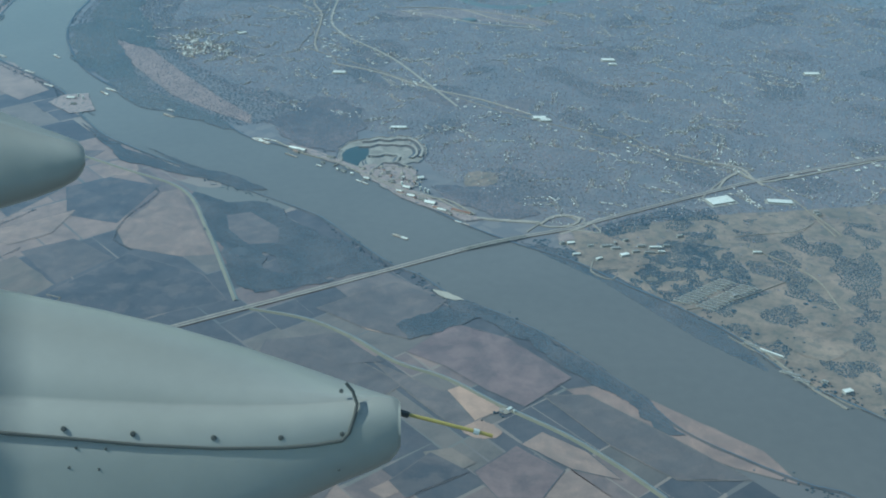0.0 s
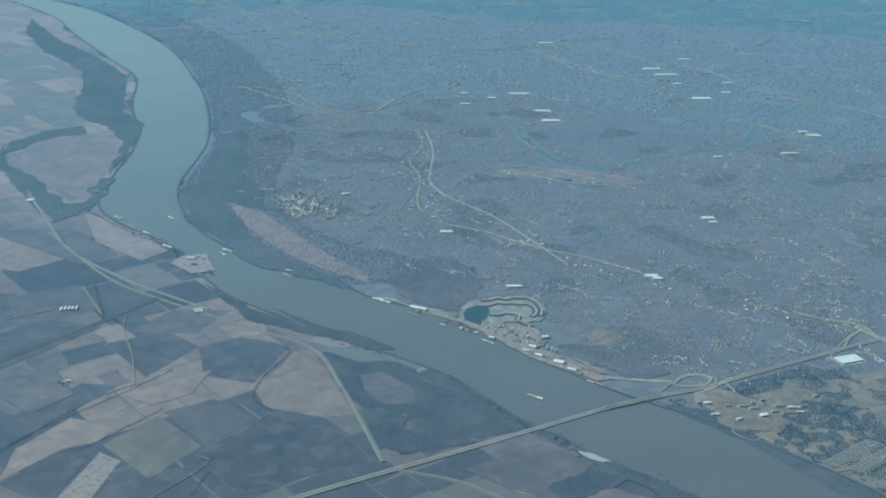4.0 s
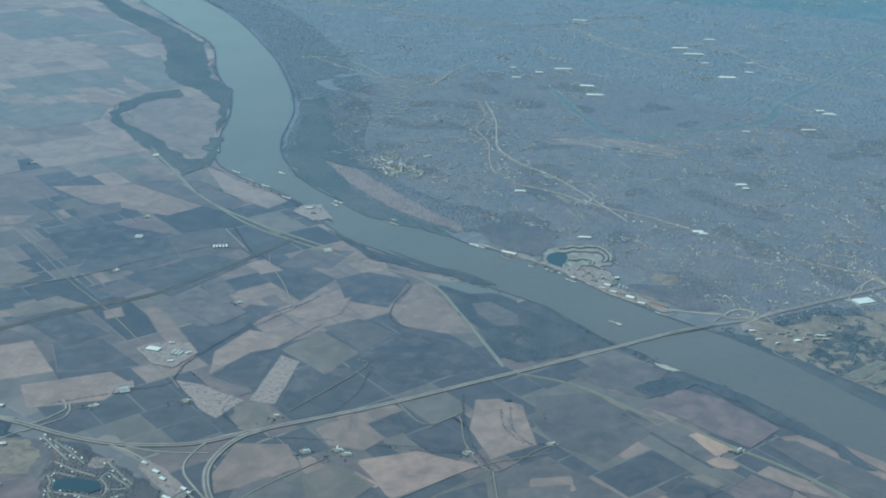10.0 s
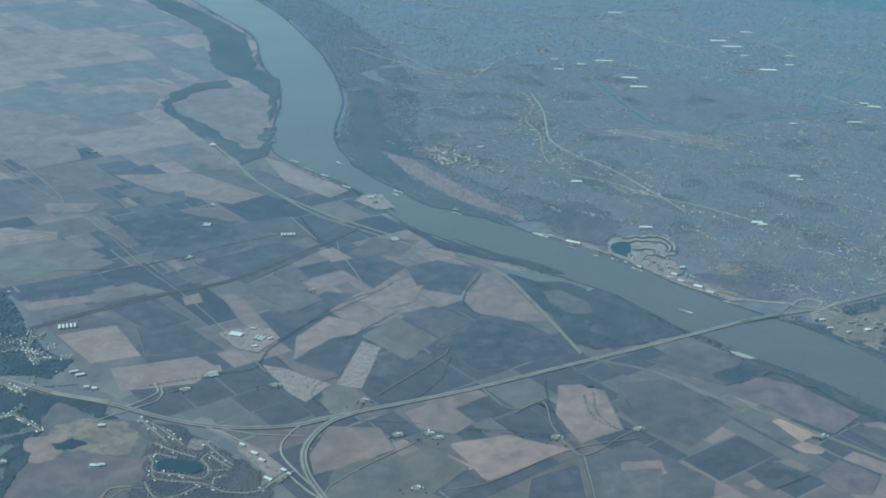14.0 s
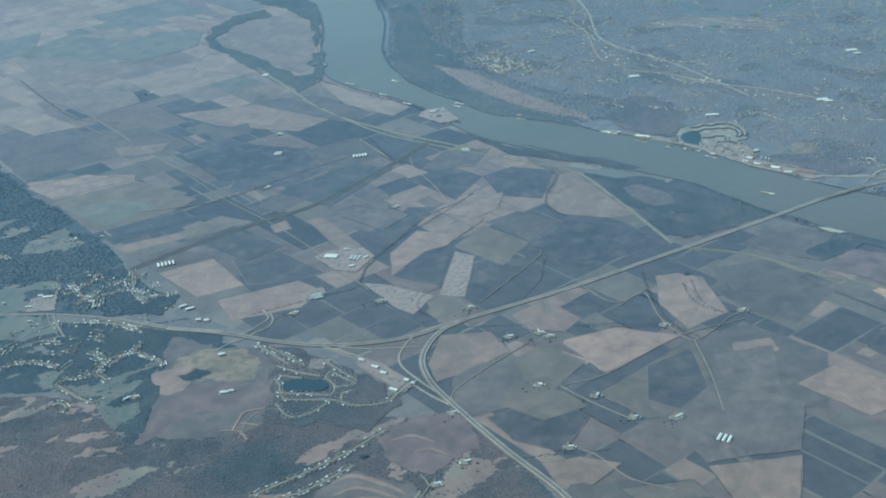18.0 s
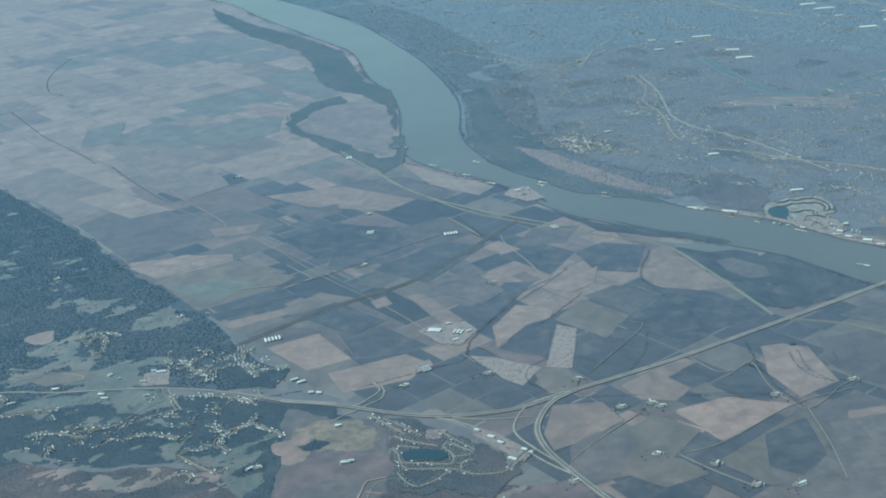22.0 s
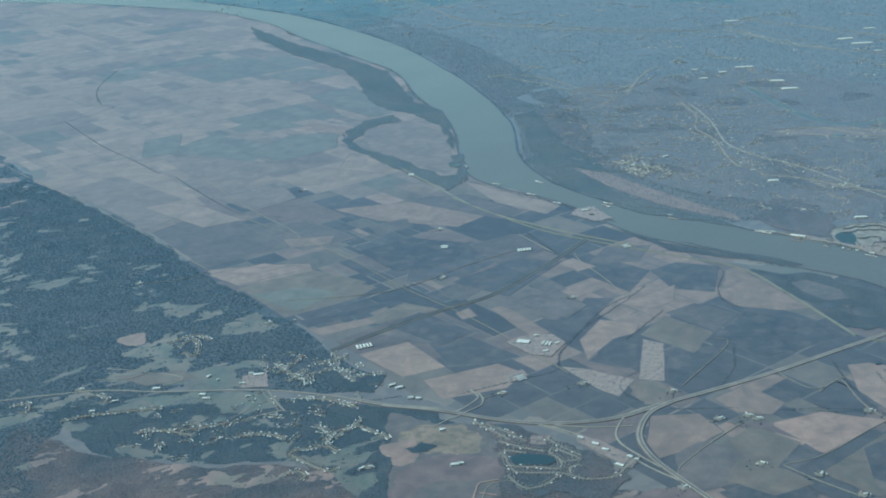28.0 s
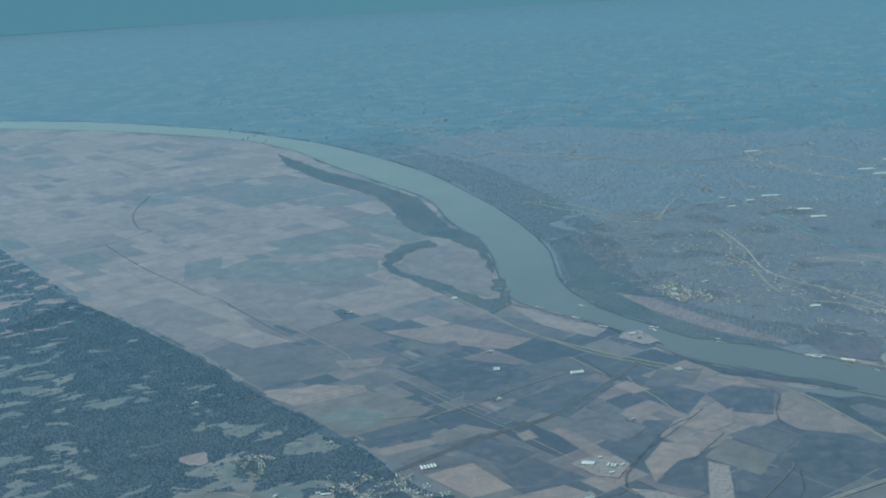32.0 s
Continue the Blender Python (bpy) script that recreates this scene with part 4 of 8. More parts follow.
pasture("park_grass", "olive grass slope above the highway", (-2.432, 5.675), (-2.221, 5.84), (-1.965, 5.745), (-1.93, 5.496), (-2.139, 5.444), (-2.352, 5.529))
pasture("town_grass", "dull green grass beside the town road", (-4.097, 6.758), (-3.744, 6.77), (-3.631, 6.622), (-3.597, 6.443), (-3.924, 6.465), (-4.071, 6.566))
pasture("town_grass", "dull green grass below the town road", (-3.733, 6.329), (-3.463, 6.371), (-3.314, 6.192), (-3.418, 6.121), (-3.644, 6.093))
pasture("tan", "pale meadow on the town hill", (-4.788, 7.371), (-4.615, 7.48), (-4.54, 7.292), (-4.663, 7.254))
open_ground((-5.99, 8.97), (-5.72, 9.1), (-5.58, 9.52), (-5.25, 9.31), (-5.38, 9.04), (-5.85, 8.87))
open_ground((-4.65, 8.04), (-4.33, 8.34), (-3.9, 7.85), (-4.23, 7.67))
open_ground((-3.99, 7.58), (-3.68, 7.64), (-3.48, 7.53), (-3.73, 7.43))
open_ground((-4.79, 7.07), (-4.42, 7.32), (-4.29, 7.51), (-4.08, 7.17), (-4.34, 6.99))
field("greygreen", "grass field beside the town road", (-4.6, 6.71), (-4.12, 6.77), (-3.96, 6.63), (-4.31, 6.54))
pasture("pink", "pinkish cleared hillside", (-2.55, 5.56), (-2.34, 5.64), (-2.31, 5.43), (-2.43, 5.34))
pasture("maroon", "reddish brown fallow hillside", (-2.39, 5.27), (-2.12, 5.44), (-1.71, 5.33), (-1.65, 5.17), (-2.18, 5.13), (-2.44, 4.85))
pasture("maroon", "reddish brown rough ground", (-1.03, 4.88), (-0.78, 5.03), (-0.6, 4.74), (-0.79, 4.6), (-0.97, 4.66))
field("plot", "mottled sandy strip with scrub along a creek", (-1.35, 6.6), (-1.17, 6.55), (-0.87, 6.36), (-1, 6.13), (-1.12, 6.23))
pasture("greygreen", "oval grass patch beside the highway", (-0.93, 6.14), (-0.88, 6.32), (-0.7, 6.3), (-0.65, 6.12), (-0.77, 6.01))
field("tan", "narrow tan strip field", (-0.81, 7.69), (-0.34, 8.03), (-0.39, 7.71), (-0.59, 7.55))
field("far_brown", "pale gravel workings beside the small river", (1.34, 12.67), (1.81, 12.79), (2.47, 12.78), (3.08, 12.26), (2.81, 12.21), (2.22, 12.42), (1.58, 12.47))
field("far_tan", "pale tan field inside the old river bend", (-3.59, 12.14), (-3.38, 12.59), (-2.84, 12.04), (-3.04, 11.76))
field("far_tan", "pale strip field on the far valley floor", (-4.6, 14.4), (-4.26, 14.54), (-3.83, 14.15), (-3.95, 13.82))
field("far_green", "dark field on the far valley floor", (-5.6, 17.76), (-4.92, 18.26), (-4.16, 17.64), (-4.91, 17.11))
field("far_green", "pale fallow land in the old river bend", (-4.54, 15.99), (-3.94, 16.62), (-3.4, 15.31), (-3.45, 14.74), (-3.97, 15.04))
field("far_green", "dark field beside the old river bend", (-4.87, 12.91), (-4.45, 13.7), (-3.82, 13.7), (-3.74, 12.93), (-4.35, 12.42))
field("far_green", "dark fields on the far valley floor", (-6.41, 13.79), (-5.98, 14.05), (-5.77, 13.04), (-6.19, 12.87))
field("far_brown", "brown field on the far valley floor", (-4.89, 11.08), (-4.13, 11.35), (-3.92, 10.91), (-4.32, 10.5))
field("far_tan", "pale field on the far valley floor", (-5.56, 10.8), (-5.19, 11.03), (-4.38, 10.24), (-4.73, 10.04))
field("tan", "tan field below the bluffs", (-3.84, 9.57), (-3.35, 9.61), (-3.37, 9.39), (-3.73, 9.33))
field("dark", "dark field in the middle of the valley", (-3.07, 9.15), (-2.57, 9.46), (-2.03, 9.23), (-2.2, 8.68), (-2.69, 8.61))
field("dark", "dark strip beside the canal", (-2.18, 8.29), (-1.61, 8.8), (-1.22, 8.68), (-1.7, 7.92))
field("green", "green winter wheat below the bluffs", (-3.89, 8.19), (-3.43, 8.32), (-3.12, 8.16), (-3.43, 7.79))
field("dark", "dark ploughed field beside the levee", (0.88, 7.23), (1.06, 7.29), (1.25, 7.23), (1.07, 7.13), (0.92, 7.01))
field("dark", "dark ploughed field beyond the levee", (0.81, 7.25), (1.08, 7.56), (1.38, 7.3), (1.02, 7))
pasture("park_grass", "tan pasture patch beside the river road", (3.56, 6.58), (3.78, 6.73), (3.93, 6.59), (3.73, 6.37))
pasture("park_grass", "bare campus ground patch beside the bridge", (2.58, 7.72), (2.76, 7.81), (2.97, 7.65), (3.03, 7.42), (2.75, 7.28), (2.63, 7.49))
pasture("park_grass", "dry hillside patch beside the highway", (3.79, 7.96), (4.06, 8.07), (4.14, 7.91), (3.9, 7.75))
pasture("park_grass", "green sports patch among woods", (2.04, 8.63), (2.23, 8.69), (2.27, 8.5), (2.08, 8.43))
pasture("brown", "paved patch in the suburbs", (1.83, 10.33), (2.15, 10.28), (2.02, 9.98), (1.85, 10.07))
pasture("brown", "large car park patch in the suburbs", (2.36, 10.09), (2.64, 10.16), (2.55, 9.83), (2.38, 9.82))
field("brown", "pale brown field beside the levee", (0.99, 6.54), (1.35, 6.61), (1.58, 6.35), (1.26, 6.3), (0.96, 6.33))
field("greygreen", "small grey-green field", (1.77, 5.64), (1.89, 5.67), (1.99, 5.57), (1.87, 5.49))
field("dark", "dark field crossed by a farm road", (1.63, 5.45), (1.8, 5.64), (1.96, 5.51), (1.7, 5.34))
field("maroon", "broad dark wet meadow on the floodplain", (1.69, 6.44), (1.92, 6.72), (2.2, 6.57), (2.47, 6.22), (2.23, 5.98), (2.06, 6.12), (1.88, 6.31))
field("brown", "brown scrub meadow on the floodplain", (1.22, 6.86), (1.62, 7.15), (1.9, 6.96), (1.69, 6.56), (1.46, 6.67))
field("brown", "brown floodplain strip below the levee", (2.32, 6.07), (2.53, 6.08), (2.88, 5.73), (3.13, 5.46), (2.82, 5.46), (2.58, 5.69))
field("tan", "tan field beside the interstate", (-0.31, 4.51), (-0.11, 4.55), (0.09, 4.48), (-0.08, 4.31), (-0.23, 4.29))
pasture("brown", "brown field between road and hills", (-0.22, 4.28), (0.12, 4.33), (0.28, 4.06), (0.04, 3.79), (-0.13, 4.04))
field("greygreen", "pale fallow strip", (0.05, 4.28), (0.42, 4.32), (0.48, 4.18), (0.14, 4.15))
field("dark", "dark ploughed field beside the interstate", (-0.57, 4.94), (-0.21, 5.1), (-0.02, 4.9), (-0.19, 4.6), (-0.44, 4.72))
field("greygreen", "grey field beside a farm track", (-0.39, 5.29), (-0.14, 5.15), (-0.02, 5), (-0.27, 4.89), (-0.5, 5.06))
field("brown", "broad brown field near farm sheds", (0.3, 4.99), (0.75, 5.2), (1.13, 4.92), (1, 4.52), (0.51, 4.45))
field("tan", "dull tan field near farm sheds", (0.51, 4.42), (0.99, 4.47), (0.84, 3.99), (0.61, 4))
field("brown", "brown field beside a farm road", (0.75, 5.46), (1.11, 5.52), (1.05, 5.11), (0.77, 5.06))
field("dark", "dark field beside a gravel road", (0.36, 5.37), (0.64, 5.54), (0.66, 5.13), (0.47, 4.92), (0.31, 5.03))
field("dark", "dark field south of the canal", (-2.65, 7.43), (-2.41, 7.67), (-1.98, 7.25), (-2.22, 7.03))
field("brown", "brown strip field south of the canal", (-1.61, 7.74), (-1.33, 8.06), (-1.08, 7.68), (-1.26, 7.43))
field("pink", "bright tan strip field on the far valley floor", (-4.44, 14.05), (-4.23, 14.33), (-3.7, 13.95), (-3.75, 13.6))
open_ground((-3.78, 11.57), (-3.68, 11.71), (-3.56, 11.38), (-3.68, 11.35))
field("far_green", "broad fallow field beside the old river bend", (-4.23, 15.77), (-3.79, 16.12), (-3.31, 15.38), (-3.2, 14.66), (-3.5, 14.51), (-3.83, 14.95))
open_ground((-2.844, 3.83), (-2.8, 3.92), (-2.709, 4.001), (-2.569, 4.064), (-2.417, 4.023), (-2.379, 3.914), (-2.453, 3.814), (-2.484, 3.716), (-2.602, 3.701), (-2.706, 3.784))
open_ground((-2.901, 3.615), (-2.883, 3.731), (-2.786, 3.727), (-2.692, 3.607), (-2.705, 3.495), (-2.761, 3.461), (-2.831, 3.518))
open_ground((-2.576, 3.454), (-2.486, 3.562), (-2.313, 3.555), (-2.2, 3.514), (-2.091, 3.492), (-2.155, 3.422), (-2.276, 3.39), (-2.419, 3.395))
open_ground((-2.631, 3.195), (-2.607, 3.331), (-2.518, 3.38), (-2.388, 3.324), (-2.288, 3.218), (-2.082, 3.178), (-2.018, 3.105), (-2.038, 2.955), (-2.59, 2.969), (-2.667, 3.066))
open_ground((-1.97, 3.175), (-1.959, 3.327), (-1.816, 3.374), (-1.668, 3.405), (-1.462, 3.362), (-1.545, 3.195), (-1.438, 3.088), (-1.472, 2.94), (-1.919, 2.951))
open_ground((-2.192, 3.503), (-2.143, 3.56), (-2.027, 3.497), (-2.07, 3.447))
open_ground((-1.935, 3.486), (-1.866, 3.539), (-1.829, 3.464), (-1.895, 3.395))
open_ground((-1.795, 3.409), (-1.722, 3.534), (-1.582, 3.555), (-1.548, 3.472), (-1.666, 3.387))
open_ground((-1.555, 3.296), (-1.449, 3.505), (-1.323, 3.538), (-1.223, 3.59), (-1.244, 3.498), (-1.412, 3.361), (-1.499, 3.227))
open_ground((-2.242, 3.855), (-2.177, 3.948), (-2.072, 3.986), (-2.03, 3.9), (-2.122, 3.801))
open_ground((-2.135, 4.187), (-2.097, 4.3), (-1.986, 4.342), (-1.943, 4.246), (-2.019, 4.181))
open_ground((-1.974, 3.897), (-1.913, 4.043), (-1.884, 3.999), (-1.928, 3.866))
open_ground((-2.148, 3.722), (-2.033, 3.757), (-1.966, 3.676), (-2.063, 3.622))
open_ground((-1.366, 3.802), (-1.345, 3.891), (-1.226, 3.97), (-1.155, 3.891), (-1.048, 3.962), (-0.857, 4.005), (-0.939, 3.949), (-1.101, 3.873), (-1.178, 3.782), (-1.283, 3.759))
open_ground((-1.2, 4.003), (-1.104, 4.029), (-1.089, 3.943), (-1.183, 3.926))
open_ground((-0.855, 4.171), (-0.811, 4.26), (-0.655, 4.262), (-0.63, 4.183), (-0.689, 4.119), (-0.8, 4.102))
open_ground((-0.904, 4.311), (-0.793, 4.449), (-0.761, 4.571), (-0.612, 4.588), (-0.524, 4.474), (-0.621, 4.392), (-0.71, 4.302), (-0.826, 4.238))
open_ground((-0.595, 4.049), (-0.552, 4.09), (-0.495, 4.044), (-0.518, 3.981), (-0.572, 3.975))
open_ground((-1.113, 3.351), (-1.078, 3.456), (-1.056, 3.349), (-1.12, 3.182), (-1.179, 3.144))
open_ground((-1.615, 3.87), (-1.566, 3.985), (-1.488, 3.815), (-1.578, 3.771))
open_ground((-1.46, 3.98), (-1.385, 4.085), (-1.353, 4.018), (-1.402, 3.935))
open_ground((-1.835, 4.311), (-1.664, 4.35), (-1.398, 4.289), (-1.39, 4.161), (-1.645, 4.164))
open_ground((-1.442, 3.126), (-1.301, 3.187), (-1.152, 3.086), (-1.193, 2.932), (-1.428, 2.969))
open_ground((-0.912, 3.956), (-0.803, 3.985), (-0.751, 3.907), (-0.859, 3.85))
pasture("maroon", "raw reddish brown ground beside the golf course", (-1.168, 4.776), (-1.126, 4.926), (-0.939, 4.914), (-0.786, 4.754), (-0.701, 4.593), (-0.792, 4.498), (-0.939, 4.496), (-1.088, 4.604))
pasture("brown", "dormant golf course ground", (-1.402, 4.432), (-1.264, 4.513), (-1.085, 4.44), (-0.939, 4.313), (-0.939, 4.23), (-1.079, 4.146), (-1.36, 4.132), (-1.424, 4.244))

# ---- roads, levees and the canal ----
highway("grey dual-carriageway interstate highway", (2.02, 7.55), (1.24, 7.08), (0.71, 6.77), (0.06, 6.39), (-0.4, 6.16), (-0.65, 6.04))
highway("grey dual-carriageway interstate highway", (-0.65, 6.04), (-0.83, 5.89), (-0.93, 5.62), (-0.9, 5.38), (-0.78, 5.13), (-0.49, 4.65), (-0.23, 4.27), (-0.08, 3.94), (0.25, 3.3), (0.65, 2.3), (1.2, 1))
highway("grey highway curving through the valley edge", (-0.74, 6), (-1.01, 5.85), (-1.25, 5.8), (-1.53, 5.8), (-1.82, 5.87), (-2.2, 6.02), (-2.58, 6.12))
highway("grey highway at the foot of the town", (-2.2, 6.04), (-2.535, 6.115), (-2.774, 6.217))
road("asphalt", 15, "grey main road through the town", (-2.774, 6.217), (-2.937, 6.281), (-3.182, 6.354), (-3.408, 6.4), (-3.673, 6.425), (-3.916, 6.43), (-4.201, 6.439), (-4.583, 6.491), (-4.9, 6.46), (-5.358, 6.374), (-5.778, 6.221))
road("asphalt", 10, "interchange ramp", (-0.65, 6.04), (-0.94, 5.91), (-1.06, 5.7), (-1.06, 5.53), (-0.94, 5.34), (-0.79, 5.15))
road("asphalt", 10, "interchange ramp", (-1.68, 5.85), (-1.39, 5.7), (-1.11, 5.47), (-0.91, 5.22), (-0.76, 5.07))
road("asphalt", 10, "interchange ramp", (-0.96, 5.73), (-1.25, 5.73), (-1.53, 5.8))
road("asphalt", 10, "curved highway ramp", (-2.12, 5.98), (-2.05, 6.02), (-1.95, 6.15), (-1.94, 6.21), (-1.99, 6.3))
road("asphalt", 9, "town road", (-3.408, 6.4), (-3.32, 6.225), (-3.231, 6.081))
road("asphalt", 8, "town road", (-3.234, 6.105), (-3.368, 6.053), (-3.505, 5.972))
road("asphalt", 8, "town road", (-4.367, 6.748), (-4.236, 6.726), (-4.119, 6.678), (-4.068, 6.637), (-4.094, 6.577), (-4.188, 6.542))
road("asphalt", 7, "town road", (-4.692, 6.844), (-4.465, 6.794), (-4.367, 6.748), (-4.473, 6.676), (-4.72, 6.663))
road("asphalt", 10, "town road", (-2.094, 5.905), (-2.002, 5.997), (-1.92, 6.068), (-1.904, 6.163), (-1.934, 6.247))
road("asphalt", 8, "town road", (-2.22, 5.803), (-2.113, 5.907), (-2.094, 5.905))
road("asphalt", 6, "town road", (-1.904, 6.163), (-1.812, 6.22), (-1.735, 6.229))
road("asphalt", 6, "town road", (-3.271, 6.287), (-3.433, 6.203), (-3.586, 5.994))
road("asphalt", 9, "town road", (-1.102, 5.171), (-1, 5.323), (-0.945, 5.352))
highway("interstate highway on the far bank", (2.38, 7.72), (2.67, 7.84), (2.94, 8), (3.56, 8.35), (3.92, 8.55), (4.31, 8.73), (5.2, 9.1), (7, 9.8), (10, 10.5))
road("asphalt", 10, "curved interchange ramp", (2.39, 7.78), (2.5, 7.92), (2.63, 8.01), (2.76, 7.97), (2.71, 7.86))
road("asphalt", 10, "curved interchange ramp", (2.49, 7.78), (2.66, 7.81), (2.83, 7.78), (2.8, 7.9))
road("asphalt", 10, "riverside road", (2.47, 7.9), (2.14, 7.95), (2.04, 8.03), (1.88, 8.23), (1.6, 8.45), (1.31, 8.77), (0.99, 9), (0.78, 9.15))
levee("grass levee with a gravel crown", (-2.24, 10.66), (-1.44, 9.61), (-0.9, 9.16), (-0.25, 8.71), (0.25, 8.35), (0.5, 7.78), (0.66, 7.32), (0.79, 6.93))
levee("grass levee with a gravel crown", (0.84, 6.86), (1.17, 6.75), (1.41, 6.58), (1.64, 6.35), (1.88, 6.21), (2.11, 6), (2.39, 5.77), (2.6, 5.54), (2.75, 5.34))
levee("grass levee along the river", (-2.86, 11.88), (-2.34, 10.92), (-1.9, 10.19), (-1.35, 9.62), (-0.94, 9.29), (-0.56, 9.01))
canal("drainage canal with grassy banks", (-3.04, 7.01), (-2.74, 7.29), (-2.23, 7.7), (-1.86, 7.95), (-1.45, 8.46), (-0.94, 9.25))
road("gravel", 7, "straight farm road", (-1.31, 6.5), (-1.66, 7.04), (-2.09, 7.63), (-2.59, 8.22), (-3.12, 8.95), (-3.67, 9.58), (-4.49, 10.42))
road("gravel", 7, "straight farm road", (-0.76, 7.82), (-0.89, 8.24), (-1.05, 8.63), (-1.1, 8.87))
road("gravel", 7, "pale farm track", (-0.56, 6.25), (-0.14, 6.87), (-0.21, 6.98))
road("gravel", 7, "straight farm road", (-3.67, 9.58), (-3.82, 9.86), (-4.43, 10.69), (-5.27, 12.01))
road("gravel", 7, "farm road", (-0.15, 5.21), (0.12, 5.31), (0.6, 5.68), (1.03, 5.85))
road("gravel", 7, "farm road", (-0.15, 5.21), (0, 5.04), (0.19, 4.86))
road("gravel", 7, "farm road", (0.09, 6.41), (0.28, 6.14), (0.52, 6.3))
road("gravel", 7, "curved farm road beside the interstate", (-0.76, 5.13), (-0.75, 5.21), (-0.58, 5.42), (-0.29, 5.71))
road("gravel", 7, "farm road in the valley", (-3.55, 8.03), (-2.99, 8.07), (-2.57, 8.21), (-2.09, 8.64), (-1.63, 8.99))
road("gravel", 7, "farm road", (-1.58, 9.44), (-1.28, 8.9))
road("gravel", 7, "gravel road past a farmstead", (0.3, 6.09), (0.48, 6.25), (0.53, 5.91), (0.68, 5.63), (0.94, 5.87), (1.07, 5.95))
road("gravel", 7, "gravel road", (0.68, 5.63), (0.7, 5.26), (0.69, 4.89))
road("gravel", 7, "hill road", (-1.36, 4.15), (-1.14, 4.16), (-0.94, 4.27), (-0.88, 4.38), (-0.92, 4.46))
road("gravel", 7, "county road", (-0.16, 4.64), (-0.03, 4.56), (0.12, 4.35), (0.32, 4.25))
road("gravel", 7, "town road", (-3.27, 6.09), (-3.4, 6.3), (-3.46, 6.42))
road("gravel", 7, "subdivision street", (-1.91, 4.86), (-1.89, 5.03), (-1.82, 5.12), (-1.72, 5.13))
road("gravel", 7, "bluff road", (-4.88, 8.55), (-4.55, 8.63), (-4.39, 8.81))
road("gravel", 7, "farm road on the far valley floor", (-7.85, 12.75), (-7.07, 11.89), (-6.16, 10.9), (-5.26, 9.87), (-4.41, 8.84))
road("gravel", 7, "far highway", (-5.54, 28), (-3.99, 26.17), (-2.85, 23.69), (-1.89, 22.19), (-0.35, 21.14), (1.01, 19.93), (2.59, 20.45))
road("gravel", 7, "far highway", (2.59, 20.45), (3.26, 18.97), (3.7, 17.2), (4.21, 15.05))
road("gravel", 7, "suburban arterial road", (0.69, 16.34), (0.3, 15.65), (-0.09, 15.32))
road("gravel", 7, "suburban arterial road", (0.69, 11.4), (0.8, 12.33), (0.59, 13.07), (0.79, 14.04), (0.68, 15.03))
road("asphalt", 10, "highway across the far suburbs", (2.99, 21.03), (3.8, 19.91), (4.2, 18.99), (4.86, 18.44), (5.09, 17.24), (5.45, 16.52), (5.86, 15.89), (6.26, 15.57), (6.47, 14.66))
road("gravel", 7, "road across the small river", (4.41, 15.14), (4.74, 14.78), (4.97, 14.17))
road("gravel", 7, "suburban arterial road", (0.79, 11.4), (1.3, 10.92), (1.76, 10.48), (2.27, 9.95), (2.74, 9.59), (3.21, 9.25), (3.5, 8.94), (4, 8.79))
road("gravel", 7, "suburban arterial road", (0.83, 13.82), (0.86, 12.53), (0.73, 12.28), (0.86, 11.65), (1.09, 10.9))
road("gravel", 7, "river road along the far bank", (3.31, 6.6), (3.42, 6.45), (3.53, 6.28), (3.68, 6.06), (3.85, 5.9))
road("asphalt", 10, "curved interchange ramp", (3.55, 8.29), (3.76, 8.59), (3.89, 8.72), (4.02, 8.78))
road("gravel", 7, "arterial road crossing the interstate", (3.22, 9.45), (3.47, 9.02), (3.87, 8.7), (4.13, 8.31), (4.24, 7.75))
road("gravel", 8, "pale lane on the parkland", (2.739, 7.419), (2.709, 7.295), (2.751, 7.23), (2.808, 7.192), (2.839, 7.231))
road("gravel", 12, "pale lane on the parkland", (3.369, 6.594), (3.431, 6.504), (3.477, 6.416), (3.533, 6.276), (3.583, 6.156), (3.704, 5.974))
road("gravel", 7, "pale lane on the parkland", (3.626, 7.74), (3.807, 7.782), (4.024, 7.825), (4.165, 7.946))
road("gravel", 6, "pale lane on the parkland", (3.672, 7.593), (3.86, 7.384), (3.959, 7.186), (3.98, 6.876))
road("gravel", 7, "pale lane on the parkland", (3.139, 6.863), (3.435, 6.975), (3.769, 7.183))
road("gravel", 8, "pale lane on the parkland", (2.461, 7.885), (2.592, 7.991), (2.679, 7.993), (2.721, 7.914))
road("gravel", 7, "pale lane on the parkland", (4.204, 8.069), (4.266, 7.831), (4.275, 7.754))


# ---- woods ----
CLEARED += [[(x * KM, y * KM) for x, y in p] for p in ([(0.585, 7.971), (0.726, 8.023), (0.921, 7.796), (0.937, 7.607), (0.768, 7.58), (0.627, 7.774)], [(1.459, 6.722), (1.574, 6.696), (1.648, 6.603), (1.621, 6.549), (1.52, 6.612)])]
woodland("bare_trees", "bare winter woods along the floodplain", (0.32, 8.26), (0.67, 8.18), (0.81, 8.14), (1.11, 7.79), (1.38, 7.57), (1.56, 7.3), (1.31, 7.17), (1.06, 7.23), (0.86, 7.49), (0.87, 7.29), (0.58, 7.63))
woodland("bare_trees", "bare winter woods on a river island", (-0.1, 9.06), (0.15, 8.81), (0.48, 8.62), (0.8, 8.37), (0.65, 8.33), (0.25, 8.62))
woodland("bare_trees", "bare winter woods along the river bank", (-0.71, 9.54), (-0.27, 9.03), (0.12, 8.74), (0.77, 8.41), (0.22, 8.57), (-0.26, 8.83))
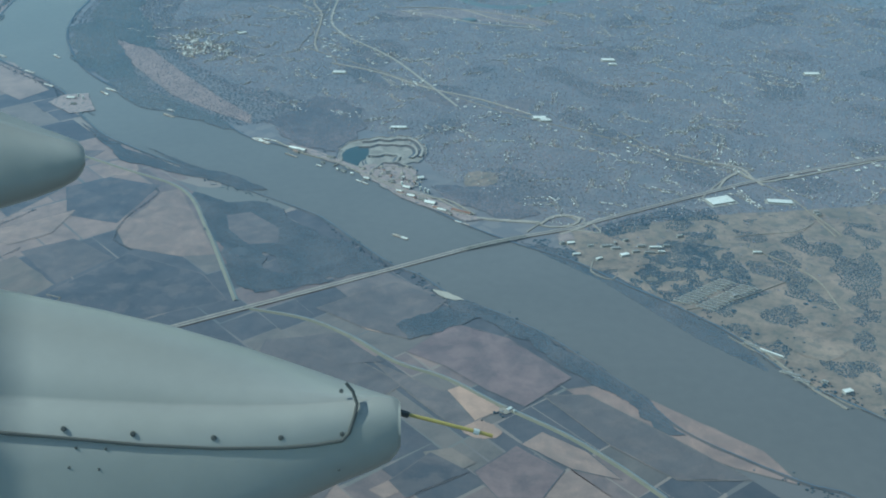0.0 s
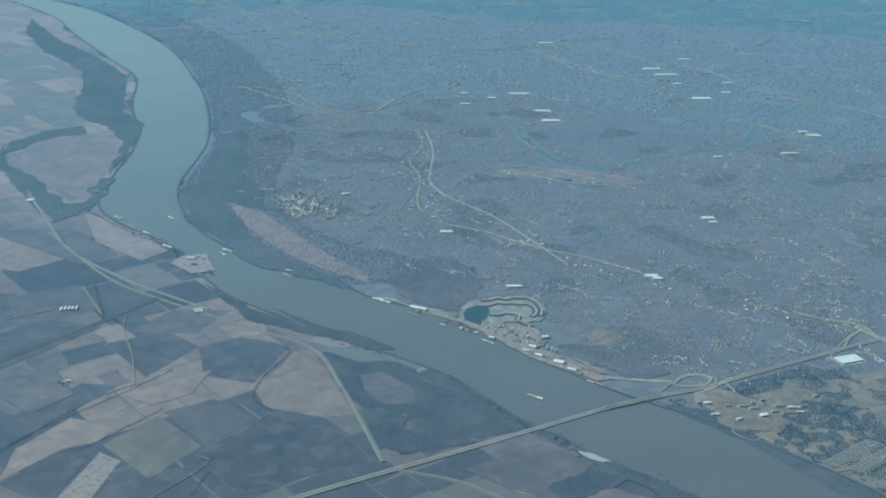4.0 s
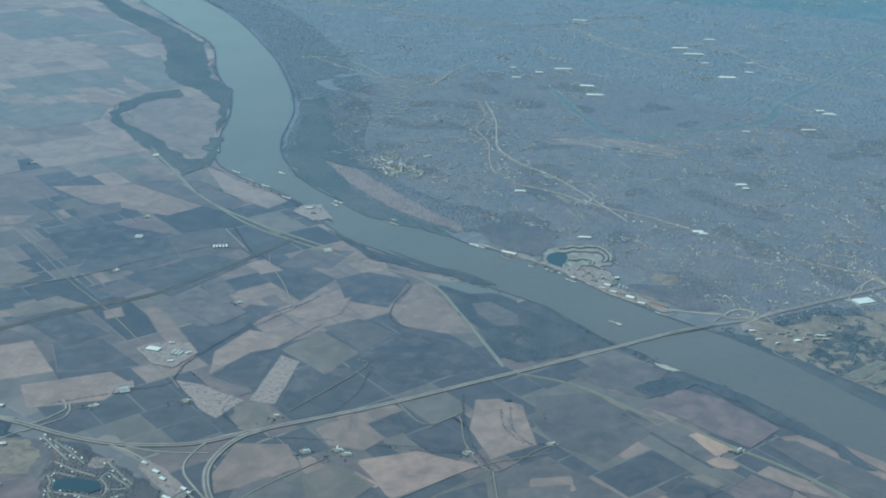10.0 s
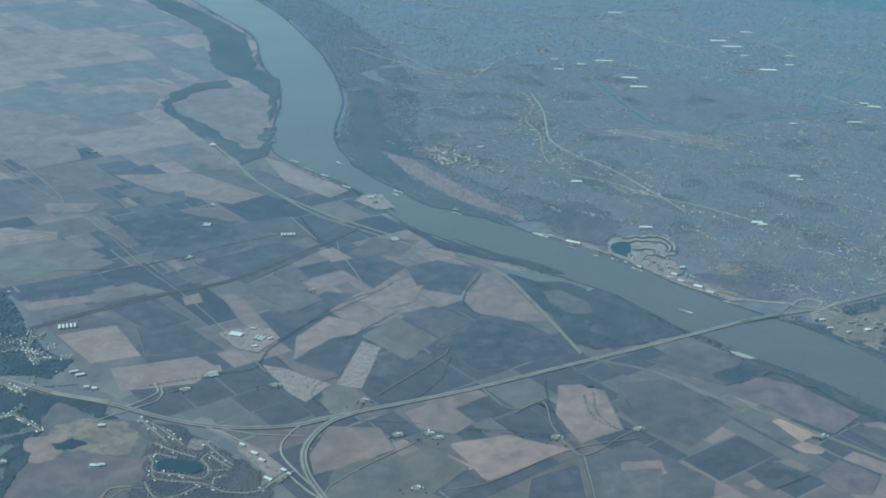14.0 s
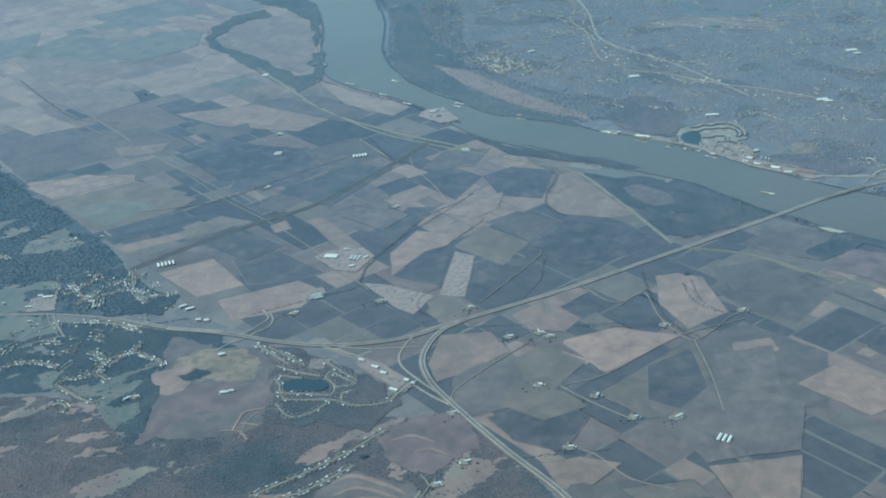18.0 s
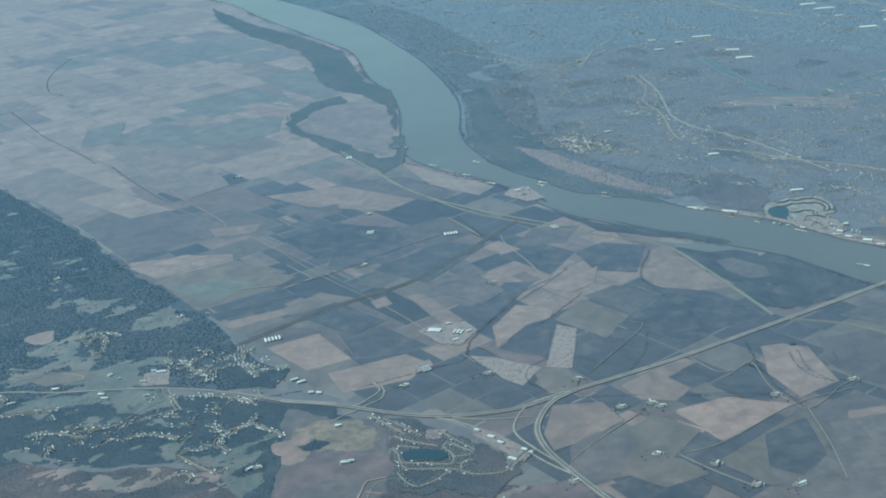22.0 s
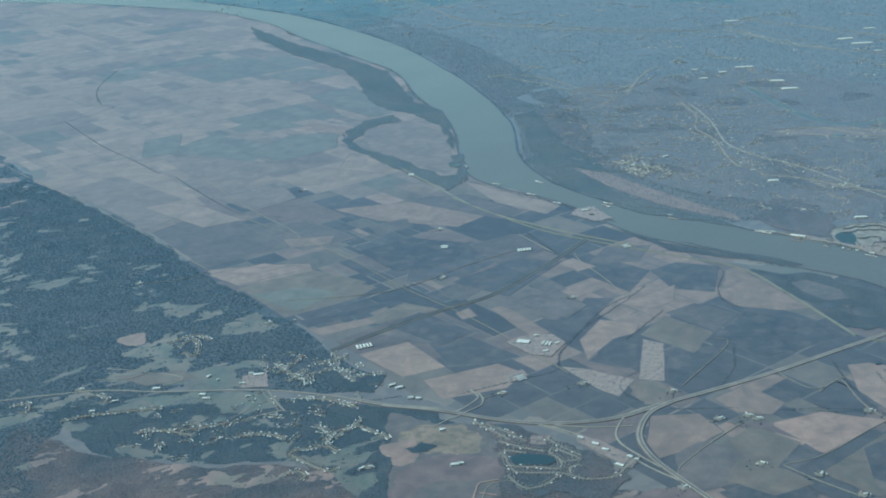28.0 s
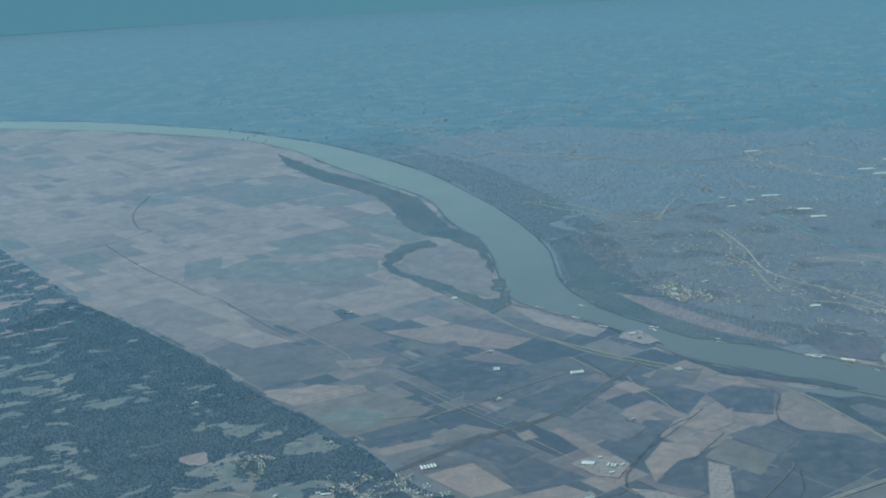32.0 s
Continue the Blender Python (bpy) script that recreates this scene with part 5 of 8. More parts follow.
woodland("far_trees", "wooded bank opposite the floodplain", (-1.47, 11.95), (-1.14, 11), (-0.42, 9.93), (0.45, 9.38), (0.29, 9.65), (-0.38, 10.28), (-0.88, 11.48), (-1.24, 12.26), spacing=0.55)
woodland("far_trees", "wooded river bluff", (-1.48, 14.14), (-1.23, 14.43), (-0.94, 12.55), (-0.43, 11.24), (-1.02, 11.68), (-1.36, 12.36), spacing=0.55)
woodland("suburb_trees", "wooded bluff above the quarry", (0.63, 9.57), (0.94, 10.2), (1.21, 10.07), (1.39, 9.46), (1.15, 9.02), (0.91, 9.13))
woodland("suburb_trees", "wooded hills above the river", (1.82, 8.45), (2.27, 8.45), (2.49, 8.03), (2.27, 7.91), (1.95, 8.19))
woodland("far_trees", "floodplain woods along an old river bend", (-3.15, 14.57), (-3.52, 14.29), (-3.69, 13.78), (-3.7, 13.21), (-3.5, 12.72), (-3.19, 12.28), (-2.81, 11.72), (-2.47, 11.24), (-2.29, 10.91), (-2.15, 11.18), (-2.16, 11.49), (-2.4, 11.52), (-2.66, 11.89), (-3.02, 12.4), (-3.41, 12.84), (-3.55, 13.21), (-3.51, 13.63), (-3.32, 14.01), (-3.05, 14.12), spacing=0.55)
woodland("far_trees", "dark wooded river margin", (-6.89, 23.33), (-5.55, 20.83), (-4.4, 19.17), (-3.49, 17.59), (-2.91, 15.3), (-2.49, 14.66), (-2.34, 13.52), (-2.25, 12.41), (-2.38, 13.1), (-2.51, 13.86), (-2.88, 14.53), (-3.29, 14.88), (-3.58, 15.49), (-3.93, 16.98), (-4.27, 17.98), (-5.36, 19.62), (-6.48, 21.8), spacing=0.55)
wooded_ground((-7.04, 11.2), (-6.8, 11.6), (-5.75, 10.48), (-4.99, 9.58), (-4.42, 8.75), (-4.88, 8.55), (-5.51, 8.78), (-6.17, 8.89))
wooded_ground((-4.88, 8.55), (-4.42, 8.72), (-3.97, 8.26), (-3.68, 7.93), (-4.08, 7.81), (-4.63, 8.13))
wooded_ground((-5.41, 6.86), (-5.09, 7.62), (-4.64, 8.01), (-4.35, 7.57), (-4.64, 7.14), (-5.11, 6.73))
wooded_ground((-6.01, 8.47), (-5.46, 8.64), (-4.85, 8.42), (-4.66, 8.08), (-5.13, 7.74), (-5.56, 7.27))
wooded_ground((-4.19, 7.08), (-3.73, 7.43), (-3.37, 7.38), (-3.08, 7.13), (-3.46, 7.09), (-3.83, 7.04))
wooded_ground((-3.47, 6.89), (-3.07, 7.08), (-2.7, 6.7), (-2.56, 6.41), (-2.99, 6.34), (-3.43, 6.61))
wooded_ground((-4.65, 6.09), (-4, 6.25), (-3.3, 6.34), (-2.97, 6.13), (-3.13, 5.62), (-3.51, 5.39), (-4.25, 5.75))
wooded_ground((-3.17, 5.92), (-2.82, 6.19), (-2.35, 6.06), (-2.45, 5.76), (-2.76, 5.58), (-3.11, 5.48))
wooded_ground((-2.53, 5.29), (-2.47, 5.41), (-2.41, 4.97), (-2.5, 4.75), (-2.56, 4.81))
wooded_ground((-2.41, 6.16), (-1.99, 6.05), (-1.68, 5.85), (-1.96, 5.87))
field("brown", "dull tan clearing in the floodplain woods", (0.585, 7.971), (0.726, 8.023), (0.921, 7.796), (0.937, 7.607), (0.768, 7.58), (0.627, 7.774))
tree_line("hedgerow beside the dark square field", (-0.107, 6.823), (-0.171, 6.496), (-0.335, 6.184))
tree_line("tree-lined ditch across the tan field", (0.814, 6.385), (0.81, 6.132), (0.913, 5.935))
tree_line("tree-lined ditch across the tan field", (0.997, 6.399), (1.031, 6.219))
tree_line("dark hedgerow beside a farm lane", (0.024, 5.882), (0.261, 5.873), (0.497, 5.839))
tree_line("trees along the farm stream", (0.513, 6.551), (0.517, 6.251), (0.569, 5.909), (0.668, 5.631), (0.692, 5.311), (0.677, 4.941))
tree_line("hedge beside the canal road", (-1.498, 9.467), (-1.274, 8.931), (-1.108, 8.752))
tree_line("trees along the creek", (-1.375, 6.634), (-1.338, 6.846), (-1.163, 7.217), (-0.81, 7.69), (-0.582, 8.031))
tree_line("tree-lined creek", (-2.05, 6.25), (-1.63, 6.44), (-1.39, 6.55), (-1.35, 6.8), (-1.19, 7.15), (-0.96, 7.6), (-0.73, 7.85))
tree_line("tree-lined slough", (0.07, 8.38), (0.1, 8.27), (-0.01, 7.91), (-0.01, 7.64), (0.12, 7.5))
tree_line("tree-lined ditch", (-0.84, 7.03), (-0.65, 7.31), (-0.51, 7.51))
tree_line("tree-lined creek in a field", (0.75, 6.36), (0.77, 6.12), (0.88, 5.95))
tree_line("tree-lined oxbow by the interchange", (-0.87, 6.06), (-0.97, 6.19), (-0.95, 6.37), (-0.82, 6.49))
tree_line("hedgerow along a field road", (0, 5.87), (0.24, 5.84), (0.53, 5.81))
tree_line("tree-lined ditch beside the interchange", (-0.74, 5.93), (-0.55, 5.93), (-0.27, 5.92))
tree_line("tree line along the river road", (-3.79, 13.78), (-3.52, 12.88), (-2.93, 11.89), (-2.34, 10.92), (-1.9, 10.19))
tree_line("tree line below the hills", (-0.51, 4.56), (-0.26, 4.58), (0.04, 4.6))
tree_line("tree line in the valley", (-2.46, 6.24), (-2.68, 6.2))
woodland("bare_trees", "scrub woods between levee and river", (0.58, 7.63), (0.87, 7.29), (1.06, 7.23), (1.31, 7.15), (0.89, 7.01), (0.76, 7.1))
tree_line("tree row along the river bank", (-0.65, 9.67), (-1.11, 10.27), (-1.56, 10.68), (-2.12, 11.29))
woodland("bare_trees", "tree belt along the river bank", (1.87, 7.02), (2.04, 6.94), (2.37, 6.61), (2.61, 6.3), (2.76, 6.07), (2.92, 5.77), (2.84, 5.79), (2.63, 6.08), (2.35, 6.44), (2.09, 6.73), (1.89, 6.87))
woodland("bare_trees", "tree clump in the floodplain scrub", (1.63, 6.7), (1.89, 6.87), (2.07, 6.79), (1.86, 6.62), (1.69, 6.56))
tree_line("tree-lined creek on the far valley floor", (-8.42, 19.04), (-8.25, 17.44), (-7.81, 16.24), (-7.52, 15.94), (-7.84, 15.29), (-8.25, 14.88))
tree_line("tree-lined ditch on the far valley floor", (-7.96, 15.12), (-7.12, 13.87), (-6.8, 13.43), (-6.19, 12.69), (-5.76, 12.12))
tree_line("tree-lined ditch across the far fields", (-5.52, 11.95), (-4.93, 11.08), (-4.44, 10.46), (-3.97, 10.28))
tree_line("tree row below the bluffs", (-5.33, 10.06), (-5.16, 10.31), (-4.98, 10.6))
woodland("far_trees", "narrow wooded strip at the river edge", (-2.31, 12.35), (-2.17, 12.37), (-2.09, 11.5), (-2.11, 11.23), (-2.27, 11.86), spacing=0.55)

woodland("hill_trees", "dark trees round the houses of a new subdivision", (-1.91, 5.837), (-1.572, 5.691), (-1.242, 5.428), (-1.055, 5.155), (-1.164, 4.922), (-1.803, 4.949), (-1.771, 5.189), (-1.817, 5.419), spacing=0.36)
woodland("dark_trees", "dark clump of trees beside a school", (-2.388, 5.532), (-2.285, 5.607), (-2.177, 5.549), (-2.245, 5.486), (-2.35, 5.481))
woodland("dark_trees", "wooded stream bed below the town", (-2.525, 5.474), (-2.469, 5.436), (-2.471, 5.209), (-2.448, 4.975), (-2.485, 4.954), (-2.525, 5.213))
woodland("dark_trees", "dark town woods beside the highway", (-2.997, 6.789), (-2.82, 6.679), (-2.607, 6.568), (-2.627, 6.311), (-2.864, 6.333), (-3.005, 6.518), spacing=0.36)


# ---- wooded hills beside the valley ----
hill_layer = [0.012, 0.0183]


def wooded_hills(label, *pts, spacing=1.0, gap=-0.12, size=0.5, mat="dark_trees", floor="litter", level=None, stretch=1.0, how=(1.0, 0.0, 0.45)):
    """Rough wooded ground that leaves the pastures laid on it open."""
    seed = len(bpy.data.objects)
    rng = np.random.default_rng(seed)
    thing = empty("wooded_hills", 0, 0)
    hill_layer[0] += 0.001
    edge = wobble(list(pts), 4.0, 1.5, seed)
    part("wood_floor", mesh_of("wood_floor", [(q.x, q.y, hill_layer[0]) for q in edge], [tuple(range(len(edge)))], [floor]), thing)
    px, py = scatter([(q.x, q.y) for q in edge], spacing, rng, 0.06, gap)
    keep = np.ones(len(px), dtype=bool)
    for poly in FIELDS:
        keep &= ~inside(px, py, poly)
    if level is not None:
        stray = rng.random(len(px)) < 0.03
        keep &= (openness(px, py, stretch, how) < level) | stray
    v, f = far_crowns(px[keep], py[keep], size, rng, 0.3)
    v[:, 2] += 0.02
    tagged(part("tree_crowns", mesh_of("tree_crowns", v.tolist(), f, [mat]), thing), kind="stuff")
    return tagged(thing, label, "wooded hills", "", "stuff")


for line, flip in TREE_BANKS:
    bank_trees(line, flip, 9000)


def openness(px, py, stretch, how=(1.0, 0.0, 0.45)):
    """How open the hill country is at many places: broad clearings with a ragged edge, round the known pastures and woods."""
    val, wx, wy = np.zeros(len(px)), np.zeros(len(px)), np.zeros(len(px))
    for i, (x, y) in enumerate(zip(px, py)):
        a, b = noise.noise((x * 0.06, y * 0.06, 7.0)), noise.noise((x * 0.06, y * 0.06, 17.0))
        u, v = (x * 0.86 + y * 0.5) * 0.07 + 0.5 * a, (y * 0.86 - x * 0.5) * 0.07 * stretch + 0.5 * b
        c, e = noise.noise((u * 6, v * 6, 9.1)), noise.noise((u * 15, v * 15, 2.6))
        val[i] = how[0] * (noise.noise((u, v, 0.3)) + 0.7 * noise.noise((u * 2.6, v * 2.6, 4.4))) + 0.26 * c + 0.12 * e + how[1]
        wx[i], wy[i] = x + 1.5 * a + 1.2 * c, y + 1.5 * b + 1.2 * e
    for poly in OPEN_GROUND:
        val += how[2] * inside(wx, wy, poly)
    for poly in WOODED_GROUND:
        val -= how[2] * inside(wx, wy, poly)
    return val


def clearings(label, poly, cell, level, stretch, mat="mosaic", how=(1.0, 0.0, 0.45)):
    """Open pasture between woods, cut out of a grid along the line where the woods begin."""
    hill_layer[1] += 0.00015
    z = hill_layer[1]
    pl = [(a * KM, b * KM) for a, b in poly]
    xs, ys = [p[0] for p in pl], [p[1] for p in pl]
    gx, gy = np.meshgrid(np.arange(min(xs), max(xs), cell), np.arange(min(ys), max(ys), cell))
    ny, nx = gx.shape
    val = openness(gx.ravel(), gy.ravel(), stretch, how) - level
    val = np.where(inside(gx.ravel(), gy.ravel(), pl), val, np.minimum(val, -0.02)).reshape(ny, nx)
    verts, faces, seen = [], [], {}

    def corner(i, j):
        if (i, j) not in seen:
            seen[i, j] = len(verts)
            verts.append((gx[j, i], gy[j, i], z))
        return seen[i, j]

    def cut(i, j, k, l):
        key = (min((i, j), (k, l)), max((i, j), (k, l)))
        if key not in seen:
            t = val[j, i] / (val[j, i] - val[l, k])
            seen[key] = len(verts)
            verts.append((gx[j, i] + (gx[l, k] - gx[j, i]) * t, gy[j, i] + (gy[l, k] - gy[j, i]) * t, z))
        return seen[key]

    for j in range(ny - 1):
        for i in range(nx - 1):
            q = [(i, j), (i + 1, j), (i + 1, j + 1), (i, j + 1)]
            up = [val[b, a] > 0 for a, b in q]
            if not any(up):
                continue
            f = []
            for m in range(4):
                p, n = q[m], q[(m + 1) % 4]
                if up[m]:
                    f.append(corner(*p))
                if up[m] != up[(m + 1) % 4]:
                    f.append(cut(*p, *n))
            if len(f) > 2:
                faces.append(tuple(f))
    return tagged(new("clearings", mesh_of("clearings", verts, faces, [mat])), label, "pastures", "", "stuff")


HILLS = [(-0.525, 4.64), (-0.262, 4.255), (-0.112, 3.925), (0.22, 3.285), (0.6, 2.35), (-1.0, 2.2), (-3.2, 2.2), (-4.4, 3.2), (-5.2, 4.9), (-5.0, 6.0), (-4.39, 5.6), (-3.7, 5.42), (-2.88, 5.37), (-2.57, 4.94), (-2.05, 4.89), (-1.98, 5.2), (-1.2, 5.0), (-0.78, 4.97)]
BLUFFS = [(-7.29, 11.88), (-5.76, 10.3), (-4.44, 8.614), (-3.31, 7.268), (-3.59, 6.631), (-4.07, 6.558), (-4.68, 6.293), (-4.8, 5.6), (-4.5, 4.9), (-7.5, 4.4), (-9.0, 7.5)]
NEAR_HILLS = (0.65, -0.16, 0.9)
clearings("ragged tan and grey pastures between bare woods", HILLS, 0.4, 0.16, 1.7, how=NEAR_HILLS)
clearings("long pale meadows in the wooded bluffs", BLUFFS, 0.7, 0.34, 1.7, "bluff_grass")
clearings("pale meadows in the far wooded bluffs", [(-7.0, 11.4), (-8.4, 13.6), (-10.8, 16.8), (-14, 17), (-14, 9), (-9, 7.6)], 1.5, 0.25, 1.7)
TOWN_LAND = [(-4.39, 5.62), (-4.94, 6.242), (-4.04, 6.442), (-2.98, 6.229), (-2.2, 6.039), (-1.98, 5.498), (-2.05, 4.873), (-2.57, 4.924), (-2.88, 5.392), (-3.7, 5.445)]
clearings("grass and bare ground between the woods of the town", TOWN_LAND, 0.6, 0.12, 1.5, "town_grass")

wooded_hills("dark wooded hills with pale pastures between the trees", *HILLS, spacing=0.54, gap=-0.8, size=0.32, mat="hill_trees", floor="hill_litter", level=0.16, stretch=1.7, how=NEAR_HILLS)
wooded_hills("dark bare woods round the houses of the town", *TOWN_LAND, spacing=0.38, gap=-0.6, size=0.22, level=0.12, stretch=1.5)
wooded_hills("dark wooded bluffs and town woods above the valley", (-7.38, 12.12), (-6.8, 11.6), (-5.75, 10.48), (-4.99, 9.577), (-4.42, 8.746), (-3.97, 8.255), (-3.28, 7.369), (-2.99, 6.896), (-2.6, 6.419), (-2.99, 6.313), (-4.06, 6.513), (-4.66, 6.251), (-4.8, 5.6), (-4.5, 4.9), (-7.5, 4.4), (-9.0, 7.5), spacing=0.8, gap=-0.8, size=0.45, level=0.34, stretch=1.7)
wooded_hills("far dark wooded bluffs fading into haze", (-7.2, 11.3), (-6.85, 11.55), (-8.4, 13.6), (-10.8, 16.8), (-14, 17), (-14, 9), (-9, 7.5), spacing=1.5, gap=-0.75, size=0.6, level=0.25, stretch=1.7)


# ---- buildings ----
def box_faces(x0, y0, z0, x1, y1, z1):
    v = [(x0, y0, z0), (x1, y0, z0), (x1, y1, z0), (x0, y1, z0), (x0, y0, z1), (x1, y0, z1), (x1, y1, z1), (x0, y1, z1)]
    return v, [(0, 1, 5, 4), (1, 2, 6, 5), (2, 3, 7, 6), (3, 0, 4, 7), (4, 5, 6, 7), (3, 2, 1, 0)]


def boxes(*items):
    v, f = [], []
    for b in items:
        bv, bf = box_faces(*b)
        f += [tuple(i + len(v) for i in q) for q in bf]
        v += bv
    return v, f


def gable(l, w, h, over=0.03, thick=0.03):
    """A pitched roof with overhanging eaves and some thickness, its foot at height h."""
    a, b, r = l / 2 + over, w / 2 + over, h + w * 0.28
    v = [(s * a, t * b, h + d) for s in (-1, 1) for t in (-1, 1) for d in (0, thick)]
    v += [(s * a, 0, r + d) for s in (-1, 1) for d in (0, thick)]
    f = [(1, 5, 11, 9), (3, 9, 11, 7), (0, 8, 10, 4), (2, 6, 10, 8), (0, 4, 5, 1), (2, 3, 7, 6), (0, 1, 9, 8), (2, 8, 9, 3), (4, 10, 11, 5), (6, 7, 11, 10)]
    return v, f


def gable_wall(l, w, h):
    a, b, r = l / 2, w / 2, h + w * 0.27
    v = [(-a, -b, 0), (a, -b, 0), (a, b, 0), (-a, b, 0), (-a, -b, h), (a, -b, h), (a, b, h), (-a, b, h), (-a, 0, r), (a, 0, r)]
    return v, [(0, 1, 5, 4), (2, 3, 7, 6), (1, 2, 6, 9, 5), (3, 0, 4, 8, 7), (3, 2, 1, 0)]


def shed(x, y, turn, l, w, h, roof="white_roof", label="long white metal-roofed farm shed", category="shed", name="shed", group="farm buildings"):
    """A pitched building with its roof, walls, and a row of doors along one side."""
    thing = empty(name, x * KM, y * KM, 0.12, turn)
    l, w, h = l * M, w * M, h * M
    part("wall", mesh_of("wall", *gable_wall(l, w, h), ["wall"]), thing)
    part("roof", mesh_of("roof", *gable(l, w, h), [roof]), thing)
    door = mesh_of("door", *boxes((-0.08, -0.02, 0, 0.08, 0.0, h * 0.8)), ["steel"])
    for i in range(max(1, int(l / 1.2))):
        d = part("door", door, thing)
        d.location = (-l / 2 + (i + 0.5) * l / max(1, int(l / 1.2)), -w / 2, 0)
    return tagged(thing, label, category, group)


def warehouse(x, y, turn, l, w, h=9, roof="white_roof", label="large flat white-roofed warehouse", category="warehouse"):
    thing = empty("warehouse", x * KM, y * KM, 0.1, turn)
    l, w, h = l * M, w * M, h * M
    part("paved_yard", mesh_of("paved_yard", *boxes((-l * 0.62, -w * 0.75, 0, l * 0.62, w * 0.62, 0.02)), ["concrete"]), thing, "pale paved yard")
    part("wall", mesh_of("wall", *boxes((-l / 2, -w / 2, 0, l / 2, w / 2, h)), ["wall"]), thing)
    part("roof", mesh_of("roof", *boxes((-l / 2 - 0.02, -w / 2 - 0.02, h, l / 2 + 0.02, w / 2 + 0.02, h + 0.03)), [roof]), thing)
    rnd = random.Random(int(x * 1000 + y * 77))
    for i in range(3):
        u, v = rnd.uniform(-0.4, 0.4) * l, rnd.uniform(-0.35, 0.35) * w
        part("roof_unit", mesh_of("roof_unit", *boxes((u - 0.08, v - 0.06, h + 0.03, u + 0.08, v + 0.06, h + 0.12)), ["steel"]), thing)
    return tagged(thing, label, category, "large roofs")


def cylinder(r, h, n=14, cone=0.0):
    v = [(math.cos(i * math.tau / n) * r, math.sin(i * math.tau / n) * r, z) for z in (0, h) for i in range(n)] + [(0, 0, h + cone)]
    return v, [(i, (i + 1) % n, n + (i + 1) % n, n + i) for i in range(n)] + [(n + i, n + (i + 1) % n, 2 * n) for i in range(n)]


def silo(x, y, r=5, h=14):
    thing = empty("silo", x * KM, y * KM, 0.1)
    part("tank", mesh_of("tank", *cylinder(r * M, h * M), ["steel"]), thing)
    cap = part("cap", mesh_of("cap", *cylinder(r * M * 1.06, 0.02, 14, r * M * 0.5), ["white_roof"]), thing)
    cap.location.z = h * M
    return tagged(thing, "round steel grain silo with a conical cap", "silo", "grain silos")


HOUSES = []
for k, (l, w, h, roof) in enumerate(((13, 8.5, 3.5, "grey_roof"), (11, 8, 5, "grey_roof"), (14, 9, 3.5, "red_roof"), (12, 8.5, 4.5, "white_roof"))):
    HOUSES.append((mesh_of("wall", *gable_wall(l * M, w * M, h * M), ["wall"]), mesh_of("roof", *gable(l * M, w * M, h * M), [roof]),
                   mesh_of("chimney", *boxes((l * M * 0.2, w * M * 0.08, h * M, l * M * 0.2 + 0.05, w * M * 0.08 + 0.05, h * M + w * M * 0.36)), ["wall"])))
HOUSE_LABELS = ("pale-sided house with a grey shingle roof", "two-storey pale house with a grey roof", "long pale house with a rust-red roof", "pale house with a light metal roof")


def house(x, y, turn, kind=0):
    thing = empty("house", x, y, 0.1, turn)
    for n, me in zip(("wall", "roof", "chimney"), HOUSES[kind]):
        part(n, me, thing)
    return tagged(thing, HOUSE_LABELS[kind], "house", "houses in the subdivisions")


def many_houses(name, label, px, py, turn, rng, grow=1.0, low=1.0, roofs=(1, 1, 1, 1, 1, 2, 2, 2, 2, 3)):
    """Hundreds of far houses joined into one mesh."""
    n = len(px)
    l, w, h = rng.uniform(11, 19, n) * M * grow / 2, rng.uniform(8, 12, n) * M * grow / 2, rng.uniform(3.5, 6, n) * M * grow * low
    c, s = np.cos(turn), np.sin(turn)
    v = np.zeros((n, 10, 3))
    for i, (a, b, z) in enumerate(((-1, -1, 0), (1, -1, 0), (1, 1, 0), (-1, 1, 0), (-1, -1, 1), (1, -1, 1), (1, 1, 1), (-1, 1, 1), (-1, 0, 1 + 0.6 * low), (1, 0, 1 + 0.6 * low))):
        v[:, i] = np.stack([px + a * l * c - b * w * s, py + a * l * s + b * w * c, h * z + 0.06], 1)
    tmpl = [(0, 1, 5, 4), (2, 3, 7, 6), (1, 2, 6, 9, 5), (3, 0, 4, 8, 7), (4, 5, 9, 8), (6, 7, 8, 9)]
    faces = [tuple(i + o for i in f) for o in range(0, n * 10, 10) for f in tmpl]
    kinds = rng.choice(roofs, n)
    idx = np.stack([np.zeros(n), np.zeros(n), np.zeros(n), np.zeros(n), kinds, kinds], 1).ravel()
    return tagged(new(name, mesh_of(name, v.reshape(-1, 3).tolist(), faces, ["wall", "grey_roof", "white_roof", "red_roof"], idx)), label, "houses", "", "stuff")


def street(label, *pts, width=12, homes=True, mat="gravel"):
    """A street with houses set back on both sides of it."""
    rnd = random.Random(int(pts[0][0] * 911 + pts[0][1] * 373))
    road(mat, width, label, *pts)
    line = smooth_line(pts, 0.3)
    for q, n in zip(line, sides(line)):
        for side in (-1, 1):
            p = q + n * side * rnd.uniform(0.6, 0.95)
            if homes and rnd.random() < 0.6 and all((p - o).length > 0.78 for o in HOMES):
                HOMES.append(p)
                turn = math.degrees(math.atan2(n.y, n.x)) + 90 + rnd.uniform(-8, 8)
                if len(HOMES) - len(REST) < 260 and (p.y < 5.6 * KM or rnd.random() < 0.3):
                    house(p.x, p.y, turn, rnd.choice((0, 0, 0, 0, 1, 1, 1, 1, 1, 3)))
                else:
                    REST.append((p.x, p.y, radians(turn)))


HOMES, REST = [], []
LOOP = "pale concrete street between new houses"
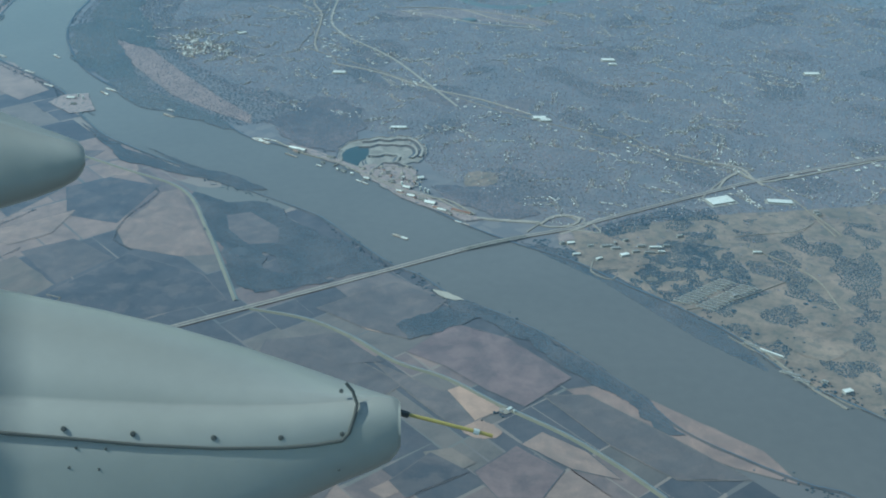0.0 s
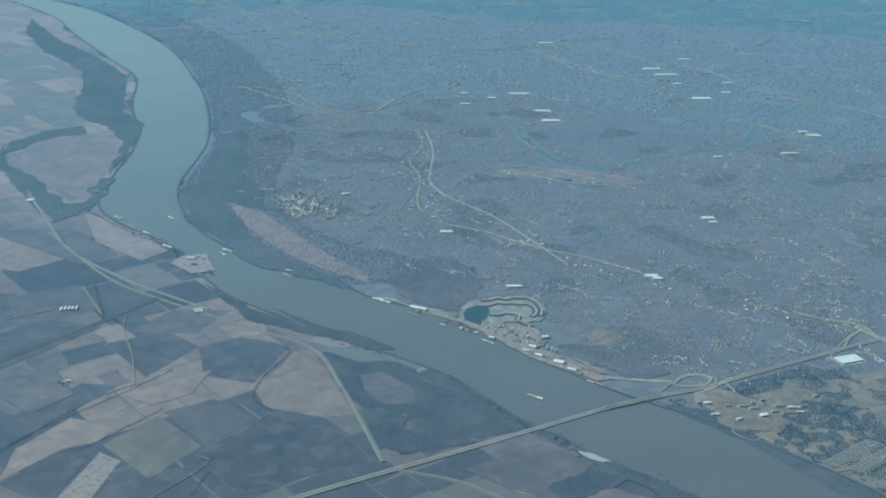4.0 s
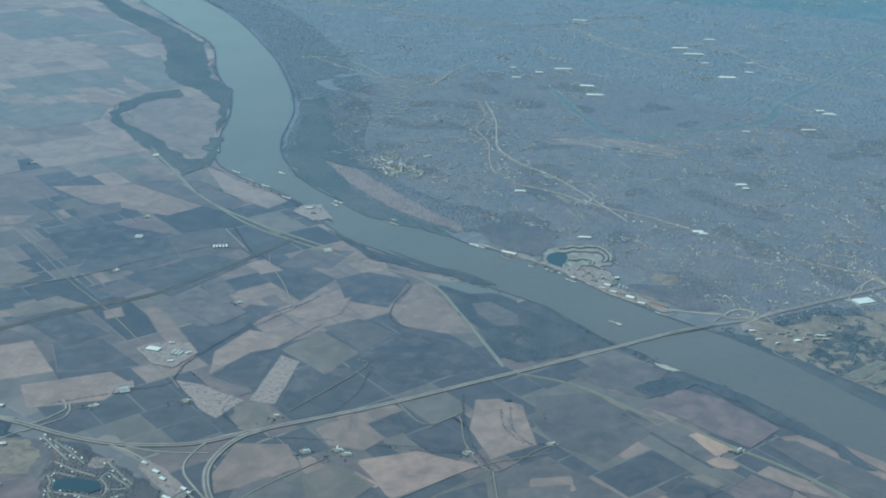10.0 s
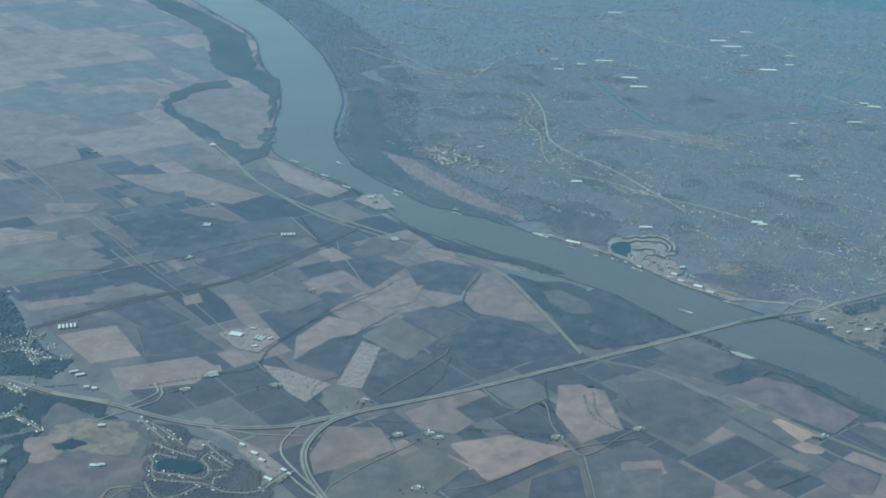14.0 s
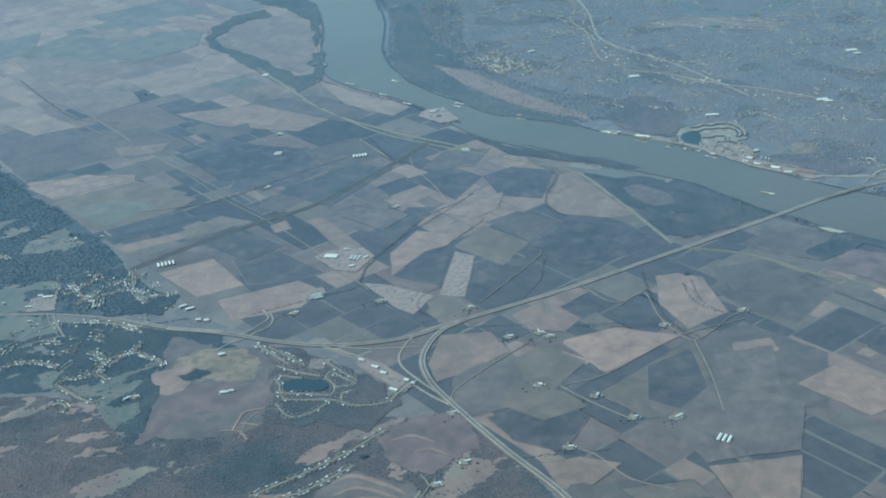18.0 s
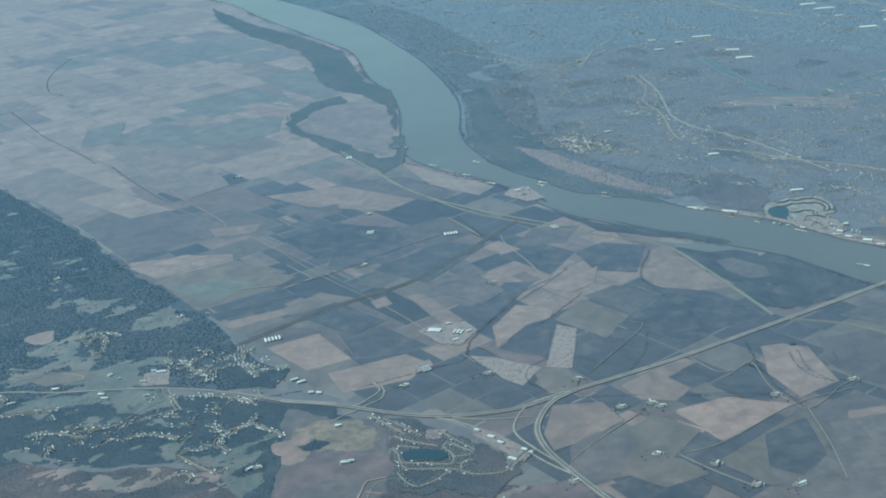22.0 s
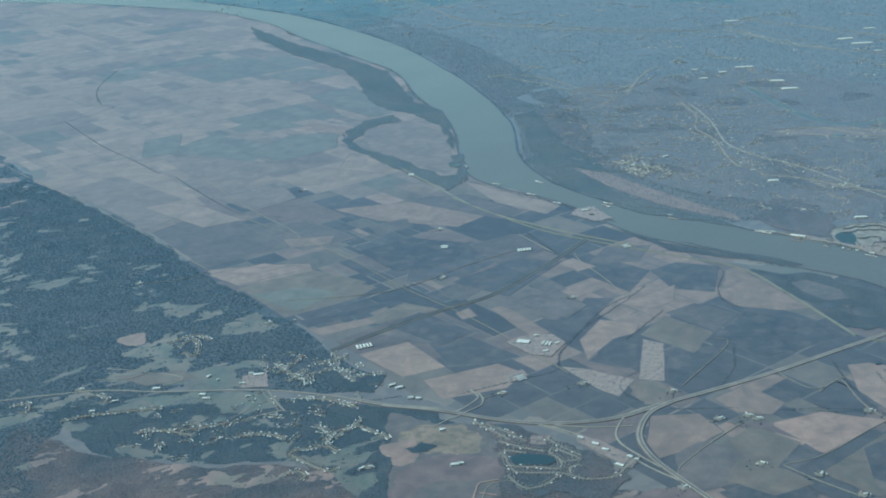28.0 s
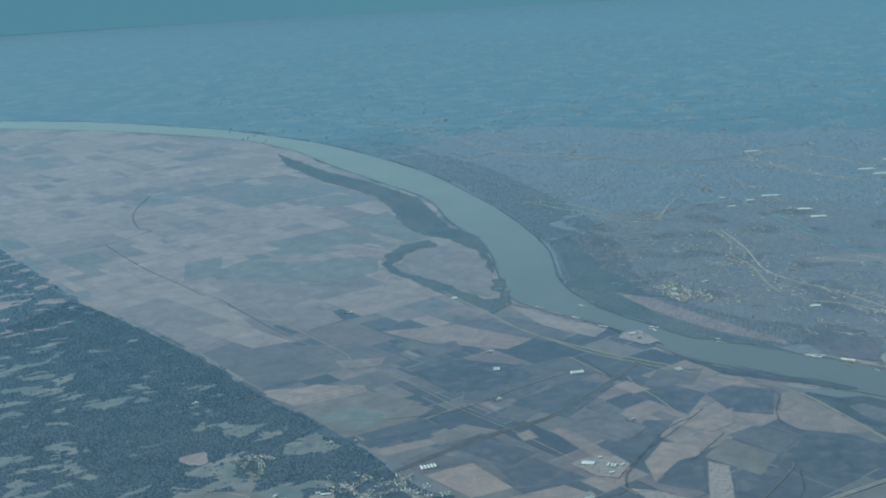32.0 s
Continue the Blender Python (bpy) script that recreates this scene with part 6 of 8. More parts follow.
street(LOOP, (-1.802, 5.452), (-1.759, 5.381), (-1.738, 5.295), (-1.593, 5.271), (-1.444, 5.247), (-1.443, 5.357), (-1.499, 5.428))
street(LOOP, (-1.738, 5.295), (-1.713, 5.229), (-1.597, 5.208), (-1.447, 5.197), (-1.367, 5.159), (-1.305, 5.124), (-1.173, 5.126), (-1.102, 5.171), (-1.041, 5.261), (-1, 5.323))
street(LOOP, (-1.754, 5.188), (-1.701, 5.091), (-1.638, 5.038), (-1.538, 5.079), (-1.448, 5.184))
street(LOOP, (-1.499, 5.428), (-1.478, 5.494), (-1.429, 5.456), (-1.349, 5.383), (-1.318, 5.348), (-1.421, 5.323), (-1.443, 5.357))
street(LOOP, (-1.382, 5.179), (-1.386, 5.255), (-1.323, 5.283))
street(LOOP, (-1.965, 5.856), (-1.857, 5.736), (-1.735, 5.605))
street(LOOP, (-1.885, 5.812), (-1.768, 5.714), (-1.631, 5.575))
street(LOOP, (-1.806, 5.589), (-1.668, 5.509), (-1.532, 5.451))
street(LOOP, (-1.774, 5.483), (-1.637, 5.439))
street(LOOP, (-1.506, 5.6), (-1.409, 5.489), (-1.307, 5.386))
street(LOOP, (-3.114, 5.52), (-3.032, 5.446), (-2.932, 5.358), (-2.821, 5.298), (-2.785, 5.347))
street(LOOP, (-3.114, 5.52), (-3.068, 5.571), (-2.979, 5.578), (-2.893, 5.606), (-2.805, 5.523))
street(LOOP, (-3.109, 5.268), (-3.03, 5.314), (-2.97, 5.258), (-2.997, 5.203))
street(LOOP, (-2.897, 5.642), (-2.874, 5.747), (-2.835, 5.795), (-2.737, 5.847), (-2.66, 5.803), (-2.543, 5.72), (-2.492, 5.666))
street(LOOP, (-2.737, 5.847), (-2.703, 5.957))
street(LOOP, (-2.736, 5.832), (-2.804, 5.778), (-2.849, 5.695))
street(LOOP, (-4.239, 7.159), (-4.187, 7.307), (-4.106, 7.246), (-4.067, 7.041), (-4.117, 7.017), (-4.177, 7.082))
street(LOOP, (-4.34, 7.261), (-4.261, 7.335), (-4.138, 7.385), (-4.018, 7.289))
street(LOOP, (-3.42, 6.831), (-3.313, 6.682), (-3.168, 6.534))
street(LOOP, (-3.4, 6.663), (-3.292, 6.819), (-3.247, 6.967))
street(LOOP, (-3.289, 6.527), (-3.186, 6.715))
street(LOOP, (-3.14, 6.62), (-2.986, 6.695), (-2.815, 6.633))
street(LOOP, (-3.02, 6.982), (-2.936, 6.691), (-2.8, 6.481))
street(LOOP, (-3.102, 6.8), (-2.923, 6.876))
street(LOOP, (-4.693, 6.39), (-4.624, 6.426), (-4.534, 6.359), (-4.544, 6.301))
street(LOOP, (-5.205, 6.294), (-5.096, 6.326), (-5.049, 6.223), (-5.103, 6.187))
street(LOOP, (-2.888, 6.551), (-2.729, 6.58), (-2.611, 6.613))
street(LOOP, (-3.898, 5.868), (-3.753, 5.894), (-3.578, 5.955))
street(LOOP, (-4.759, 6.055), (-4.585, 6.119), (-4.361, 6.155), (-4.097, 6.196))
street(LOOP, (-4.197, 5.856), (-4.014, 5.878), (-3.807, 5.802))
street(LOOP, (-3.501, 5.762), (-3.32, 5.784), (-3.163, 5.72))
street(LOOP, (-3.171, 6.278), (-2.929, 6.215), (-2.764, 6.119))
street("raw reddish street laid out without houses", (-1.96, 4.934), (-1.94, 5.041), (-1.92, 5.112), (-1.81, 5.144), homes=False, mat="pink")
street("raw reddish street laid out without houses", (-1.92, 5.008), (-1.82, 4.98), homes=False, mat="pink")
street("raw reddish street laid out without houses", (-2.03, 4.942), (-1.92, 4.931), (-1.86, 4.843), homes=False, mat="pink")
street("county road through the golf course", (-1.8, 4.171), (-1.59, 4.179), (-1.38, 4.183), (-1.15, 4.158), (-0.987, 4.227), (-0.919, 4.331), homes=False)
street(LOOP, (-1.78, 4.355), (-1.56, 4.499), (-1.33, 4.669), (-1.12, 4.87))
street(LOOP, (-1.66, 4.302), (-1.46, 4.411), (-1.27, 4.574))


many_houses("houses", "further small pale houses along new streets", np.array([r[0] for r in REST]), np.array([r[1] for r in REST]), np.array([r[2] for r in REST]), np.random.default_rng(8))


def fairway(label, width, *pts):
    """A narrow mown strip with rounded ends."""
    line = smooth_line(pts, 0.5)
    w = width * M / 2
    out, back = [], []
    for i, (q, n) in enumerate(zip(line, sides(line))):
        t = i / (len(line) - 1)
        r = w * math.sqrt(max(0.02, 1 - abs(2 * t - 1) ** 3)) * (1 + 0.3 * noise.noise((q.x * 0.7, q.y * 0.7, 5.0)))
        out.append(q + n * r)
        back.append(q - n * r)
    return tagged(sheet("fairway", out + back[::-1], "pink"), label, "fairway", "golf fairways", "structure")


for w, *pts in (
    (30, (-1.378, 4.431), (-1.263, 4.484), (-1.084, 4.392), (-0.991, 4.316)),
    (26, (-1.358, 4.334), (-1.229, 4.385), (-1.025, 4.289)),
    (26, (-1.367, 4.246), (-1.197, 4.303), (-1.047, 4.258)),
    (24, (-1.363, 4.186), (-1.137, 4.194), (-0.99, 4.223)),
    (28, (-1.774, 4.284), (-1.629, 4.287), (-1.424, 4.244)),
    (24, (-1.65, 4.209), (-1.509, 4.234), (-1.392, 4.192)),
    (26, (-1.772, 4.037), (-1.692, 3.948), (-1.596, 3.848)),
    (24, (-1.588, 3.986), (-1.544, 3.867), (-1.562, 3.778)),
    (22, (-1.72, 4.07), (-1.667, 4.156)),
    (26, (-1.357, 4.097), (-1.218, 4.099), (-1.101, 4.125)),
    (22, (-1.521, 4.043), (-1.469, 4.084), (-1.387, 4.125)),
    (24, (-1.785, 4.375), (-1.664, 4.35), (-1.549, 4.363)),
    (20, (-1.092, 4.771), (-0.969, 4.807), (-0.848, 4.731)),
    (18, (-0.969, 4.659), (-0.878, 4.68), (-0.789, 4.624)),
):
    fairway("pale dormant golf fairway", w, *pts)

rng = np.random.default_rng(11)


def town(label, poly, streets, rng, length=(5, 14), gap=0.85, grow=1.0, jitter=0.8, keep_out=()):
    """A spread of streets and houses in a polygon: street lines follow a slowly turning grid."""
    xs, ys = [p[0] * KM for p in poly], [p[1] * KM for p in poly]
    pl = [(a, b) for a, b in zip(xs, ys)]
    hx, hy, ht, sv, sf = [], [], [], [], []
    for i in range(streets):
        x, y = rng.uniform(min(xs), max(xs)), rng.uniform(min(ys), max(ys))
        if not inside(np.array([x]), np.array([y]), pl)[0] or noise.noise((x * 0.03, y * 0.03, 9.0)) < -0.18 or any(inside(np.array([x]), np.array([y]), [(a * KM, b * KM) for a, b in p])[0] for p in OPEN_LAND):
            continue
        ang = 0.5 + 1.6 * noise.noise((x * 0.012, y * 0.012, 5.0)) + rng.choice([0, math.pi / 2])
        n = rng.uniform(*length)
        k = int(n / gap)
        bend = rng.normal(0, jitter) / max(k, 1)
        pts = []
        for j in range(k + 1):
            pts.append((x, y))
            for side in (-1, 1):
                if rng.random() < 0.5:
                    hx.append(x - math.sin(ang) * side * 0.85 * grow + rng.normal(0, 0.08))
                    hy.append(y + math.cos(ang) * side * 0.85 * grow + rng.normal(0, 0.08))
                    ht.append(ang + rng.normal(0, 0.1))
            x, y = x + math.cos(ang) * gap * grow, y + math.sin(ang) * gap * grow
            ang += bend
        o = len(sv)
        for j, (a, b) in enumerate(pts):
            d = ang
            sv += [(a - math.sin(d) * 0.22 * grow, b + math.cos(d) * 0.22 * grow, 0.05), (a + math.sin(d) * 0.22 * grow, b - math.cos(d) * 0.22 * grow, 0.05)]
        sf += [(o + 2 * j, o + 2 * j + 1, o + 2 * j + 3, o + 2 * j + 2) for j in range(len(pts) - 1)]
    hx, hy, ht = np.array(hx), np.array(hy), np.array(ht)
    tagged(new("streets", mesh_of("streets", sv, sf, ["gravel"])), "pale residential streets " + label, "streets", "", "stuff")
    many_houses("houses", "many small pale houses " + label, hx, hy, ht, rng, grow)
    return hx, hy


def suburb_trees(label, poly, spacing, rng, level, size=0.5, mat="suburb_trees", scale=0.05, open_too=False):
    px, py = scatter([(a * KM, b * KM) for a, b in poly], spacing, rng, scale, level)
    keep = rng.random(len(px)) > (py / KM - 15) / 14
    course = np.array([(q.x, q.y) for q in SMALL_RIVER])
    near = np.full(len(px), 1e9)
    for cx, cy in course:
        near = np.minimum(near, (px - cx) ** 2 + (py - cy) ** 2)
    keep &= near > 3.3 ** 2
    for p in [] if open_too else OPEN_LAND[1:]:
        keep &= ~inside(px, py, [(a * KM, b * KM) for a, b in p]) | (rng.random(len(px)) < 0.06)
    px, py = px[keep], py[keep]
    v, f = far_crowns(px, py, size, rng, 0.26 if size < 0.5 else 0.22)
    v[:, 2] += 0.02
    return tagged(new("suburban_trees", mesh_of("suburban_trees", v.tolist(), f, [mat])), label, "trees", "", "stuff")


OPEN_LAND = [[(1.86, 14.46), (2.19, 13.43), (2.64, 13.16), (3.32, 13.38), (4.09, 14.22), (4.34, 14.78), (4.2, 15.44), (3.49, 15.31), (2.45, 15.2)], [(2.63, 7.611), (2.72, 7.758), (2.94, 7.835), (3.47, 8.035), (4.09, 8.121), (6.19, 8.48), (4.1, 5.069), (3.43, 6.3), (3.33, 6.627), (3.14, 6.875), (2.91, 7.143), (2.74, 7.369)]]
tagged(sheet("park_land", wobble(OPEN_LAND[1], 2.0, 0.5, 12), "park_grass", 0.0186), "dry grass slopes dotted with trees above the river", "parkland", "", "structure")
TOWN = [(-3.57, 7.002), (-3.07, 7.083), (-2.61, 6.506), (-2.67, 6.3), (-3.45, 6.525)]
town("in the old town below the bluff", TOWN, 40, rng, (3, 8), 0.7)
WEST_TOWN = [(-4.48, 5.561), (-4.95, 6.284), (-4.05, 6.468), (-2.98, 6.254), (-2.43, 6.066), (-2.91, 5.599), (-3.69, 5.411)]
town("among dark trees beside the town highway", WEST_TOWN, 110, rng, (3, 8), 0.8, 0.9)
FAR_SUBURB = [(3.6, 7.0), (2.5, 7.95), (1.9, 8.6), (1.6, 9.3), (0.6, 9.9), (0.0, 10.6), (-0.8, 11.9), (-1.2, 14.0), (-0.5, 15.8), (2, 16.5), (4.2, 14.3), (6.5, 13), (7.5, 9)]
town("on the far bank of the river", FAR_SUBURB, 1800, rng, (5, 15), 0.7, 0.7, 0.5)
town("in the distant suburbs", [(-1.2, 16), (-3, 20), (-6, 27), (6, 34), (14, 30), (12, 14), (7, 13.5), (4, 14.6), (1, 17)], 900, rng, (6, 16), 1.3, 1.5)
road("asphalt", 16, "pale main road through the suburbs", (0.737, 14.43), (0.801, 13.65), (0.691, 13.05), (0.812, 12.47), (0.817, 11.64), (0.869, 11.3))
road("asphalt", 16, "pale main road through the suburbs", (-2.18, 21.91), (-0.0492, 20.57), (2.42, 19.57), (2.94, 18.38), (3.59, 17.6))
road("asphalt", 16, "pale main road through the suburbs", (0.0901, 15.23), (0.321, 15.94), (0.596, 16.7))
road("asphalt", 16, "pale main road through the suburbs", (-1.9, 16.64), (-1.58, 16.88), (-0.992, 16.48), (-0.539, 15.65), (-0.0879, 15.28))
road("asphalt", 16, "pale main road through the suburbs", (1.58, 12.65), (2.09, 12.8), (2.51, 12.41), (2.85, 12.24))
road("asphalt", 16, "pale main road through the suburbs", (2.48, 7.878), (2.56, 7.989), (2.65, 8.021), (2.73, 7.974), (2.68, 7.879), (2.55, 7.848), (2.48, 7.878))
road("asphalt", 16, "pale main road through the suburbs", (2.1, 7.97), (2.27, 7.939), (2.48, 7.917))
road("asphalt", 16, "pale main road through the suburbs", (2.59, 7.75), (2.72, 7.841), (2.81, 7.935), (2.86, 7.975))
road("asphalt", 16, "pale main road through the suburbs", (3.69, 8.435), (3.78, 8.6), (3.88, 8.705), (3.88, 8.782))
road("asphalt", 16, "pale main road through the suburbs", (3.53, 9.041), (3.69, 8.919), (3.92, 8.802), (3.97, 8.611), (4.01, 8.501))
road("asphalt", 16, "pale main road through the suburbs", (2.92, 21.03), (3.45, 20.07), (4.24, 19.24), (4.78, 18.43), (5.14, 17.57), (5.49, 16.89), (6.03, 15.96), (6.32, 15.41), (6.48, 14.72))
road("asphalt", 16, "pale main road through the suburbs", (4.45, 15.07), (4.78, 14.78), (5.01, 14.31))
road("asphalt", 16, "pale main road through the suburbs", (1.52, 12.81), (1.98, 12.82), (2.35, 12.69), (2.81, 12.49), (3.05, 12.29))
road("asphalt", 16, "pale main road through the suburbs", (1.01, 11), (1.4, 10.77), (1.82, 10.38), (2.23, 10.12), (2.6, 9.789))
road("asphalt", 16, "pale main road through the suburbs", (3.9, 8.753), (4.01, 8.565), (4.29, 8.679))
road("asphalt", 16, "pale main road through the suburbs", (4.19, 8.615), (4.59, 8.799), (5, 8.982), (5.63, 9.222), (6.62, 9.556))
MAIN_ROADS = [
    [(-5.635, 28.761), (-4.284, 26.979), (-3.345, 25.354), (-2.595, 23.081), (-1.869, 22.012), (-0.662, 21.261), (0.567, 20.579), (1.733, 20.059), (2.436, 20.06)],
    [(2.436, 20.06), (2.899, 18.944), (3.268, 18.12), (3.734, 17.513), (4.21, 17.074)],
    [(2.436, 20.06), (3.237, 21.029), (4.109, 22.083)],
    [(0.239, 29.989), (0.59, 30.835), (1.191, 33.761)],
    [(-2.39, 27.796), (-1.262, 29.065), (-0.409, 28.537)],
    [(0.11, 15.15), (0.419, 16.219), (0.8, 16.955)],
    [(0.825, 14.403), (0.929, 13.423), (0.916, 12.326), (1.074, 11.796)],
    [(1.57, 12.681), (1.928, 12.533), (2.311, 12.275), (2.882, 12.127)],
    [(1.669, 25.658), (2.902, 25.437), (4.203, 25.681)],
    [(1.074, 11.796), (1.492, 11.201), (1.789, 10.559), (2.046, 9.948)],
    [(-1.782, 16.971), (-1.094, 16.111), (-0.47, 15.332), (0.11, 15.15)],
]
for pts in MAIN_ROADS:
    road("concrete", 18, "pale main road across the suburbs", *pts)


def strip_shops(label, count, rng, *lines):
    """Mid-sized pale flat roofs beside the main roads of the suburbs."""
    px, py, turn = [], [], []
    for pts in lines:
        line = smooth_line(pts, 1.0)
        for q, n in zip(line, sides(line)):
            if rng.random() < count:
                o = rng.choice((-1, 1)) * rng.uniform(1.0, 5.0)
                px.append(q.x + n.x * o)
                py.append(q.y + n.y * o)
                turn.append(math.atan2(n.y, n.x) + rng.choice((0, 1.57)))
    px, py, turn = np.array(px), np.array(py), np.array(turn)
    return many_houses("shops", label, px, py, turn, rng, 1.7, 0.45, (1, 2, 2, 2))


def scattered_houses(label, poly, count, rng, grow=1.0):
    """Single houses strewn between the streets, thick and thin by neighbourhood."""
    pl = [(a * KM, b * KM) for a, b in poly]
    xs, ys = [p[0] for p in pl], [p[1] for p in pl]
    px, py = rng.uniform(min(xs), max(xs), count * 3), rng.uniform(min(ys), max(ys), count * 3)
    keep = inside(px, py, pl)
    for p in OPEN_LAND:
        keep &= ~inside(px, py, [(a * KM, b * KM) for a, b in p])
    px, py = px[keep], py[keep]
    keep = np.array([noise.noise((x * 0.05, y * 0.05, 12.0)) + 0.6 * noise.noise((x * 0.2, y * 0.2, 3.0)) > -0.12 for x, y in zip(px, py)])
    px, py = px[keep][:count], py[keep][:count]
    many_houses("houses", label, px, py, 0.5 + rng.normal(0, 0.15, len(px)) + rng.choice([0, 1.57], len(px)), rng, grow)


scattered_houses("small pale houses strewn through suburban trees", FAR_SUBURB, 10000, rng, 0.52)
scattered_houses("small pale houses strewn over the distant suburbs", [(-1.2, 16), (-3, 20), (-5, 25), (5, 27), (13, 24), (12, 13), (7, 10), (4, 14.6), (1, 17)], 8000, rng, 0.75)
strip_shops("mid-sized pale shops along the main roads", 0.24, rng, *MAIN_ROADS, [(0.79, 11.4), (1.3, 10.92), (1.76, 10.48), (2.27, 9.95), (2.74, 9.59), (3.21, 9.25), (3.5, 8.94), (4, 8.79)], [(4.19, 8.615), (4.59, 8.799), (5, 8.982), (5.63, 9.222), (6.62, 9.556)], [(0.737, 14.43), (0.801, 13.65), (0.691, 13.05), (0.812, 12.47), (0.869, 11.3)], [(4.5, 15.5), (5.2, 16.6), (5.6, 17.6), (6.2, 18.5)], [(1.2, 16.2), (2.0, 16.4), (2.9, 16.2), (4.2, 16.6)])
scattered_houses("pale roofs of far towns under haze", [(-8, 25), (-14, 40), (-10, 62), (30, 62), (30, 30), (13, 24), (5, 27)], 4500, rng, 2.4)
suburb_trees("dark trees on the steep river bank below the park", [(2.34, 7.645), (2.62, 7.554), (2.83, 7.316), (3.04, 7.033), (3.24, 6.718), (3.47, 6.407), (3.42, 6.277), (3.16, 6.563), (2.94, 6.891), (2.74, 7.193), (2.5, 7.449)], 0.32, rng, -0.6, 0.24, "bare_trees")
side = [(q.x / KM, q.y / KM) for q in west[::5] if 9.3 < q.y / KM < 25]
suburb_trees("bare bottomland trees along the far river bank", [(x + 0.06, y + 0.02) for x, y in side] + [(x + 0.55 + 0.03 * y, y + 0.2) for x, y in side[::-1]], 0.9, rng, -0.45, 0.4, "bare_trees")
suburb_trees("bare trees between suburban houses", FAR_SUBURB, 0.96, rng, -0.6, 0.39)
suburb_trees("dark evergreen trees between suburban houses", FAR_SUBURB, 0.62, rng, 0.3, 0.26, "bare_trees", 0.045)
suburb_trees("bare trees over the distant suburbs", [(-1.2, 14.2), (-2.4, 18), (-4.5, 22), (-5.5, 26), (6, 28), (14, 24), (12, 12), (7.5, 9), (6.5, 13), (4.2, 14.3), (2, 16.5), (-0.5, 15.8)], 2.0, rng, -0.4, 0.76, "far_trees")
suburb_trees("evergreen clumps on the parkland", [(2.924, 7.367), (3.212, 7.694), (3.556, 7.591), (3.597, 7.245), (3.188, 6.953), (3.067, 6.951)], 0.34, rng, -0.15, 0.22, "dark_trees", 0.35, open_too=True)
suburb_trees("bare trees strewn over the parkland", [(2.613, 7.719), (3.547, 8.137), (4.573, 7.916), (3.868, 5.998), (3.351, 6.638), (2.86, 7.167)], 0.42, rng, 0.08, 0.22, "dark_trees", 0.16, open_too=True)
suburb_trees("bare woods below the far highway", [(2.762, 7.837), (3.377, 8.175), (3.64, 7.935), (3.482, 7.7), (3.139, 7.845), (2.776, 7.685)], 0.4, rng, -0.2, 0.24, "dark_trees", 0.1, open_too=True)
suburb_trees("square blocks of evergreens beside the compound", [(3.231, 6.876), (3.441, 7), (3.606, 7.103), (3.639, 7.053), (3.423, 6.927), (3.256, 6.829)], 0.36, rng, -0.9, 0.22, "dark_trees", 0.1, open_too=True)
suburb_trees("trees of a wooded park by the bridge", [(3.9, 6.1), (3.3, 6.75), (2.7, 7.4), (2.3, 7.75), (2.6, 7.95), (3.6, 7.4), (4.4, 6.6)], 1.1, rng, 0.12, 0.5, "dark_trees", 0.12)

town("in neat rows above the far bank", [(-0.444, 11.69), (-0.166, 11.84), (0.265, 11.11), (-0.031, 10.87)], 90, rng, (5, 12), 0.7, 1.1)
town("in rows near the quarry", [(1.82, 8.747), (2.06, 8.877), (2.18, 8.731), (1.87, 8.633)], 50, rng, (3, 7), 0.6)
# Large roofs: stores, schools and warehouses.
def roofs(*rows):
    """Flat-roofed stores, schools and warehouses: place, turn, length and width."""
    for x, y, turn, l, w in rows:
        k = 0.6 if y > 11 else 0.85
        warehouse(x, y, turn, l * k, w * k)


# Roofs in the town and the interchange.
roofs(
    (-4.583, 6.174, 15, 40, 20), (-4.467, 6.311, 20, 60, 14), (-4.221, 6.484, 2, 62, 26), (-3.884, 6.646, 50, 40, 22),
    (-3.861, 6.365, -10, 52, 26), (-3.819, 6.303, -5, 60, 24), (-3.8, 6.585, 20, 22, 14), (-3.61, 6.514, 0, 48, 16),
    (-3.579, 6.671, 8, 40, 22), (-3.531, 6.31, 10, 36, 14), (-3.521, 6.648, 8, 80, 28), (-2.633, 5.317, 40, 52, 14),
    (-2.536, 6.404, 30, 60, 20), (-2.482, 6.365, 25, 66, 22),
)
# Roofs in the town and the interchange.
roofs(
    (-2.395, 6.207, 0, 40, 26), (-2.341, 6.194, 0, 40, 26), (-2.161, 5.754, 10, 44, 24), (-2.068, 5.326, 5, 64, 26),
    (-2.033, 5.337, 0, 36, 20), (-1.608, 7.031, -15, 110, 62), (-1.506, 7.131, 0, 44, 20), (-1.45, 6.858, 15, 44, 22),
    (-1.36, 6.985, 40, 46, 18), (-1.296, 5.597, -30, 44, 18), (-1.213, 5.514, -30, 52, 26), (-1.158, 5.442, -30, 46, 24),
    (-1.092, 5.259, -35, 62, 22), (-1.02, 5.351, -30, 40, 24),
)
# Roofs in the town and the interchange.
roofs(
    (-0.984, 5.315, -30, 30, 18),
)
# Roofs in the near suburbs.
roofs(
    (-3.41, 7.598, 0, 26, 16), (3.66, 8.25, 20, 190, 110), (4.04, 8.242, -8, 180, 60), (3.4, 11.05, 0, 110, 60),
    (2.69, 9.669, 0, 90, 50), (1.6, 9.484, 0, 130, 40), (1.09, 10.74, 0, 120, 60), (5.06, 10.86, 0, 150, 70),
    (2.65, 9.72, 0, 110, 60), (3.38, 11.17, 0, 180, 100),
)
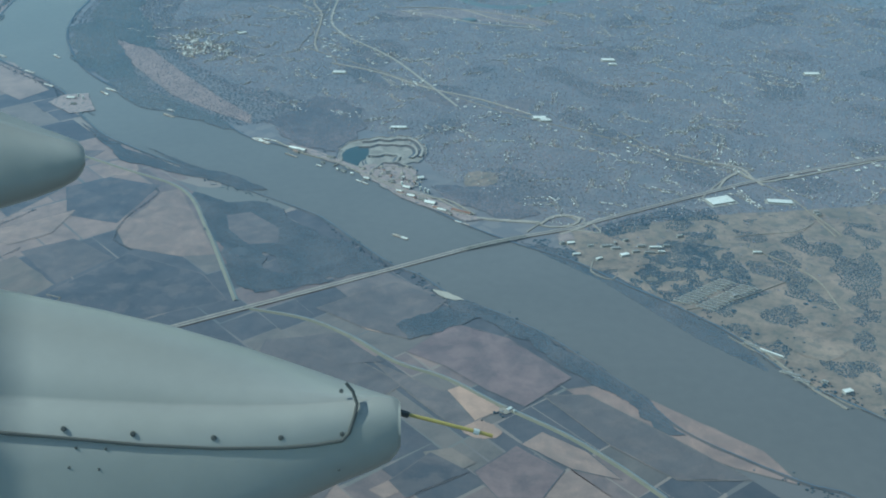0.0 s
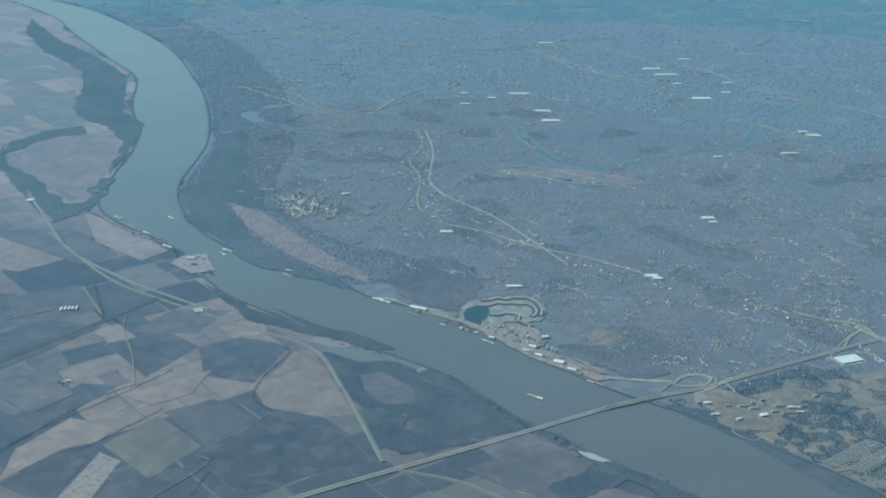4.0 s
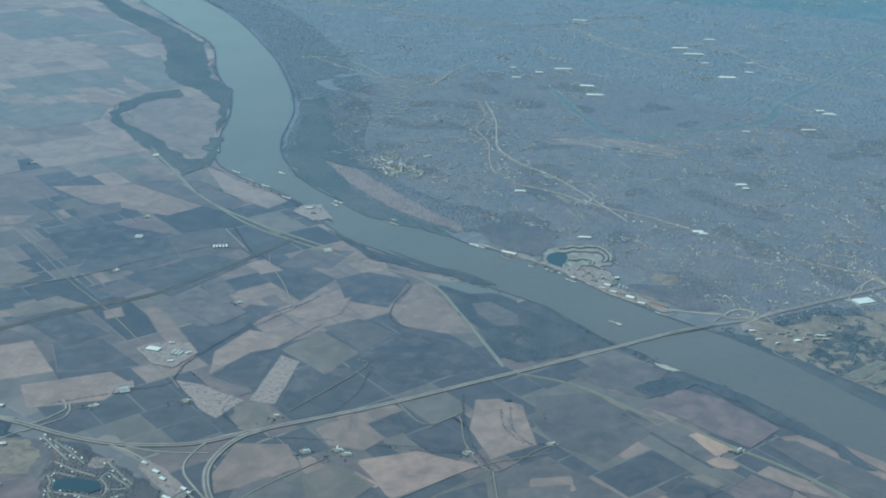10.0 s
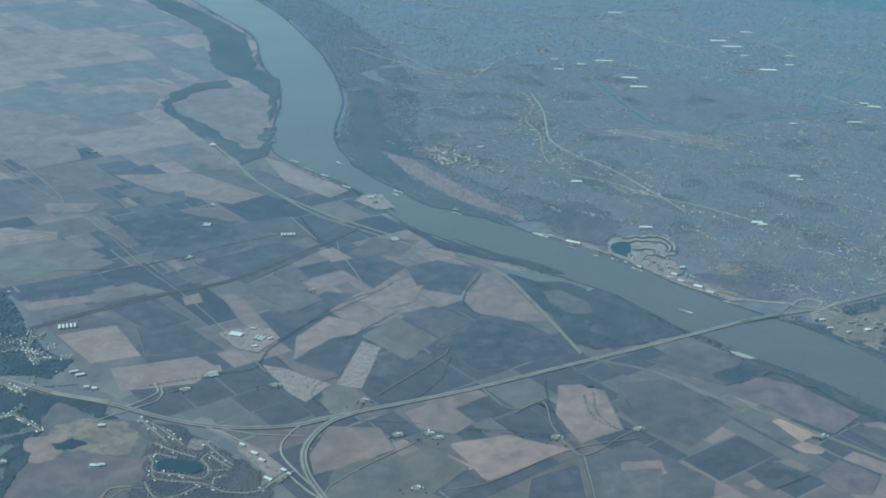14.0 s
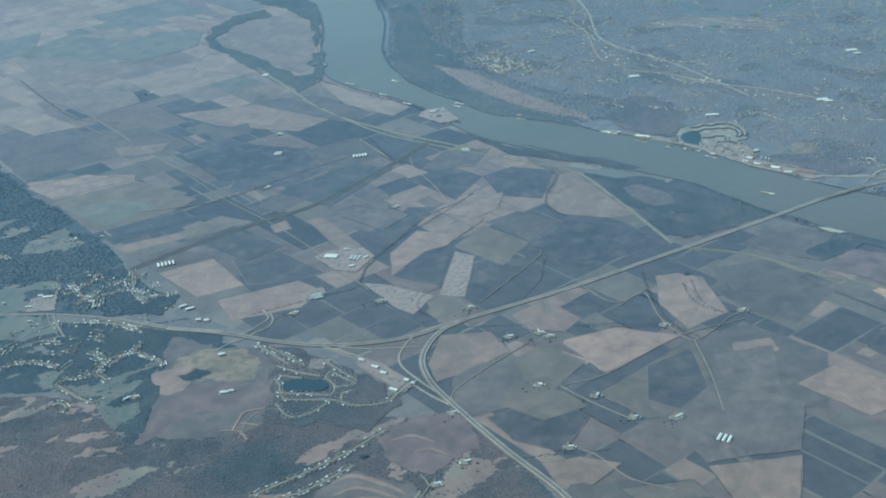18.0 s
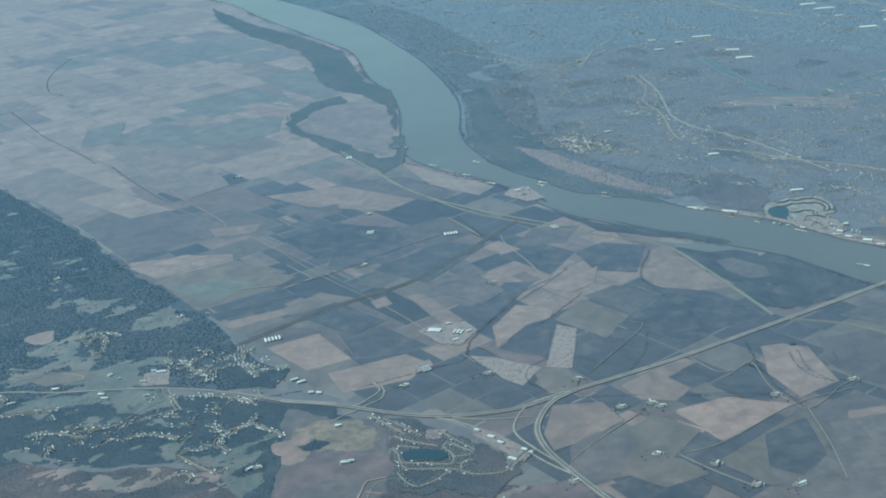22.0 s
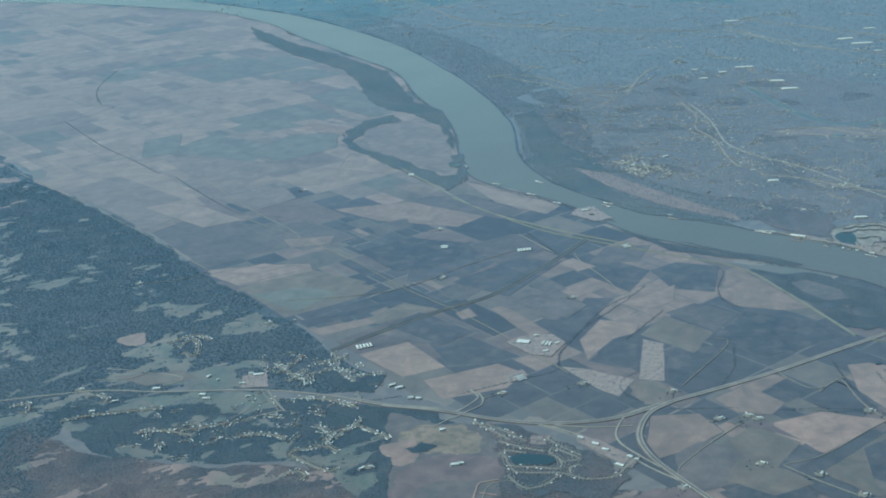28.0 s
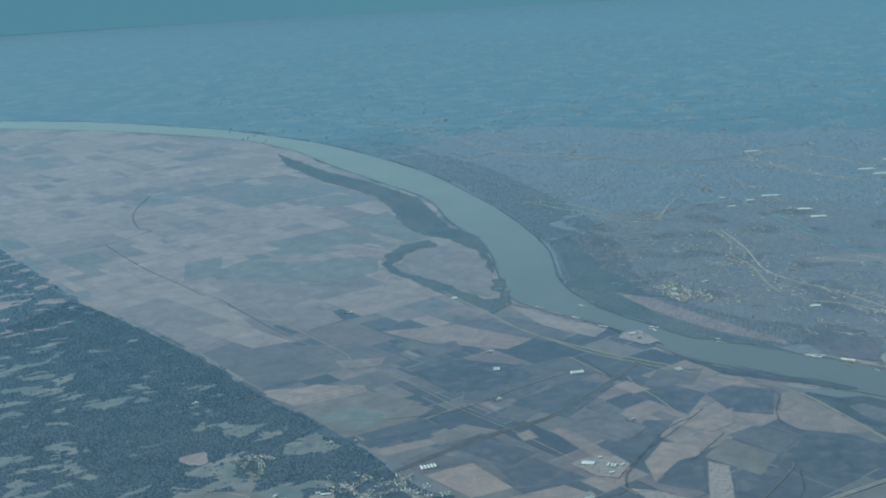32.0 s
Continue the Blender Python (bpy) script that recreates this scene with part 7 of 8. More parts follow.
# Roofs in the far suburbs.
roofs(
    (1.28, 16.53, 5, 150, 100), (1.64, 16.25, 0, 190, 120), (2.01, 16.54, 0, 420, 110), (2.25, 15.48, -10, 300, 130),
    (4.07, 18.42, 5, 420, 150), (4.72, 19.25, 5, 300, 130), (4.78, 16.69, 0, 200, 120), (4.95, 17.36, 0, 180, 100),
    (4.24, 17.27, 0, 200, 90), (4.73, 13.46, 5, 300, 80), (5.23, 14.28, -10, 260, 120), (5.16, 14.45, 0, 180, 90),
    (3.93, 13.29, 0, 140, 60), (0.139, 11.84, 30, 130, 50),
)
# Roofs in the far suburbs.
roofs(
    (4.2, 17.95, 0, 500, 160), (2.3, 14.95, 0, 350, 130), (1.29, 15.87, 0, 200, 100), (2.68, 20.76, 0, 420, 140),
    (4.37, 16.3, 0, 400, 160),
)

tagged(sheet("yard", wobble([(-3.635, 6.641), (-3.471, 6.688), (-3.413, 6.452), (-3.607, 6.453)], 1.0, 0.15, 0), "plot"), "beige car park of a shopping centre", "yard", "", "structure")
tagged(sheet("yard", wobble([(-1.733, 7.045), (-1.625, 7.134), (-1.39, 7.159), (-1.296, 6.998), (-1.415, 6.769), (-1.555, 6.812)], 1.0, 0.15, 186), "plot"), "gravel works yard on the valley floor", "yard", "", "structure")
tagged(sheet("yard", wobble([(-1.768, 6.487), (-1.626, 6.58), (-1.59, 6.487), (-1.712, 6.378)], 1.0, 0.15, 409), "plot"), "gravel yard of a farm depot", "yard", "", "structure")
tagged(sheet("yard", wobble([(-1.602, 5.65), (-1.476, 5.633), (-1.517, 5.531), (-1.608, 5.539)], 1.0, 0.15, 587), "plot"), "raw pinkish building ground", "yard", "", "structure")
tagged(sheet("yard", wobble([(-1.327, 5.642), (-1.177, 5.56), (-0.967, 5.314), (-1.03, 5.216), (-1.178, 5.383), (-1.318, 5.543)], 1.0, 0.15, 766), "plot"), "gravel lots beside the interchange", "yard", "", "structure")
tagged(sheet("yard", wobble([(2.561, 7.733), (2.653, 7.781), (2.669, 7.69), (2.571, 7.644)], 1.0, 0.15, 985), "plot"), "beige car park on the campus", "yard", "", "structure")

# The institutional campus by the bridge.
def campus(*rows):
    for x, y, turn, l, w, roof in rows:
        warehouse(x, y, turn, l, w, 10, roof, "pale institutional block on the campus", "building")


campus(
    (2.636, 7.63, 10, 44, 20, "white_roof"), (2.846, 7.598, 5, 70, 18, "grey_roof"), (2.891, 7.57, 5, 50, 22, "grey_roof"), (2.927, 7.485, 20, 50, 26, "white_roof"),
    (2.964, 7.674, 30, 30, 14, "grey_roof"), (3.045, 7.602, 0, 46, 18, "grey_roof"), (3.124, 7.582, 0, 70, 16, "white_roof"), (3.194, 7.605, 0, 40, 14, "grey_roof"),
    (3.297, 7.733, 20, 36, 18, "grey_roof"), (2.773, 7.433, 30, 40, 14, "white_roof"), (2.747, 7.596, 0, 30, 14, "grey_roof"), (2.586, 7.629, 20, 30, 16, "grey_roof"),
)
campus(
    (2.651, 7.487, 10, 44, 14, "white_roof"), (2.999, 7.529, 10, 40, 18, "grey_roof"), (3.079, 7.516, 0, 60, 12, "grey_roof"), (3.146, 7.525, 0, 40, 12, "white_roof"),
    (2.895, 7.636, 80, 30, 12, "grey_roof"), (3.446, 7.019, 30, 40, 22, "grey_roof"), (3.705, 7.529, 0, 50, 14, "white_roof"), (4.229, 8.094, 0, 36, 18, "grey_roof"),
    (4.227, 8.053, 0, 30, 18, "grey_roof"), (3.75, 6.111, 20, 46, 26, "white_roof"), (3.527, 6.256, -35, 90, 14, "grey_roof"), (3.564, 6.199, -35, 70, 16, "grey_roof"),
)
campus(
    (3.483, 6.437, -38, 120, 10, "white_roof"), (3.669, 6.19, -30, 30, 14, "grey_roof"), (3.405, 6.514, -38, 80, 10, "grey_roof"),
)

# Rows of long low barracks in a walled compound.
for i in range(13):
    k = i / 12
    for side in (-1, 1):
        x, y = 3.204 + 0.294 * k + 0.062 * side * 0.86, 6.917 + 0.235 * k - 0.062 * side * 0.5
        warehouse(x, y, -30, 84, 11, 4, "grey_roof", "long low barrack with a dull roof", "barrack")

# Long poultry and farm sheds in parallel rows.
for x, y, turn, n in ((-2.81, 7.058, 110, 5), (-1.55, 8.99, 100, 5), (-0.629, 8.991, 20, 3), (-1.65, 6.455, 25, 3), (-1.45, 6.99, 70, 3), (-2.73, 11.59, 0, 3), (-2.27, 9.177, 0, 3), (0.627, 4.644, 60, 3)):
    for i in range(n):
        a = radians(turn)
        d = (i - n / 2) * 0.026
        shed(x - math.sin(a) * d, y + math.cos(a) * d, turn, 62, 14, 5)


def farmstead(x, y, turn, seed):
    rnd = random.Random(seed)
    layer[0] += 0.0006
    c = [(x + 0.034 * math.cos(t) * rnd.uniform(0.7, 1.1), y + 0.03 * math.sin(t) * rnd.uniform(0.7, 1.1)) for t in [i * 0.785 for i in range(8)]]
    tagged(sheet("farm_yard", wobble(c, 1.0, 0.1, seed), "gravel"), "pale gravel farmyard", "yard", "farmyards", "structure")
    house((x - 0.02) * KM, (y - 0.012) * KM, turn + 90, rnd.choice((0, 1, 3)))
    shed(x + 0.018, y + 0.008, turn, rnd.uniform(22, 34), rnd.uniform(11, 14), 6, label="white metal-roofed barn in a farmyard", category="barn", name="barn")
    shed(x + 0.004, y + 0.03, turn + 90, rnd.uniform(14, 22), 9, 4, rnd.choice(("white_roof", "grey_roof", "red_roof")), "small farm shed in a farmyard")
    if rnd.random() < 0.7:
        silo(x + 0.04, y - 0.01, 4, 12)
    rng2 = np.random.default_rng(seed)
    n = 7
    v, f = crowns(x * KM + rng2.normal(0, 1.6, n) - 1.2, y * KM + rng2.normal(0, 1.2, n) - 1.2, 0.26, rng2, 0.6)
    v[:, 2] += 0.05
    tagged(new("yard_trees", mesh_of("yard_trees", v.tolist(), f, ["dark_trees"])), "dark trees sheltering a farmyard", "trees", "", "stuff")


for i, (x, y, turn) in enumerate((
    (0.0262, 5.092, 60), (1.03, 5.949, 40), (0.528, 5.819, 10), (-0.18, 5.763, 0), (-0.419, 5.781, 20), (0.436, 4.858, 20), (-0.765, 4.999, 30),
    (-2.22, 3.628, 20), (-1.39, 3.956, 0), (-1.82, 3.374, 50), (-0.852, 4.38, 10), (-0.552, 4.081, 0), (-0.277, 5.23, -30), (-0.702, 4.553, 10), (-0.165, 4.63, 0),
    (-2.34, 9.665, 0), (-2.26, 8.396, 20), (-1.19, 7.849, 0), (2.14, 5.946, 40), (0.418, 4.845, 20), (0.202, 4.867, 20),
    (-4.79, 6.516, 0), (-4.96, 8.564, 0), (-3.62, 7.579, 0), (-2.6, 5.329, 10), (-0.231, 5.805, 0), (-0.655, 6.176, 0), (-1.23, 6.332, 0), (-1.78, 6.232, 0), (-3.89, 11.17, 0),
    (-1.36, 4.196, 20), (-1.99, 4.157, 0),
)):
    farmstead(x, y, turn, 100 + i)


# ---- the bridge ----
def bridge(ax, ay, bx, by):
    """Twin girder decks on rows of piers over the floodplain and the river."""
    a, b = Vector((ax * KM, ay * KM)), Vector((bx * KM, by * KM))
    d = (b - a).normalized()
    n = Vector((-d.y, d.x))
    length = (b - a).length
    thing = empty("river_bridge", a.x, a.y, 0.0, math.degrees(math.atan2(d.y, d.x)))
    rise = lambda u: 0.16 + 0.3 * math.sin(math.pi * min(1, max(0, u / length)))
    steps = 40
    for s in (-0.46, 0.46):
        v, f = [], []
        for i in range(steps + 1):
            u = length * i / steps
            z = rise(u)
            v += [(u, s - 0.24, z), (u, s + 0.24, z), (u, s + 0.18, z - 0.08), (u, s - 0.18, z - 0.08)]
            if i:
                o = (i - 1) * 4
                f += [(o + k, o + (k + 1) % 4, o + 4 + (k + 1) % 4, o + 4 + k) for k in range(4)]
        part("deck", mesh_of("deck", v, f, ["concrete"]), thing, "pale concrete road deck on girders")
        for t in (-0.24, 0.24):
            v, f = [], []
            for i in range(steps + 1):
                u = length * i / steps
                z = rise(u)
                v += [(u, s + t - 0.02, z), (u, s + t + 0.02, z), (u, s + t + 0.02, z + 0.05), (u, s + t - 0.02, z + 0.05)]
                if i:
                    o = (i - 1) * 4
                    f += [(o + k, o + (k + 1) % 4, o + 4 + (k + 1) % 4, o + 4 + k) for k in range(4)]
            part("parapet", mesh_of("parapet", v, f, ["concrete"]), thing)
    pier_count = int(length / 2.6)
    for i in range(1, pier_count):
        u = length * i / pier_count
        z = rise(u) - 0.07
        part("pier", mesh_of("pier", *boxes((u - 0.04, -0.6, 0, u + 0.04, -0.3, z), (u - 0.04, 0.3, 0, u + 0.04, 0.6, z), (u - 0.05, -0.68, z - 0.03, u + 0.05, 0.68, z)), ["concrete"]), thing)
    return tagged(thing, "long twin-deck concrete highway bridge over the river", "bridge")


bridge(1.99, 7.533, 2.4, 7.726)


# ---- quarry and river terminals ----
def quarry(rim, pool, benches):
    """A pit of pale rock with its benches, each a raised lip over a face coloured dark for shade, and standing water.
    """
    thing = empty("quarry", 0, 0)
    out = smooth_line(rim, 0.8, closed=True)
    out = [q + Vector((noise.noise((q.x * 0.5, q.y * 0.5, 3.0)), noise.noise((q.x * 0.5, q.y * 0.5, 6.0)))) * 1.8 for q in out]
    part("pit_floor", mesh_of("pit_floor", [(q.x, q.y, 0.075) for q in out], [tuple(range(len(out)))], ["stone"]), thing, "pale dusty quarry floor")
    lip = out + [out[0].copy()]
    part("rim", strip_mesh("rim", lip, [(-0.3, 0.06), (-0.1, 0.2), (0.15, 0.2), (0.6, 0.05)], ["brown", "stone", "litter"], [0, 1, 2]), thing, "raised rim of pale broken rock")
    for k, b in enumerate(benches):
        line = [q + Vector((0, 1.3 * noise.noise((q.x * 0.35, k * 3.0, 1.0)))) for q in smooth_line(b, 0.5)]
        # Bench faces take the dark litter colour to stand in for shade.
        part("bench", strip_mesh("bench", line, [(-1.05, 0.08), (-0.85, 0.1), (-0.2, 0.42), (0.45, 0.44), (0.6, 0.08)], ["litter", "pond", "stone", "stone"], [0, 0, 2, 3]), thing, "pale rock bench above a face coloured dark for shade")
    out = [q + Vector((noise.noise((q.x * 0.6, q.y * 0.6, 3.0)), noise.noise((q.x * 0.6, q.y * 0.6, 6.0)))) * 0.6 for q in smooth_line(pool, 0.6, closed=True)]
    part("pool", mesh_of("pool", [(q.x, q.y, 0.09) for q in out], [tuple(range(len(out)))], ["pond"]), thing, "dark blue water standing in the pit")
    return tagged(thing, "terraced pale limestone quarry on the river bluff", "quarry")


quarry([(1.207, 9.046), (1.236, 9.152), (1.343, 9.242), (1.581, 9.315), (1.702, 9.286), (1.774, 9.169), (1.794, 9.022), (1.766, 8.888), (1.69, 8.826), (1.629, 8.795), (1.721, 8.691), (1.733, 8.485), (1.653, 8.384), (1.562, 8.408), (1.457, 8.524), (1.368, 8.691), (1.399, 8.838), (1.366, 8.729), (1.3, 8.708), (1.232, 8.823)], [(1.226, 8.984), (1.271, 9.09), (1.368, 9.124), (1.401, 9.073), (1.402, 8.949), (1.361, 8.837), (1.314, 8.718), (1.259, 8.765), (1.225, 8.883)], [[(1.345, 9.198), (1.582, 9.249), (1.715, 9.221), (1.77, 9.063), (1.755, 8.928)], [(1.334, 9.092), (1.545, 9.151), (1.695, 9.113), (1.731, 8.999), (1.697, 8.896)], [(1.403, 8.928), (1.541, 8.963), (1.608, 8.914), (1.591, 8.824)], [(1.457, 8.712), (1.514, 8.821), (1.591, 8.804), (1.698, 8.748)]])
for pts in (
    [(1.725, 8.485), (1.687, 8.671), (1.592, 8.755), (1.472, 8.732), (1.426, 8.635), (1.523, 8.507), (1.642, 8.437)],
    [(1.591, 8.814), (1.604, 8.904), (1.549, 8.953), (1.415, 8.919)],
    [(1.559, 8.527), (1.618, 8.547), (1.638, 8.669)],
    [(1.225, 8.883), (1.221, 8.823), (1.176, 8.753)],
):
    road("gravel", 10, "pale haul road in the quarry", *pts)
tagged(sheet("stone_yard", wobble([(1.34, 8.744), (1.54, 8.823), (1.74, 8.68), (1.71, 8.403), (1.56, 8.402), (1.38, 8.583)], 2.0, 0.5, 5), "plot"), "dusty pale stone yard between quarry and river", "yard", "", "structure")
tagged(sheet("terminal_yard", wobble([(0.802, 9.189), (1.07, 9.001), (1.74, 8.333), (2.07, 8.009), (2.15, 7.946), (2.03, 7.914), (1.67, 8.221), (1.31, 8.705), (0.951, 9)], 2.0, 0.3, 6), "plot"), "dusty gravel river terminal yard", "yard", "", "structure")
tagged(sheet("terminal_yard", wobble([(-0.991, 10.1), (-0.816, 10.16), (-0.664, 9.771), (-0.836, 9.701), (-1.06, 9.935)], 1.5, 0.3, 8), "plot"), "dusty gravel barge terminal yard", "yard", "", "structure")


road("gravel", 14, "pale dusty haul road along the river terminals", (0.719, 9.22), (0.952, 8.98), (1.17, 8.84), (1.38, 8.63), (1.6, 8.403), (1.78, 8.273), (1.93, 8.223), (2.03, 8.106), (2.09, 8.009))


def stockpile(x, y, r, h):
    v, f = cylinder(r * M, 0.01, 12, h * M)
    rnd = random.Random(int(x * 9999))
    v = [(a * rnd.uniform(0.85, 1.15), b * rnd.uniform(0.85, 1.15), c) for a, b, c in v]
    ob = new("stockpile", mesh_of("stockpile", v, f, ["stone"]))
    ob.location = (x * KM, y * KM, 0.1)
    return tagged(ob, "conical pile of crushed pale stone", "stockpile", "stone stockpiles")


for i, (x, y) in enumerate(((1.44, 8.677), (1.51, 8.631), (1.57, 8.538), (1.64, 8.631), (1.68, 8.493), (1.5, 8.745), (1.61, 8.746), (1.38, 8.706), (1.67, 8.746), (1.55, 8.678))):
    stockpile(x, y, 16 + (i * 7) % 14, 10 + (i * 5) % 9)
rnd = random.Random(5)
for i in range(34):
    k = rnd.random()
    a, b = (1.38, 8.706), (1.72, 8.521)
    stockpile(a[0] + (b[0] - a[0]) * k + rnd.gauss(0, 0.035), a[1] + (b[1] - a[1]) * k + rnd.gauss(0, 0.05), rnd.uniform(6, 15), rnd.uniform(4, 9))
for i in range(16):
    k = rnd.random()
    shed(a[0] + (b[0] - a[0]) * k + rnd.gauss(0, 0.03), a[1] + (b[1] - a[1]) * k + rnd.gauss(0, 0.04), rnd.choice((10, 60, 100, 150)), rnd.uniform(14, 30), rnd.uniform(8, 14), 7, rnd.choice(("white_roof", "grey_roof", "grey_roof", "red_roof")), "small works building among stone piles", "works shed", "works_shed", "quarry works")
a, b = (0.786, 9.124), (2.02, 7.945)
for i in range(22):
    k = rnd.random()
    shed(a[0] + (b[0] - a[0]) * k + rnd.gauss(0, 0.012), a[1] + (b[1] - a[1]) * k + rnd.gauss(0, 0.012), -36 + rnd.uniform(-8, 8), rnd.uniform(16, 45), rnd.uniform(9, 16), 8, rnd.choice(("white_roof", "grey_roof", "grey_roof", "red_roof")), "small shed on the river terminal strip", "works shed", "works_shed", "terminal sheds")
for x, y, turn, l, w, roof in ((0.91, 9.041, -28, 130, 26, "white_roof"), (1.82, 8.171, -25, 70, 34, "white_roof"), (1.77, 8.222, -25, 50, 30, "grey_roof"), (2.01, 8.041, -30, 130, 24, "red_roof"),
                               (1.67, 8.403, -25, 50, 24, "white_roof"), (1.57, 8.492, -25, 40, 24, "grey_roof"), (1.7, 8.272, -25, 50, 22, "white_roof"), (1.15, 8.9, -28, 60, 20, "grey_roof"), (1.76, 8.558, 10, 40, 30, "white_roof"),
                               (-0.913, 10.03, 0, 60, 28, "white_roof"), (-0.859, 9.896, 0, 40, 24, "grey_roof"), (1.89, 8.065, -28, 60, 20, "white_roof")):
    shed(x, y, turn, l, w, 10, roof, "long industrial shed at the river terminal", "industrial shed", "industrial_shed", "terminal sheds")
for x, y in ((1.76, 8.377), (1.79, 8.351), (1.81, 8.325), (1.64, 8.448), (-0.865, 10.06), (-0.814, 10.01)):
    silo(x, y, 7, 24)


# ---- barges ----
HULL = mesh_of("hull", *boxes((-0.95, -0.2, 0, 0.95, 0.2, 0.1), (-1.1, -0.16, 0.05, -0.95, 0.16, 0.1), (0.95, -0.16, 0.05, 1.1, 0.16, 0.1)), ["rust"])
COVER = mesh_of("cargo_cover", *gable(1.75, 0.3, 0.1, 0.0, 0.02), ["white_roof"])
COAMING = mesh_of("coaming", *boxes((-0.9, -0.17, 0.1, 0.9, -0.15, 0.13), (-0.9, 0.15, 0.1, 0.9, 0.17, 0.13), (-0.92, -0.17, 0.1, -0.9, 0.17, 0.13), (0.9, -0.17, 0.1, 0.92, 0.17, 0.13)), ["steel"])


def barge(x, y, turn, covered):
    thing = empty("barge", x, y, 0.1, turn)
    part("hull", HULL, thing)
    part("coaming", COAMING, thing)
    if covered:
        part("cargo_cover", COVER, thing, "pale cargo cover")
    return tagged(thing, "rusty river barge, covered with pale hatches" if covered else "rusty open river barge", "barge", "barges on the river")


def tow(x, y, turn, rows, cols, seed):
    rnd = random.Random(seed)
    c, s = math.cos(radians(turn)), math.sin(radians(turn))
    for i in range(rows):
        for j in range(cols):
            u, v = (i - rows / 2 + 0.5) * 2.25, (j - cols / 2 + 0.5) * 0.43
            barge(x * KM + u * c - v * s, y * KM + u * s + v * c, turn, rnd.random() < 0.6)


for i, (x, y, turn, r, c) in enumerate((
    (1.64, 7.699, -35, 2, 2), (0.64, 9.198, -40, 3, 3), (0.876, 8.938, -38, 2, 1), (1.08, 8.761, -38, 1, 1), (1.38, 8.491, -40, 2, 1), (-0.101, 9.682, -40, 2, 2), (-0.691, 10.16, -45, 2, 2),
    (-1.32, 11.08, -50, 2, 2), (-1.78, 11.08, -35, 2, 2), (-1.42, 10.66, -35, 2, 2), (-1.17, 10.33, -35, 2, 2), (-0.664, 10.24, -35, 2, 2), (0.674, 9.221, -20, 3, 2), (-0.109, 9.798, -30, 1, 2), (2.01, 7.891, -35, 2, 1), (-2.12, 11.85, -75, 2, 1),
)):
    tow(x, y, turn, r, c, i)


# ---- ponds and sandbars ----
def pond(label, x, y, a, b, turn, mat="pond"):
    pts = [(x + (a * math.cos(t) * math.cos(turn) - b * math.sin(t) * math.sin(turn)) / 1000, y + (a * math.cos(t) * math.sin(turn) + b * math.sin(t) * math.cos(turn)) / 1000) for t in [i * 0.5236 for i in range(12)]]
    return tagged(sheet("pond", wobble(pts, 0.6, 0.12, int(a)), mat, 0.3), label, "pond", "ponds", "structure")


pond("small dark green golf course pond", -1.22, 4.642, 26, 12, 0.2)
pond("small dark farm pond", -2.29, 3.65, 22, 16, 0.4)
tagged(sheet("pond", wobble([(-1.752, 5.394), (-1.654, 5.427), (-1.502, 5.395), (-1.454, 5.338), (-1.508, 5.284), (-1.694, 5.298), (-1.74, 5.334)], 0.6, 0.1, 4), "pond", 0.3), "dark pond between houses", "pond", "ponds", "structure")
pond("small green pond in the suburbs", 2.23, 12.4, 70, 60, 0.0, "teal_water")
pond("small field pond", 0.795, 6.466, 25, 15, 0.5)
pond("small blue pond beside the far bank", -2.23, 11.87, 60, 60, 0.5, "teal_water")
tagged(sheet("sandbar", wobble([(1.822, 7.06), (1.897, 7.036), (1.991, 6.952), (1.94, 6.939), (1.866, 6.987)], 1.0, 0.2, 9), "sand", 0.25), "pale sandbar at the edge of the river", "sandbar", "", "structure")


# ---- the aircraft wing beside the camera ----
MAT["paint"] = material("grey_green_aircraft_paint", (0.296, 0.284, 0.268), (0.268, 0.258, 0.243), 12.0, 160.0, rough=0.4, sheen=0, vary=0.0)
MAT["seal"] = material("dark_panel_sealant", (0.06, 0.06, 0.06), (0.09, 0.09, 0.085), 20.0, 90.0, rough=0.7, sheen=0, vary=0.0)
MAT["rod"] = material("yellowed_rod", (0.42, 0.33, 0.10), (0.34, 0.26, 0.08), 20.0, 90.0, rough=0.5, sheen=0, vary=0.0)
U = 0.05 / 2000.0
wing = new("aircraft_wing")
wing.matrix_basis = pose(*PATH[0][1:])
tagged(wing, "grey-green painted airliner wing with flap track fairings", "aircraft wing")


def spot(u, v, depth):
    """A point of the wing: across, down and away, in the wing's own axes."""
    return ((u - 784) * U * depth, (441 - v) * U * depth, -0.05 * depth)


def fairing(depth, stations):
    """A flap track fairing lofted through its stations: along, top, ridge, foot."""
    n, rings = 14, []
    for u, top, ridge, foot in stations:
        h, r = foot - ridge, ridge - top
        ringpts = [(top, 0.12), (top + r * 0.04, 0.088), (top + r * 0.3, 0.052), (top + r * 0.65, 0.026), (ridge - r * 0.06, 0.012), (ridge - r * 0.01, 0.012), (ridge + h * 0.03, -0.002), (ridge + h * 0.35, -0.004), (ridge + h * 0.7, -0.002), (foot - h * 0.08, 0.006), (foot - h * 0.02, 0.022), (foot, 0.055), (foot - h * 0.1, 0.14), (top + 4, 0.17)]
        rings.append([spot(u, v, depth * (1 + z)) for v, z in ringpts])
    verts = [p for r in rings for p in r]
    faces = [(k * n + i, k * n + (i + 1) % n, (k + 1) * n + (i + 1) % n, (k + 1) * n + i) for k in range(len(rings) - 1) for i in range(n)]
    faces += [tuple(range(n)), tuple((len(rings) - 1) * n + i for i in range(n))[::-1]]
    return mesh_of("fairing", verts, faces, ["paint"], smooth=True)


